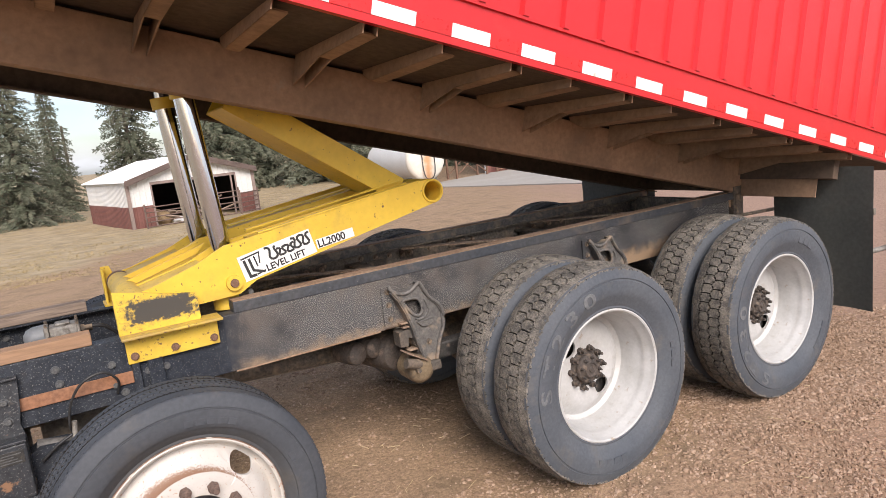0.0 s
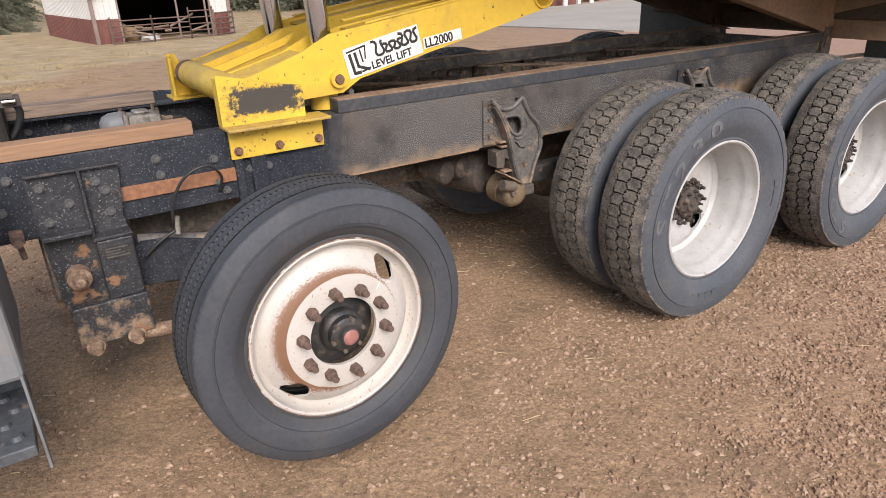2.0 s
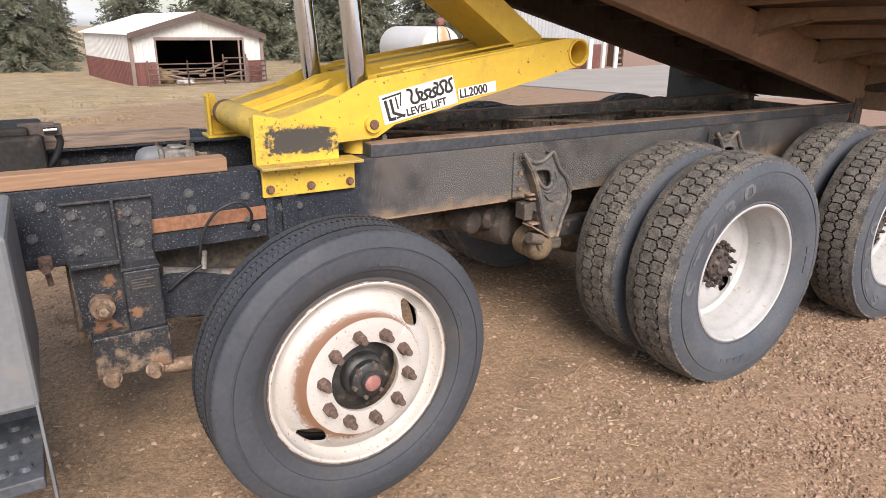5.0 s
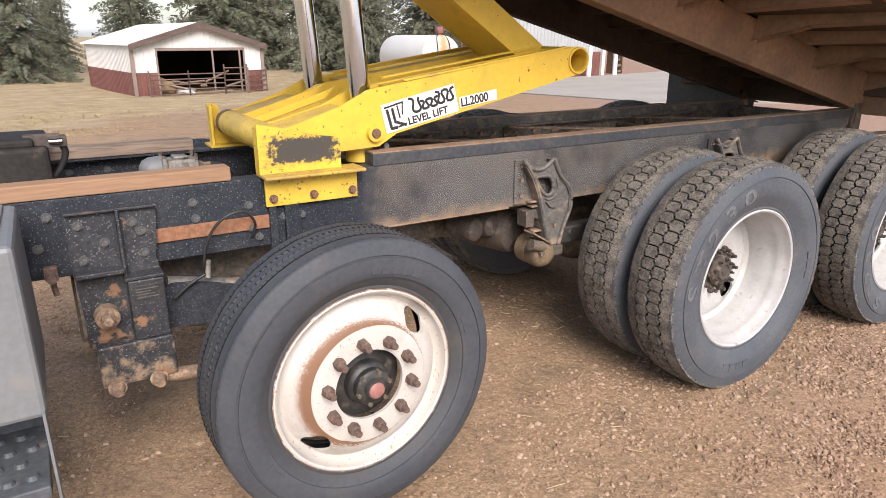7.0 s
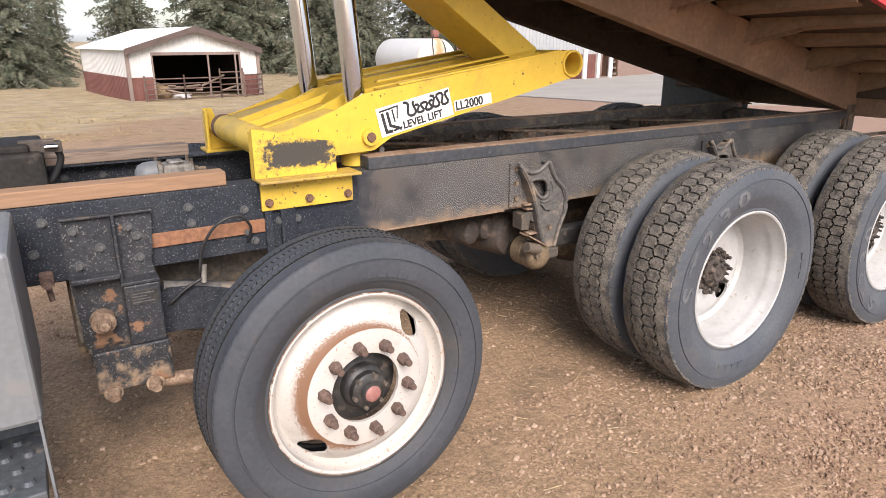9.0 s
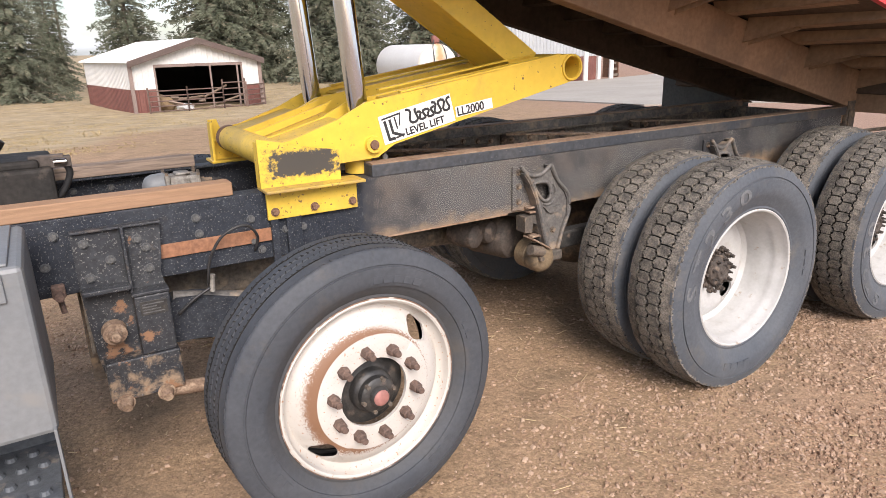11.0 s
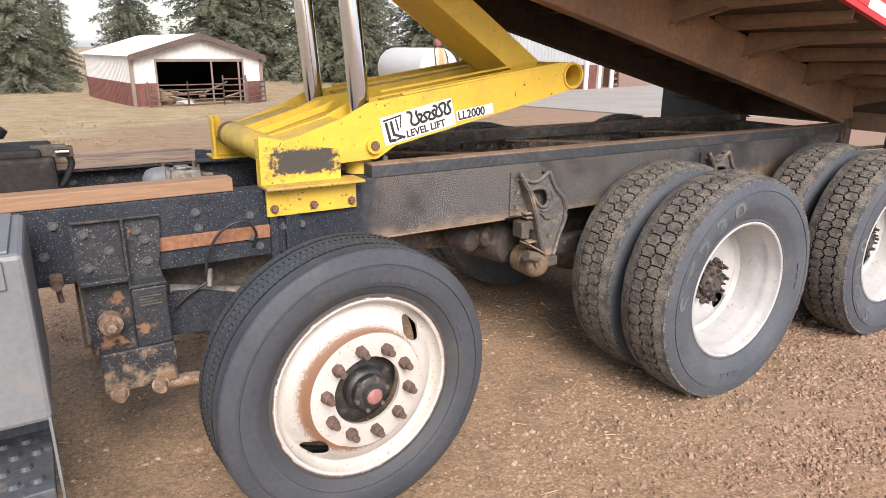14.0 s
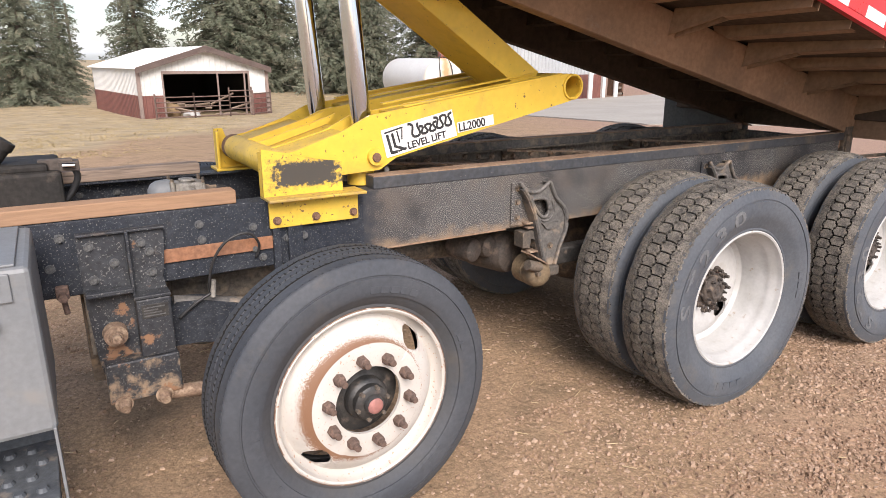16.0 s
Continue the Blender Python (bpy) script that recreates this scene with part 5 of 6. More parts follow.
# mud flaps on their rear bar
for y0, wide in ((-0.15, 0.65), (1.55, 0.86)):
    bm = bmesh.new()
    cols, rows_ = 8, 12
    grid = [[bm.verts.new((2.17 + 0.02 * math.sin(i * 0.9 + y0) * (1 - j / rows_), y0 + wide * i / cols, 0.36 + 0.93 * j / rows_)) for i in range(cols + 1)] for j in range(rows_ + 1)]
    for j in range(rows_):
        for i in range(cols):
            bm.faces.new((grid[j][i], grid[j][i + 1], grid[j + 1][i + 1], grid[j + 1][i]))
    bmesh.ops.solidify(bm, geom=bm.faces[:], thickness=0.010)
    part("mud_flap", bm, FLAP, truck, "grey green rubber mud flap", smooth=40)
for ya, yb, yr in ((-0.14, 0.49, 0.76), (1.56, 2.40, 1.50)):
    bar = part("flap_bar", boxes([((2.196, ya, 0.98), (2.226, yb, 1.02))], 0.004), FRAME_DARK, truck)
    part("flap_stay", tube(bmesh.new(), (1.95, yr, 0.95), (2.205, yb if yr < 1 else ya, 1.0), 0.012, seg=10), FRAME_DARK, bar)


# ---- the hoist ----
hoist = thing("hoist", (-1.85, MID, TOP), "yellow painted scissor hoist with chrome lift cylinders", "hoist")
ARM = [(-1.955, 1.245), (-1.86, 1.262), (-1.666, 1.325), (-1.539, 1.385), (-1.20, 1.437), (-0.83, 1.492), (-0.497, 1.542), (-0.455, 1.544), (-0.41, 1.53), (-0.385, 1.485), (-0.40, 1.44), (-0.455, 1.415),
       (-1.419, 1.205), (-1.50, 1.158), (-1.678, 1.150), (-1.92, 1.142), (-1.98, 1.19)]
ARM_IN = [(x, z - (0.012 if z > 1.3 else 0)) for x, z in ARM]


def arm(y_out, y_in, decal):
    s = 1 if y_in > y_out else -1
    bm = plate(bmesh.new(), ARM, y_out, y_out + s * 0.012, [circle(-0.447, 1.481, 0.050, 32)])
    a = part("lower_arm", bm, YELLOW, hoist, "yellow arm plate")
    part("arm_plate", plate(bmesh.new(), ARM_IN, y_in, y_in - s * 0.012, [circle(-0.447, 1.481, 0.050, 32)]), YELLOW, a)
    lo, hi = min(y_out, y_in) + 0.012, max(y_out, y_in) - 0.012
    bm = bmesh.new()
    for (x0, z0), (x1, z1), t in (((-1.40, 1.385), (-0.56, 1.508), 0.008), ((-1.40, 1.235), (-0.50, 1.43), 0.008), ((-1.93, 1.235), (-1.63, 1.315), 0.008)):
        d = Vector((x1 - x0, 0, z1 - z0))
        ang = -math.atan2(d.z, d.x)
        box(bm, (0, lo, -t / 2), (d.length, hi, t / 2), 0, pose(x0, 0, z0) @ Matrix.Rotation(ang, 4, "Y"))
    part("arm_web", bm, YELLOW_DIRTY, a, "grimy yellow web")
    bm = bmesh.new()
    for (x0, z0), (x1, z1) in (((-1.38, 1.412), (-0.52, 1.538)),):
        d = Vector((x1 - x0, 0, z1 - z0))
        for yy in (y_out - s * 0.004, y_in - s * 0.010):
            box(bm, (0, min(yy, yy + s * 0.030), 0), (d.length, max(yy, yy + s * 0.030), 0.008), 0.001, pose(x0, 0, z0) @ Matrix.Rotation(-math.atan2(d.z, d.x), 4, "Y"))
    part("arm_flange", bm, YELLOW, a)
    return a


near_arm = arm(0.742, 0.955, True)
far_arm = arm(1.518, 1.305, False)
# tip tube with its open end
bm = lathe([(0.060, 0.0), (0.062, 0.002), (0.062, 0.79), (0.052, 0.79), (0.052, 0.002), (0.054, 0.0)], 48, closed=True)
bmesh.ops.transform(bm, matrix=pose(-0.447, 0.733, 1.481), verts=bm.verts)
part("tip_tube", bm, YELLOW, hoist, "open ended yellow cross tube", smooth=40)
# pivot tube, brackets
bm = lathe([(0.058, 0.0), (0.058, 0.745), (0.048, 0.745), (0.048, 0.0)], 40, closed=True)
bmesh.ops.transform(bm, matrix=pose(-1.925, 0.72, 1.205), verts=bm.verts)
ptube = part("pivot_tube", bm, YELLOW_DIRTY, hoist, "yellow pivot tube", smooth=40)
bm = lathe([(0.0, 0.748), (0.045, 0.748), (0.0585, 0.744), (0.0590, 0.690), (0.0582, 0.688)], 40)
bmesh.ops.transform(bm, matrix=pose(-1.925, 0.72, 1.205), verts=bm.verts)
part("tube_end", bm, RUST, ptube, "rusty worn tube end", smooth=40)
bm = plate(bmesh.new(), [(-2.012, 1.10), (-2.012, 1.283), (-1.91, 1.262), (-1.80, 1.232), (-1.692, 1.216), (-1.692, 1.10)], 0.688, 0.702)
brk = part("mount_bracket", bm, BRACKET, hoist, "yellow mounting bracket")
for xa in (-2.012, -1.704):
    part("bracket_gusset", boxes([((xa, 0.702, 1.10), (xa + 0.012, 0.74, 1.27 if xa < -1.9 else 1.21))]), YELLOW, brk)
bm = boxes([((-2.0, 0.676, 0.978), (-1.632, 0.690, 1.0875))], 0.003)
part("mount_shelf", boxes([((-2.012, 0.620, 1.088), (-1.615, 0.742, 1.0995))], 0.003), SHELFYELLOW, brk, "grimy yellow shelf of the angle iron")
ang = part("mount_angle", bm, YELLOW_DIRTY, brk, "yellow angle iron bolted to the rail")
for x in (-1.972, -1.815, -1.655):
    part("bolt", None, None, brk, "rusty bolt head", mesh=BOLT_RUST, m=pose(x, 0.676, 1.008))
bm = plate(bmesh.new(), [(-1.995, 1.09), (-1.995, 1.285), (-1.955, 1.285), (-1.935, 1.225), (-1.83, 1.215), (-1.80, 1.19), (-1.80, 1.09)], 1.545, 1.560)
box(bm, (-1.998, 1.50, 1.09), (-1.985, 1.56, 1.275), 0.003)
box(bm, (-2.01, 1.48, 1.086), (-1.72, 1.62, 1.098), 0.002)
part("mount_bracket", bm, YELLOW, hoist, "yellow bracket on the other rail")
# cylinder pin, trunnion and cylinders
bm = tube(bmesh.new(), (-1.521, 0.742, 1.214), (-1.521, 0.722, 1.214), 0.036, 0.034, 28)
boss = part("pin_boss", bm, YELLOW, hoist, smooth=40)
bm = tube(bmesh.new(), (-1.521, 0.722, 1.214), (-1.521, 0.714, 1.214), 0.020, 0.018, 18)
part("pin", bm, RUST, boss, "rusty pin end", smooth=40)
for yy in (0.84, 1.42):
    part("cylinder_socket", tube(bmesh.new(), (-1.545, yy, 1.09), (-1.545, yy, 1.21), 0.058, 0.058, 28), YELLOW, hoist, "yellow cylinder foot", smooth=40)
bm = bmesh.new()
d = Vector((-1.60 + 1.93, 0, 1.325 - 1.225))
box(bm, (0, 0.957, -0.004), (d.length, 1.303, 0.004), 0, pose(-1.93, 0, 1.222) @ Matrix.Rotation(-math.atan2(d.z, d.x), 4, "Y"))
part("centre_web", bm, YELLOW_DIRTY, hoist, "grimy yellow sloping web plate")
for yy in (1.06, 1.20):
    bm = plate(bmesh.new(), [(-1.93, 1.23), (-1.60, 1.33), (-1.56, 1.375), (-1.60, 1.36), (-1.93, 1.262)], yy, yy + 0.010)
    part("web_rib", bm, YELLOW, hoist)
LEANX = -0.078
for y in (0.865, 1.395):
    base = Vector((-1.512, y, 1.214))
    d = Vector((LEANX, 0, 1)).normalized()
    cyl = part("lift_cylinder", tube(bmesh.new(), base, base + d * 0.83, 0.0435, seg=40), CHROME, hoist, "polished chrome lift cylinder", smooth=40)
    part("collar", tube(bmesh.new(), base + d * 0.83, base + d * 0.885, 0.056, 0.056, 32), YELLOW, cyl, "yellow gland collar", smooth=40)
    part("rod", tube(bmesh.new(), base + d * 0.885, base + d * 1.12, 0.0385, seg=36), CHROME, cyl, "polished chrome rod", smooth=40)
pipe("hydraulic_line", [(-1.44, 0.80, 1.11), (-1.44, 0.80, 1.20), (-1.455, 0.82, 1.235)], 0.012, ALLOY, hoist, "metal hydraulic line")
# upper link, a wide box that rises to the floor of the dump box
UP = radians(33.5)
bm = bmesh.new()
mm = pose(-0.50, 0, 1.50) @ Matrix.Rotation(UP, 4, "Y")
box(bm, (-1.02, 0.955, -0.085), (-0.02, 0.967, 0.045), 0.002, mm)
box(bm, (-1.02, 1.293, -0.085), (-0.02, 1.305, 0.045), 0.002, mm)
box(bm, (-1.02, 0.967, 0.030), (-0.02, 1.293, 0.042), 0, mm)
box(bm, (-1.02, 0.967, -0.082), (-0.02, 1.293, -0.070), 0, mm)
part("upper_link", bm, YELLOW, hoist, "yellow box section upper link")

# decal on the near arm, along its slope
place = pose(-1.4655, 0.7405, 1.205, 90) @ Matrix.Rotation(radians(12.2), 4, "Z")
place2 = pose(-1.111, 0.7405, 1.2925, 90) @ Matrix.Rotation(radians(8.5), 4, "Z")


def flat(name, outline, mat, parent, m, lift=0.0008):
    bm = bmesh.new()
    bm.faces.new([bm.verts.new((x, y, lift)) for x, y in outline])
    bmesh.ops.triangulate(bm, faces=bm.faces[:])
    return part(name, bm, mat, parent, mesh=None, m=m)


def text(name, body, size, mat, parent, m, squeeze=1.0):
    cu = bpy.data.curves.new(name, "FONT")
    cu.body, cu.size, cu.align_x, cu.align_y, cu.extrude = body, size, "LEFT", "BOTTOM_BASELINE", 0.0006
    cu.offset = 0.0011
    ob = bpy.data.objects.new(name, cu)
    me = bpy.data.meshes.new_from_object(ob)
    bpy.data.objects.remove(ob)
    me.materials.clear()
    me.materials.append(mat)
    me.transform(Matrix.Diagonal((squeeze, 1, 1, 1)))
    return part(name, None, None, parent, mesh=me, m=m)


def stroke(name, points, w, mat, parent, m, lift=0.0016):
    bm = bmesh.new()
    for (x0, y0), (x1, y1) in zip(points, points[1:]):
        d = Vector((x1 - x0, y1 - y0, 0))
        if d.length < 1e-5:
            continue
        nrm = Vector((-d.y, d.x, 0)).normalized() * w / 2
        ext = d.normalized() * w * 0.3
        a, b = Vector((x0, y0, lift)) - ext, Vector((x1, y1, lift)) + ext
        bm.faces.new([bm.verts.new(q) for q in (a - nrm, b - nrm, b + nrm, a + nrm)])
        lift += 0.00005
    return part(name, bm, mat, parent, m=m)


DL, DH = 0.358, 0.120
decal = flat("decal", [(0, 0), (DL, 0), (DL - 0.004, DH), (-0.002, DH)], DECAL, near_arm, place, 0.002)
decal["label"] = "white sticker with black lettering"
flat("decal", [(0, 0), (0.198, 0), (0.198, 0.046), (0, 0.046)], DECAL, near_arm, place2, 0.002)["label"] = "white sticker with the model number"
text("lettering", "LEVEL LIFT", 0.043, LETTER, near_arm, place @ Matrix.Translation((0.106, 0.009, 0.003)), 0.98)["label"] = "black block lettering"
text("lettering", "LL2000", 0.052, LETTER, near_arm, place2 @ Matrix.Translation((0.005, 0.005, 0.003)), 0.94)["label"] = "black model number"
for x0, x1, z0, tall, turns in ((0.128, 0.182, 0.082, 0.030, 0.9), (0.180, 0.262, 0.072, 0.018, 2.0), (0.258, 0.345, 0.082, 0.026, 2.0)):
    pts = [(x0 + (x1 - x0) * k / 24 + 0.010 * math.sin(math.tau * turns * k / 12), z0 + tall * math.cos(math.tau * turns * k / 24)) for k in range(25)]
    stroke("script_mark", pts, 0.0105, LETTER, near_arm, place, 0.003)
for pts, w in (([(0.012, 0.104), (0.098, 0.108)], 0.007), ([(0.022, 0.092), (0.027, 0.016), (0.052, 0.014)], 0.013), ([(0.046, 0.092), (0.049, 0.038), (0.094, 0.014)], 0.012), ([(0.070, 0.098), (0.073, 0.050)], 0.007), ([(0.096, 0.104), (0.086, 0.060)], 0.006), ([(0.060, 0.014), (0.098, 0.018)], 0.008)):
    stroke("logo_mark", pts, w, LETTER, near_arm, place, 0.003)


# ---- the dump box, tilted about its rear hinge ----
TILT_DEG = 14.0
HINGE = Matrix.Translation((1.965, 0, 1.150)) @ Matrix.Rotation(radians(TILT_DEG), 4, "Y")
bed = thing("dump_box", (1.965, MID, 1.150), "raised red grain box with dusty brown underframe and corrugated sides", "dump box")
X0, X1 = -5.3, 0.95
YB0, YB1 = -0.05, 2 * MID + 0.05


def bedpart(name, bm, mat, parent=None, label="", smooth=None):
    bmesh.ops.transform(bm, matrix=HINGE, verts=bm.verts)
    return part(name, bm, mat, parent or bed, label, smooth)


for y in (NEAR, 1.48):
    bm = extrude_x(bmesh.new(), c_section(y if y < 1 else y + 0.08, 1 if y < 1 else -1, 0.0, 0.245, 0.08, 0.008), X0, 0.16)
    # near sill in plain brown, far sill in the copy with painted shade
    bedpart("sill", bm, BEDSTEEL if y < 1 else BEDSHADE, label="dusty brown channel sill" if y < 1 else "far channel sill in a darker, shaded brown")
k = 0
x = 0.075
while x > X0:
    deep = k % 2 == 0
    for sgn, root, tip in ((1, NEAR, YB0 + 0.02), (-1, 1.56, YB1 - 0.02)):
        z_tip, z_root = 0.222, 0.198
        knee = root - sgn * 0.30
        prof = ([(root, 0.262), (tip, 0.262), (tip, z_tip), (knee, z_root + 0.008), (root, 0.125)] if deep else
                [(root, 0.262), (tip, 0.262), (tip, z_tip), (root - sgn * 0.10, z_root), (root - sgn * 0.015, 0.235)])
        bm = bmesh.new()
        for off in (0.0, 0.055):
            f0 = [bm.verts.new((x + off, yy, zz)) for yy, zz in prof]
            f1 = [bm.verts.new((x + off + 0.006, yy, zz)) for yy, zz in prof]
            bm.faces.new(f0)
            bm.faces.new(f1[::-1])
            for i in range(5):
                bm.faces.new((f0[i], f1[i], f1[(i + 1) % 5], f0[(i + 1) % 5]))
            if not deep:
                break
        seq = prof[2:4] if deep else prof[2:]
        for (ya, za), (yb, zb) in zip(seq, seq[1:]):
            q = [bm.verts.new(p) for p in ((x, ya, za), (x + 0.062, ya, za), (x + 0.062, yb, zb), (x, yb, zb))]
            bm.faces.new(q)
            q2 = [bm.verts.new(p) for p in ((x, ya, za + 0.006), (x + 0.062, ya, za + 0.006), (x + 0.062, yb, zb + 0.006), (x, yb, zb + 0.006))]
            bm.faces.new(q2[::-1])
        bmesh.ops.recalc_face_normals(bm, faces=bm.faces[:])
        # far outriggers and the bearers take the painted-shade brown
        bedpart("outrigger", bm, BEDSTEEL if sgn > 0 else BEDSHADE)
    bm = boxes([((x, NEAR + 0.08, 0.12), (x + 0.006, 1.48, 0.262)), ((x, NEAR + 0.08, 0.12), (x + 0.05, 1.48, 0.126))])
    bedpart("cross_bearer", bm, BEDSHADE)
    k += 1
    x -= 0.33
bedpart("floor", boxes([((X0, YB0 + 0.01, 0.262), (X1, YB1 - 0.01, 0.275))]), BEDSHADE, label="steel floor underside in the shaded brown")
for y0, y1, s in ((YB0 - 0.012, YB0 + 0.01, -1), (YB1 - 0.01, YB1 + 0.012, 1)):
    q0, q1 = (y0, y1) if s < 0 else (y1, y0)
    bm = extrude_x(bmesh.new(), [(q1, 0.252), (q0 + s * 0.008, 0.252), (q0 + s * 0.008, 0.264), (q0, 0.266), (q0, 0.424), (q0 + s * 0.012, 0.426), (q0 + s * 0.012, 0.440), (q1, 0.440)], X0, X1)
    bedpart("side_rail", bm, RED, label="red painted bottom rail")
# corrugated sides: flat sheet with upright ribs
for side_y, s in ((YB0 - 0.010, -1), (YB1 + 0.010, 1)):
    bm = bmesh.new()
    prof, x = [], X0
    while x < X1:
        prof += [(x, 0), (x + 0.150, 0), (x + 0.160, 0.020), (x + 0.185, 0.020), (x + 0.195, 0)]
        x += 0.215
    prof.append((X1, 0))
    loops = [[bm.verts.new((px, side_y + s * py, zz)) for px, py in prof] for zz in (0.440, 1.95)]
    inner = [[bm.verts.new((px, side_y - s * 0.004, zz)) for px in (X0, X1)] for zz in (0.440, 1.95)]
    for i in range(len(prof) - 1):
        bm.faces.new((loops[0][i], loops[0][i + 1], loops[1][i + 1], loops[1][i]))
    bm.faces.new((inner[0][0], inner[1][0], inner[1][1], inner[0][1]))
    bm.faces.new((loops[0][0], loops[1][0], inner[1][0], inner[0][0]))
    bm.faces.new((loops[0][-1], inner[0][1], inner[1][1], loops[1][-1]))
    bmesh.ops.recalc_face_normals(bm, faces=bm.faces[:])
    bedpart("side_sheet", bm, RED, label="red corrugated steel side")
    bedpart("top_rail", boxes([((X0, side_y - 0.03, 1.95), (X1, side_y + 0.03, 2.03))], 0.004), RED)
bedpart("front_wall", boxes([((X0 - 0.02, YB0, 0.27), (X0, YB1, 2.0))]), RED, label="red front wall")
bedpart("tail_gate", boxes([((X1, YB0, 0.27), (X1 + 0.03, YB1, 1.95))]), RED, label="red tail gate")
x, white = X1 - 0.30, True
while x > -4.6:
    ln = 0.178 if white else 0.157
    bedpart("tape", boxes([((x - ln, YB0 - 0.0145, 0.283), (x, YB0 - 0.0125, 0.335))]), WHITETAPE if white else REDTAPE, label="white reflective tape" if white else "red reflective tape")
    x -= ln
    white = not white
bm = bmesh.new()
for (xa, za), (xb, zb) in (((0.62, 0.36), (0.60, 0.42)), ((0.60, 0.39), (0.64, 0.415)), ((0.60, 0.385), (0.64, 0.36)), ((0.66, 0.36), (0.665, 0.42)), ((0.68, 0.365), (0.69, 0.39)), ((0.69, 0.365), (0.71, 0.39)), ((0.72, 0.36), (0.725, 0.41)), ((0.745, 0.365), (0.765, 0.385)), ((0.63, 0.345), (0.78, 0.345))):
    tube(bm, (xa, YB0 - 0.0135, za), (xb, YB0 - 0.0135, zb), 0.004, seg=6)
bedpart("maker_mark", bm, WHITETAPE, label="white script mark")
for y in (NEAR + 0.02, 1.53):
    bm = plate(bmesh.new(), [(0.01, 0.06), (0.10, 0.06), (0.11, -0.02), (0.075, -0.11), (0.03, -0.11), (0.015, -0.02)], y, y + 0.014)
    # the far plate takes the painted-shade brown
    bedpart("hinge_plate", bm, BEDSTEEL if y < 1 else BEDSHADE, label="dusty hinge plate")
bm = boxes([((0.10, YB0 + 0.1, 0.10), (0.16, YB1 - 0.1, 0.262)), ((0.10, NEAR + 0.09, 0.015), (0.16, 1.56, 0.11))], 0.004)
bedpart("rear_bearer", bm, BEDSHADE)
bedpart("rear_plate", boxes([((0.125, 0.16, -0.02), (0.133, NEAR + 0.06, 0.20))], 0.002), BEDSTEEL, label="dusty brown rear plate")
pts_ = [HINGE @ Vector(q) for q in ((0.80, -0.09, 0.27), (0.815, -0.11, 0.20), (0.80, -0.12, -0.10), (0.74, -0.12, -0.21), (0.60, -0.11, -0.28), (0.38, -0.08, -0.34))]
pipe("grab_bar", pts_, 0.018, ALLOY, bed, "bent metal tube at the rear corner")


# ---- the yard behind ----
def corrugated(bm, a, b, z0, z1, pitch=0.23, depth=0.02, inward=None):
    """A ribbed sheet from a to b in plan."""
    a, b = Vector((*a, 0)), Vector((*b, 0))
    d = (b - a)
    n = max(1, int(d.length / pitch))
    d.normalize()
    out = Vector((d.y, -d.x, 0))
    prof = []
    L = (b - a).length / n
    for i in range(n):
        prof += [(i * L, 0), (i * L + L * 0.62, 0), (i * L + L * 0.72, depth), (i * L + L * 0.90, depth)]
    prof.append((n * L, 0))
    zz = z1 if callable(z1) else (lambda u: z1)
    lo = [bm.verts.new(a + d * u + out * w + Vector((0, 0, z0))) for u, w in prof]
    hi = [bm.verts.new(a + d * u + out * w + Vector((0, 0, zz(u)))) for u, w in prof]
    back_lo = [bm.verts.new(a + d * u - out * 0.06 + Vector((0, 0, z0))) for u in (0, n * L)]
    back_hi = [bm.verts.new(a + d * u - out * 0.06 + Vector((0, 0, zz(u)))) for u in (0, n * L)]
    for i in range(len(prof) - 1):
        bm.faces.new((lo[i], lo[i + 1], hi[i + 1], hi[i]))
    bm.faces.new((back_lo[0], back_hi[0], back_hi[1], back_lo[1]))
    bm.faces.new((lo[0], hi[0], back_hi[0], back_lo[0]))
    bm.faces.new((lo[-1], back_lo[1], back_hi[1], hi[-1]))
    return bm


# open-fronted pole shed
FL, FR = Vector((0.72, 27.9)), Vector((6.15, 28.6))
fd = (FR - FL).normalized()
bd = Vector((-fd.y, fd.x))
W_, D_ = (FR - FL).length, 8.5
GZ = -0.82
EAVE, PEAK, WAIN = 1.30, 2.14, 0.18
shed = thing("shed", (*((FL + FR) / 2), GZ), "white and maroon metal pole shed with an open front", "shed")


def P(u, w):
    q = FL + fd * u + bd * w
    return (q.x, q.y)


def gable(u):
    return EAVE + (PEAK - EAVE) * (1 - abs(u - W_ / 2) / (W_ / 2))


O0, O1, OT = 0.95, 4.65, 1.09
front = part("front_wall", corrugated(bmesh.new(), P(0, 0), P(O0, 0), WAIN, lambda u: gable(u) - 0.02), SIDINGWHITE, shed, "white ribbed metal siding")
bm = corrugated(bmesh.new(), P(O1, 0), P(W_, 0), WAIN, lambda u: gable(u + O1) - 0.02)
part("front_wall", bm, SIDINGWHITE, shed)
bm = bmesh.new()
corrugated(bm, P(O0, 0), P(W_ / 2, 0), OT, lambda u: gable(u + O0) - 0.02)
corrugated(bm, P(W_ / 2, 0), P(O1, 0), OT, lambda u: gable(u + W_ / 2) - 0.02)
part("gable_wall", bm, SIDINGWHITE, shed)
part("wainscot", corrugated(bmesh.new(), P(0, 0), P(O0, 0), GZ, WAIN), SIDINGRED, shed, "maroon ribbed siding")
part("wainscot", corrugated(bmesh.new(), P(O1, 0), P(W_, 0), GZ, WAIN), SIDINGRED, shed)
part("side_wall", corrugated(bmesh.new(), P(0, D_), P(0, 0), WAIN, EAVE), SIDINGWHITE, shed, "white ribbed metal siding")
part("wainscot", corrugated(bmesh.new(), P(0, D_), P(0, 0), GZ, WAIN), SIDINGRED, shed)
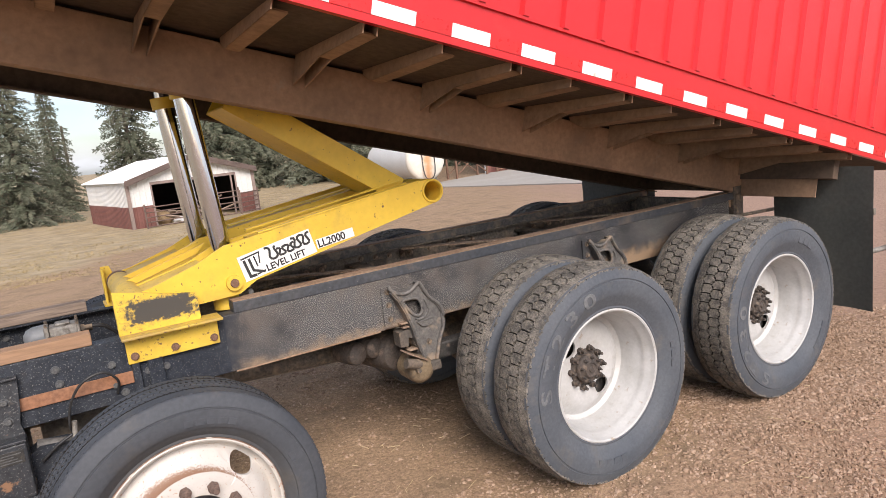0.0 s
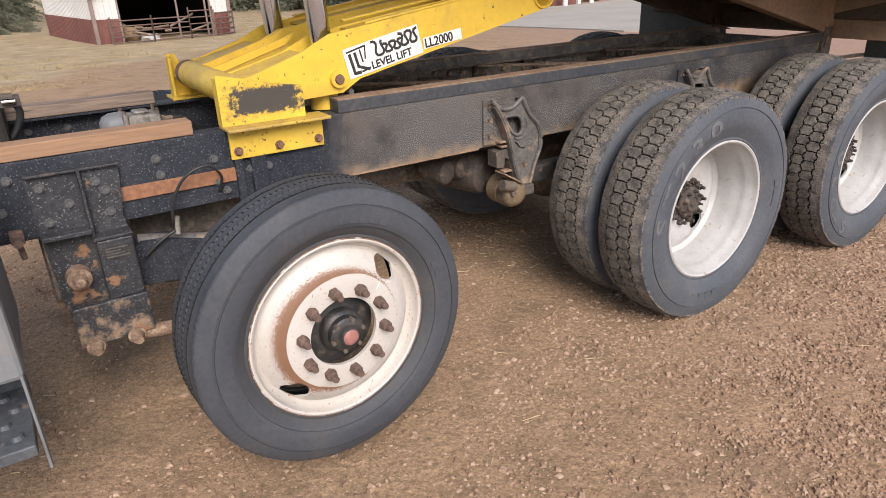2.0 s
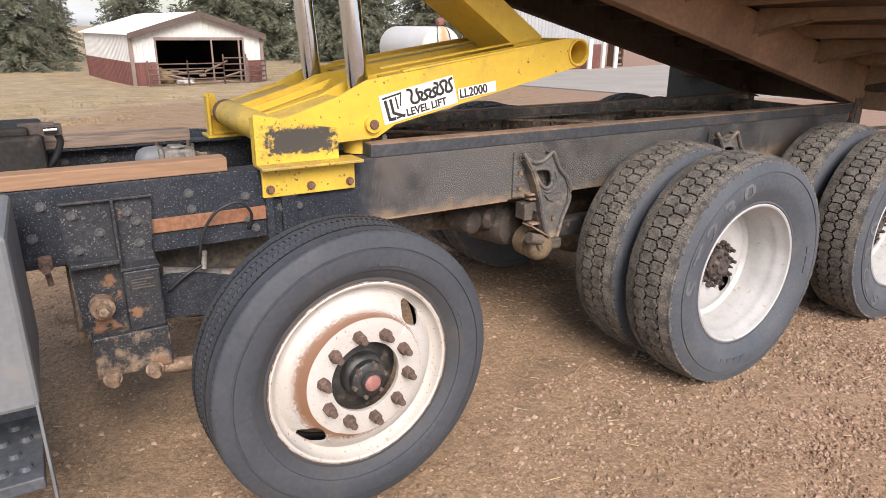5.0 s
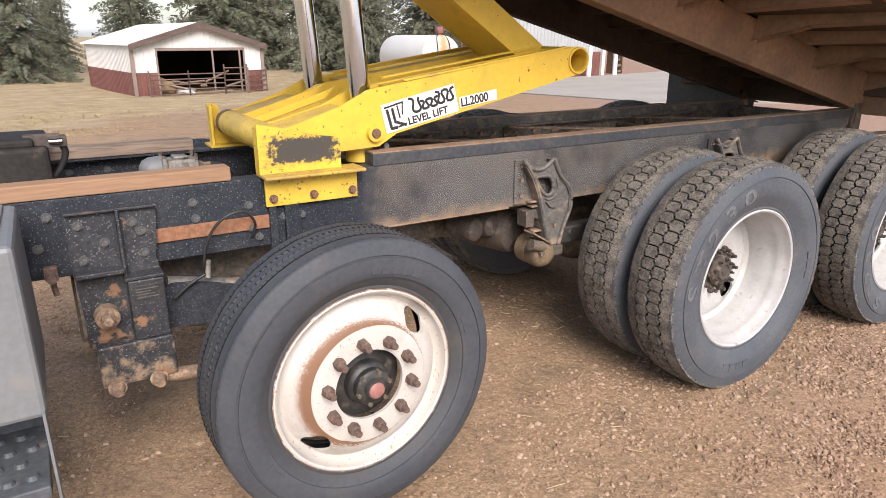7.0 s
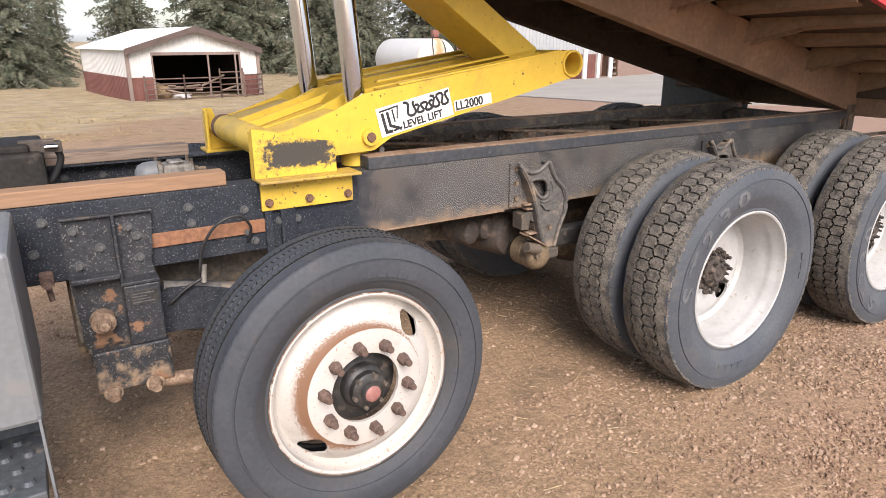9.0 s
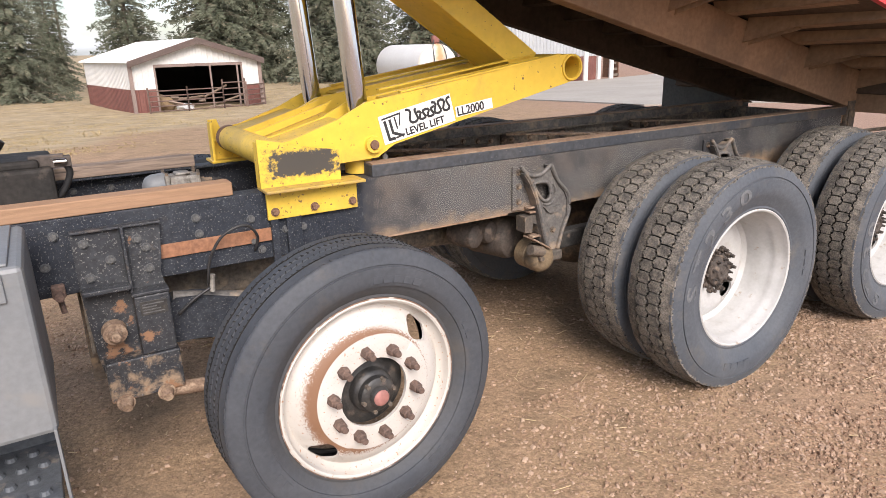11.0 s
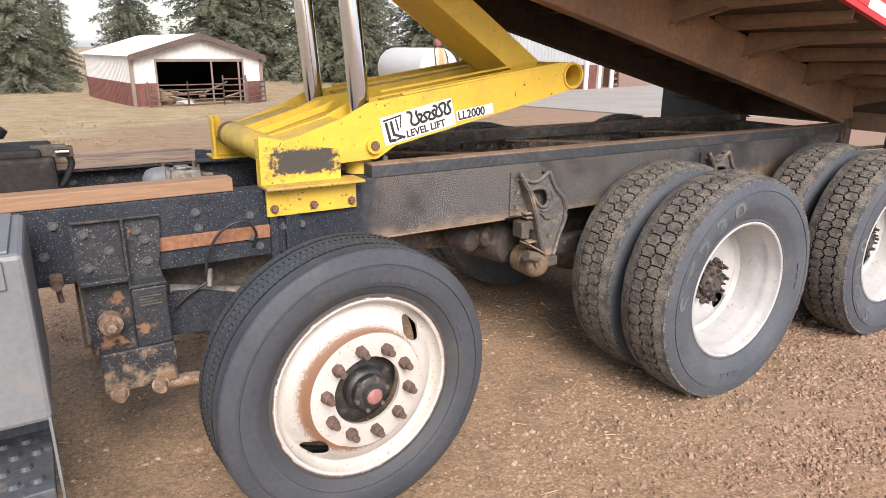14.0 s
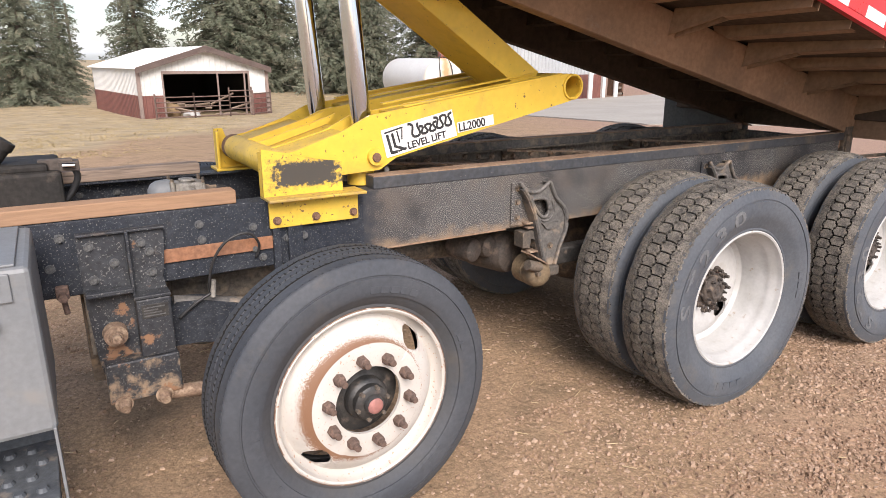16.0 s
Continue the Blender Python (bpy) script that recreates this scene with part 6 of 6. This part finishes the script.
# these two walls carry the shed's inner shade as near-black colour
part("side_wall", corrugated(bmesh.new(), P(W_, 0), P(W_, D_), GZ, EAVE), INSHADE, shed, "side wall coloured near black for the shed's shade")
part("back_wall", corrugated(bmesh.new(), P(W_, D_), P(0, D_), GZ, lambda u: gable(u) - 0.03), INSHADE, shed, "back wall coloured near black for the shed's shade")
for u0, u1 in ((-0.14, W_ / 2), (W_ + 0.14, W_ / 2)):
    bm = bmesh.new()
    n = 40
    steps_ = []
    for i in range(n):
        wa, wb = -0.3 + (D_ + 0.6) * i / n, -0.3 + (D_ + 0.6) * (i + 1) / n
        steps_ += [(wa, 0.0), (wa + (wb - wa) * 0.78, 0.0), (wa + (wb - wa) * 0.84, 0.03), (wa + (wb - wa) * 0.94, 0.03)]
    steps_.append((D_ + 0.3, 0.0))
    lo_ = [bm.verts.new((*P(u0, w), EAVE - 0.05 + q)) for w, q in steps_]
    hi_ = [bm.verts.new((*P(u1, w), PEAK + q)) for w, q in steps_]
    for i in range(len(steps_) - 1):
        bm.faces.new((lo_[i], hi_[i], hi_[i + 1], lo_[i + 1]))
    bmesh.ops.recalc_face_normals(bm, faces=bm.faces[:])
    bmesh.ops.solidify(bm, geom=bm.faces[:], thickness=0.02)
    part("roof", bm, ROOFWHITE, shed, "white ribbed metal roof")
bm = bmesh.new()
for u0, u1 in ((-0.14, W_ / 2), (W_ / 2, W_ + 0.14)):
    q0 = Vector((*P(u0, -0.31), (EAVE - 0.05 if u0 < 1 else PEAK)))
    q1 = Vector((*P(u1, -0.31), (PEAK if u0 < 1 else EAVE - 0.05)))
    for dz0, dz1 in ((-0.20, 0.05),):
        vs_ = [bm.verts.new(v) for v in (q0 + Vector((0, 0, dz0)), q1 + Vector((0, 0, dz0)), q1 + Vector((0, 0, dz1)), q0 + Vector((0, 0, dz1)))]
        bm.faces.new(vs_)
bmesh.ops.solidify(bm, geom=bm.faces[:], thickness=0.05)
part("fascia", bm, TRIM, shed, "grey brown gable trim")


def post(bm, u, w, z0, z1, r=0.07):
    x, y = P(u, w)
    box(bm, (x - r, y - r, z0), (x + r, y + r, z1))
    return bm


for u, mat_ in ((0.0, TRIM), (W_, TRIM)):
    part("corner_trim", post(bmesh.new(), u, -0.02, GZ, EAVE - 0.02, 0.07), mat_, shed)
for u in (O0, 3.25, 4.45, O1):
    part("post", post(bmesh.new(), u, 0.0, GZ, OT + 0.05, 0.035), TRIM, shed, "brown timber post")
part("header_beam", corrugated(bmesh.new(), P(O0, -0.03), P(O1, -0.03), OT - 0.06, OT + 0.06, 5, 0.0), TRIM, shed)
part("skirt_board", corrugated(bmesh.new(), P(0, -0.04 + D_), P(0, -0.02), GZ - 0.2, GZ + 0.06, 5, 0.0), WOODGREY, shed)
# pen panels before the opening, hay and a sack inside
for name, us, h in (("pen_gate", (0.35, 1.9), 0.95), ("pen_gate", (1.9, 3.4), 0.95), ("pen_gate", (3.4, 4.4), 1.15), ("pen_gate", (4.45, 5.6), 1.0)):
    g = thing(name, (*P(us[0], -0.8), GZ), "rusty brown tubular pen panel before the shed", "pen panel", "pen panels")
    for i in range(5):
        z = GZ + 0.15 + (h - 0.15) * i / 4
        a, b = P(us[0], -0.8), P(us[1], -0.8 + (0.75 if us[0] > 4.4 else 0))
        part("rail", tube(bmesh.new(), (*a, z), (*b, z), 0.025, seg=8), PENBROWN, g)
    for u, extra in ((us[0], 0), (us[1], 0.75 if us[0] > 4.4 else 0)):
        part("upright", tube(bmesh.new(), (*P(u, -0.8 + extra), GZ - 0.1), (*P(u, -0.8 + extra), GZ + h + 0.15), 0.035, seg=8), PENBROWN, g)
rnd = random.Random(5)
for u, w, r in ((1.35, 0.9, 0.55),):
    bm = bmesh.new()
    bmesh.ops.create_icosphere(bm, subdivisions=3, radius=r)
    for v in bm.verts:
        v.co *= 0.85 + 0.3 * noise.noise(v.co * 3 + Vector((u, 0, 0)))
        v.co.z *= 0.8
    bmesh.ops.translate(bm, vec=(*P(u, w), GZ + r * 0.6), verts=bm.verts)
    tagged(part("hay_pile", bm, HAYMAT, smooth=50), "loose brown hay heap inside the shed", "hay")
bm = bmesh.new()
bmesh.ops.create_icosphere(bm, subdivisions=3, radius=0.42)
for v in bm.verts:
    v.co *= 0.85 + 0.35 * noise.noise(v.co * 4)
    v.co.z *= 0.5
bmesh.ops.translate(bm, vec=(*P(1.95, -0.3), GZ + 0.18), verts=bm.verts)
tagged(part("sack", bm, TANKWHITE, smooth=50), "white feed sack lying at the shed opening", "sack")
for k in range(9):
    a = Vector((*P(1.6 + rnd.random() * 2.6, 0.3 + rnd.random()), GZ + 0.1 + 0.5 * rnd.random()))
    b = a + Vector((rnd.uniform(-1.2, 1.2), rnd.uniform(-0.3, 0.3), rnd.uniform(-0.1, 0.5)))
    tagged(part("board", tube(bmesh.new(), a, b, 0.05, seg=4), WOODGREY), "grey scrap board leaning inside the shed", "board", "scrap boards")

# white fuel tank lying on skids, its end towards the yard
TB, TA = Vector((15.15, 27.7, 0.60)), Vector((15.35, 33.4, 0.60))
TR = 1.12
ax_ = (TB - TA).normalized()
LT = (TB - TA).length
tank = thing("fuel_tank", ((TA.x + TB.x) / 2, (TA.y + TB.y) / 2, GZ), "white horizontal fuel tank with a rust streaked end", "tank")
bm = lathe([(0.0, 0.0), (0.5 * TR, 0.03), (0.88 * TR, 0.12), (0.98 * TR, 0.24), (TR, 0.35), (TR, LT - 0.25)], 48)
mt = Matrix.Translation(TA) @ ax_.to_track_quat("Y", "Z").to_matrix().to_4x4()
bmesh.ops.transform(bm, matrix=mt, verts=bm.verts)
shell = part("shell", bm, TANKWHITE, tank, smooth=40)
bm = lathe([(1.006 * TR, LT - 0.34), (1.006 * TR, LT - 0.22), (0.97 * TR, LT - 0.12), (0.86 * TR, LT - 0.03), (0.5 * TR, LT + 0.03), (0.0, LT + 0.04)], 48)
bmesh.ops.transform(bm, matrix=mt, verts=bm.verts)
part("tank_end", bm, TANKEND, tank, "cream tank end with a run of rust", smooth=40)
for q in (0.8, LT - 0.9):
    c = TA + ax_ * q
    part("skid", boxes([((c.x - 0.9, c.y - 0.15, GZ - 0.1), (c.x + 0.9, c.y + 0.15, -0.30))], 0.01), CONCRETE, tank)
c = TB + Vector((0.0, 0.35, TR))
bm = boxes([((c.x - 0.20, c.y - 0.12, c.z + 0.06), (c.x + 0.16, c.y + 0.12, c.z + 0.40))], 0.04)
tube(bm, c + Vector((-0.02, 0, -0.1)), c + Vector((-0.02, 0, 0.12)), 0.07, seg=12)
tube(bm, c + Vector((0.1, -0.08, 0.38)), c + Vector((0.1, -0.08, 0.52)), 0.05, seg=12)
part("pump", bm, TANKRED, tank, "faded red transfer pump", smooth=40)
f = TB.y - 0.14
pipe("hose", [c + Vector((-0.15, -0.1, 0.2)), Vector((c.x - 0.34, f + 0.2, TB.z + 0.95)), Vector((c.x - 0.38, f, TB.z + 0.3)), Vector((c.x - 0.36, f, TB.z - 0.5)), Vector((c.x - 0.22, f, TB.z - 0.95)), Vector((c.x + 0.1, f, TB.z - 1.0)), Vector((c.x + 0.32, f, TB.z - 0.7)), Vector((c.x + 0.36, f, TB.z + 0.1)), Vector((c.x + 0.30, f + 0.1, TB.z + 0.8)), c + Vector((0.12, -0.05, 0.12))], 0.028, HOSE, tank, "black fuel hose hung on the tank end")
pipe("hose", [c + Vector((0.14, 0, 0.3)), c + Vector((0.5, 0.1, 0.45)), c + Vector((0.75, 0.2, 0.2)), c + Vector((0.85, 0.3, -0.4)), c + Vector((0.95, 0.3, -1.2))], 0.028, HOSE, tank, "black fuel hose")

# overhead tank on its angle-iron stand
stand = thing("tank_stand", (18.8, 29.6, GZ), "faded red overhead tank on a steel stand", "tank stand")
bm = lathe([(0.0, 0.0), (0.55, 0.0), (0.62, 0.06), (0.62, 2.9), (0.55, 2.96), (0.0, 2.96)], 32)
bmesh.ops.transform(bm, matrix=pose(17.4, 29.6, 3.35, 0, 0, -90), verts=bm.verts)
part("drum", bm, TANKRED, stand, "faded red steel drum", smooth=40)
for x in (17.8, 19.9):
    for y in (29.1, 30.1):
        part("leg", boxes([((x - 0.05, y - 0.05, GZ - 0.1), (x + 0.05, y + 0.05, 2.72))]), RUST, stand)
for y in (29.1, 30.1):
    for za, zb in ((-0.6, 1.0), (1.0, -0.6), (1.0, 2.6), (2.6, 1.0)):
        part("cross_brace", tube(bmesh.new(), (17.8, y, za), (19.9, y, zb), 0.035, seg=6), RUST, stand)
    part("bearer", boxes([((17.7, y - 0.05, 2.65), (20.0, y + 0.05, 2.73))]), RUST, stand)

# barn
barn = thing("barn", (26, 36, GZ), "long white metal barn with maroon wainscot", "barn")
BA, BB = (20.7, 30.4), (29.9, 31.6)
part("front_wall", corrugated(bmesh.new(), BA, BB, 0.75, 3.9, 0.30, 0.05), BARNWHITE, barn, "white ribbed metal siding")
part("wainscot", corrugated(bmesh.new(), BA, BB, GZ - 0.1, 0.75, 0.30, 0.03), SIDINGRED, barn, "maroon ribbed siding")
part("side_wall", corrugated(bmesh.new(), (31.5, 43.0), BA, GZ - 0.1, 3.9, 0.30, 0.05), BARNWHITE, barn)
# near-black sheet, painted as the shade of an open side
part("side_wall", corrugated(bmesh.new(), BB, (36.0, 44.5), 0.75, 3.9, 0.30, 0.03), INSHADE, barn, "side wall coloured near black to read as an open side")
part("corner_trim", boxes([((29.78, 31.4, GZ), (30.05, 31.7, 3.9))]), SIDINGWHITE, barn)
bm = bmesh.new()
for za, q in ((3.85, 0),):
    rs = [Vector((*BA, za)), Vector((*BB, za))]
    up = Vector((4.6, 5.6, 1.9))
    out = Vector((0.05, -0.35, -0.12))
    vs_ = [bm.verts.new(v) for v in (rs[0] + out, rs[1] + out, rs[1] + up, rs[0] + up)]
    bm.faces.new(vs_)
bmesh.ops.solidify(bm, geom=bm.faces[:], thickness=0.06)
part("roof", bm, BARNWHITE, barn, "white metal roof")
for x, y in ((27.9, 30.6), (30.9, 31.3)):
    tagged(part("bollard", tube(bmesh.new(), (x, y, GZ - 0.1), (x, y, GZ + 1.9), 0.16, seg=20), TANKWHITE, smooth=40), "white painted steel post on the slab", "post", "yard posts")
gate = thing("yard_gate", (22.3, 30.05, GZ), "rusty brown tubular gate against the barn", "gate")
for z in (0.2, 0.5, 0.8, 1.1):
    part("rail", tube(bmesh.new(), (21.2, 29.9, GZ + z), (23.4, 30.2, GZ + z), 0.04, seg=8), RUST, gate)
for x, y in ((21.2, 29.9), (22.3, 30.05), (23.4, 30.2)):
    part("upright", tube(bmesh.new(), (x, y, GZ - 0.1), (x, y, GZ + 1.25), 0.05, seg=8), RUST, gate)
rack = thing("farm_implement", (33.0, 33.2, GZ), "dark steel farm implement parked beside the barn", "implement")
for k in range(5):
    part("bar", boxes([((32.4, 33.0 + 0.1 * k, GZ + 0.1 + 0.4 * k), (33.4, 33.1 + 0.1 * k, GZ + 0.25 + 0.4 * k))]), FRAME_DARK, rack)
part("upright", boxes([((32.4, 33.0, GZ - 0.05), (32.5, 33.6, GZ + 2.2)), ((33.3, 33.0, GZ - 0.05), (33.4, 33.6, GZ + 2.2))]), RUST, rack)

# concrete apron
bm = bmesh.new()
out_ = [(14.2, 27.6), (11.8, 11.2), (20, 3.0), (60, 10), (48, 36), (30.4, 31.3), (20.7, 30.1)]
top = [bm.verts.new((x, y, ground_z(x, y) + 0.03)) for x, y in out_]
bm.faces.new(top)
bmesh.ops.triangulate(bm, faces=bm.faces[:])
for _ in range(4):
    bmesh.ops.subdivide_edges(bm, edges=[e for e in bm.edges if e.calc_length() > 2.5], cuts=1, use_grid_fill=True)
    bmesh.ops.triangulate(bm, faces=bm.faces[:])
for v in bm.verts:
    v.co.z = ground_z(v.co.x, v.co.y) + 0.04
bmesh.ops.recalc_face_normals(bm, faces=bm.faces[:])
ext = bmesh.ops.extrude_face_region(bm, geom=bm.faces[:])
bmesh.ops.translate(bm, vec=(0, 0, -0.3), verts=[g for g in ext["geom"] if isinstance(g, bmesh.types.BMVert)])
bmesh.ops.recalc_face_normals(bm, faces=bm.faces[:])
tagged(part("concrete_apron", bm, CONCRETE), "pale concrete apron before the barn", "pavement", kind="structure")


# ---- spruces ----
def spruce_meshes(seed, h, spread):
    """Trunk and a crown of drooping boughs, each a fan of small needle sprays."""
    rnd = random.Random(seed)
    tb = bmesh.new()
    tube(tb, (0, 0, -0.3), (0, 0, h * 0.97), 0.020 * h, 0.003 * h, 10)
    vs, fs = [], []
    z = h * 0.04
    while z < h * 0.985:
        f = z / h
        reach = spread * (1 - f) ** 0.8 * rnd.uniform(0.78, 1.1) + 0.15
        count = 7 if f < 0.85 else 5
        a0 = rnd.random() * math.tau
        for k in range(count):
            a = a0 + math.tau * k / count + rnd.uniform(-0.25, 0.25)
            ln = reach * rnd.uniform(0.55, 1.15)
            if rnd.random() < 0.06:
                continue
            rise = 0.30 * f - 0.10 + rnd.uniform(-0.08, 0.08)
            dirv = Vector((math.cos(a), math.sin(a), 0))
            side_ = Vector((-dirv.y, dirv.x, 0))
            steps = max(4, int(ln / 0.26))
            tube(tb, Vector((0, 0, z)), Vector((0, 0, z)) + dirv * ln * 0.7 + Vector((0, 0, rise * ln * 0.7 - 0.12 * ln * 0.4)), 0.018 + 0.004 * ln, 0.006, 4, False)
            for i in range(1, steps + 1):
                t = i / steps
                c = Vector((0, 0, z)) + dirv * ln * t + Vector((0, 0, rise * ln * t - 0.22 * ln * t * t))
                w = (0.30 + 0.35 * (1 - t)) * min(1.0, 0.35 + ln / 3)
                for s in (-1, 1):
                    for _ in range(9):
                        tip = c + side_ * s * w * rnd.uniform(0.25, 1.2) + dirv * rnd.uniform(-0.05, 0.35) + Vector((0, 0, rnd.uniform(-0.34, 0.07)))
                        base = c + dirv * rnd.uniform(-0.12, 0.12)
                        base = base + (tip - base) * rnd.uniform(0.1, 0.6)
                        midp = (base + tip) / 2
                        wid = rnd.uniform(0.022, 0.055)
                        upv = Vector((rnd.uniform(-0.6, 0.6), rnd.uniform(-0.6, 0.6), 1)).normalized() * wid
                        b0 = len(vs)
                        vs.extend([base[:], (midp + upv)[:], tip[:], (midp - upv)[:]])
                        fs.append((b0, b0 + 1, b0 + 2, b0 + 3))
        z += h * 0.021 * rnd.uniform(0.8, 1.2) + 0.05
    trunk = as_mesh("trunk", tb, BARK, 60)
    me = bpy.data.meshes.new("crown")
    me.from_pydata(vs, [], fs)
    me.materials.append(NEEDLE)
    return trunk, me


SPRUCE = [spruce_meshes(11, 13.0, 3.6), spruce_meshes(12, 13.0, 4.3), spruce_meshes(13, 13.0, 3.0)]


def spruce(x, y, height, kind, turn):
    s = height / 13.0
    ob = thing("spruce", (x, y, ground_z(x, y) - 0.1), "tall blue green spruce with drooping boughs", "tree", "spruce windbreak")
    ob.rotation_euler = (0, 0, turn)
    ob.scale = (s, s, s)
    for name, me in zip(("trunk", "crown"), SPRUCE[kind]):
        p = new(name, me)
        p.parent = ob


for k, (x, y, hgt, kind) in enumerate(((-3.3, 41.0, 9.5, 1), (-6.5, 46, 11, 0), (-1.2, 52, 9, 2), (4.2, 56.0, 13.5, 2), (9.2, 50.0, 16.5, 0), (13.2, 52.0, 17.0, 1), (16.8, 47.0, 17.0, 0),
                                       (20.5, 50.0, 16.0, 1), (24.8, 46.0, 15.5, 0), (29.0, 49.0, 15, 1), (33.5, 50.0, 14, 0), (13.0, 60.0, 15, 2), (22.5, 60.0, 15, 0), (38.5, 55.0, 14, 1), (-11.5, 50, 11, 1), (17.5, 41.5, 9.0, 1), (28, 42, 8.5, 1))):
    spruce(x, y, hgt, kind, k * 1.7)
pole = thing("utility_pole", (-0.1, 62, ground_z(0, 62)), "weathered wooden utility pole beyond the yard", "pole")
part("shaft", tube(bmesh.new(), (-0.1, 62, -1), (-0.1, 62, 6.0), 0.13, 0.10, 10), BARK, pole, smooth=60)


# ---- dry grass tufts beyond the yard's edge ----
rnd = random.Random(21)
gv, gf = [], []
while len(gf) < 90000:
    y = 12 + 30 * rnd.random() ** 1.3
    x = rnd.uniform(-9 - 0.3 * y, 17)
    reach_ = y - 1.05 * x - 15.2 + 7.0 * noise.noise(Vector((x * 0.3, y * 0.3, 2)))
    if reach_ < 0 or (reach_ < 4 and rnd.random() > reach_ / 4) or noise.noise(Vector((x * 0.8, y * 0.8, 7))) < -0.12:
        continue
    u_, w_ = (Vector((x, y)) - FL).dot(fd), (Vector((x, y)) - FL).dot(bd)
    if -0.2 < u_ < W_ + 0.2 and -0.1 < w_ < D_ + 0.2:
        continue
    for _ in range(3):
        a, hh, ww = rnd.random() * math.tau, rnd.uniform(0.015, 0.05), rnd.uniform(0.006, 0.016)
        bx, by, bz = x + rnd.uniform(-0.3, 0.3), y + rnd.uniform(-0.3, 0.3), ground_z(x, y) - 0.01
        q = len(gv)
        gv += [(bx - ww * math.cos(a), by - ww * math.sin(a), bz), (bx + ww * math.cos(a), by + ww * math.sin(a), bz), (bx + rnd.uniform(-0.08, 0.08), by + rnd.uniform(-0.08, 0.08), bz + hh)]
        gf.append((q, q + 1, q + 2))
gme = bpy.data.meshes.new("dry_grass")
gme.from_pydata(gv, [], gf)
gme.materials.append(DRYGRASS)
tagged(new("dry_grass", gme), "short dry tan grass round the shed", "grass", kind="stuff")


# ---- loose stones and straw on the yard ----
def density(x, y):
    rut = 0.25 if 0.4 < y < 1.9 else 1.0
    packed = 1 - 0.50 * math.exp(-((x + 1.5) / 1.5) ** 2 - (max(0.0, -0.35 - y) / 0.7) ** 2)
    return packed * rut * (0.5 + 0.5 * smooth01(0.5 + 1.2 * noise.noise(Vector((x * 0.7, y * 0.7, 9))) + 0.25 * (x + 0.5)))


stones("fine_gravel", 165000, ((-4.0, 3.2), (-1.8, 2.8)), (0.0035, 0.0115), STONE, "fine pinkish crushed stone over the yard", 2, density, True)
stones("loose_gravel", 48000, ((-4.0, 3.6), (-1.9, 3.2)), (0.006, 0.021), STONE, "pinkish crushed stones strewn over the yard", 3, density, True)
stones("coarse_gravel", 52000, ((-2.6, 3.4), (-1.9, 0.5)), (0.006, 0.0185), STONE, "coarse reddish crushed stones on the yard", 6, lambda x, y: smooth01(0.50 + 0.42 * x - 0.60 * y - 0.55 * math.exp(-((x + 0.9) / 0.9) ** 2) + 0.9 * noise.noise(Vector((x * 1.7, y * 1.7, 4)))), True)
stones("scattered_stones", 800, ((-4.2, 3.8), (-2.2, 3.2)), (0.008, 0.020), STONE, "larger pale stones lying on the gravel", 4, density)
bm = bmesh.new()
rnd = random.Random(8)
for _ in range(160):
    x, y = rnd.uniform(-3.6, 2.0), rnd.uniform(-1.5, 2.2)
    a, ln = rnd.random() * math.tau, rnd.uniform(0.02, 0.09)
    tube(bm, (x, y, 0.012), (x + math.cos(a) * ln, y + math.sin(a) * ln, 0.016), 0.0018, seg=5)
tagged(part("straw", bm, STRAW), "dry straw stalks on the gravel", "straw", kind="stuff")
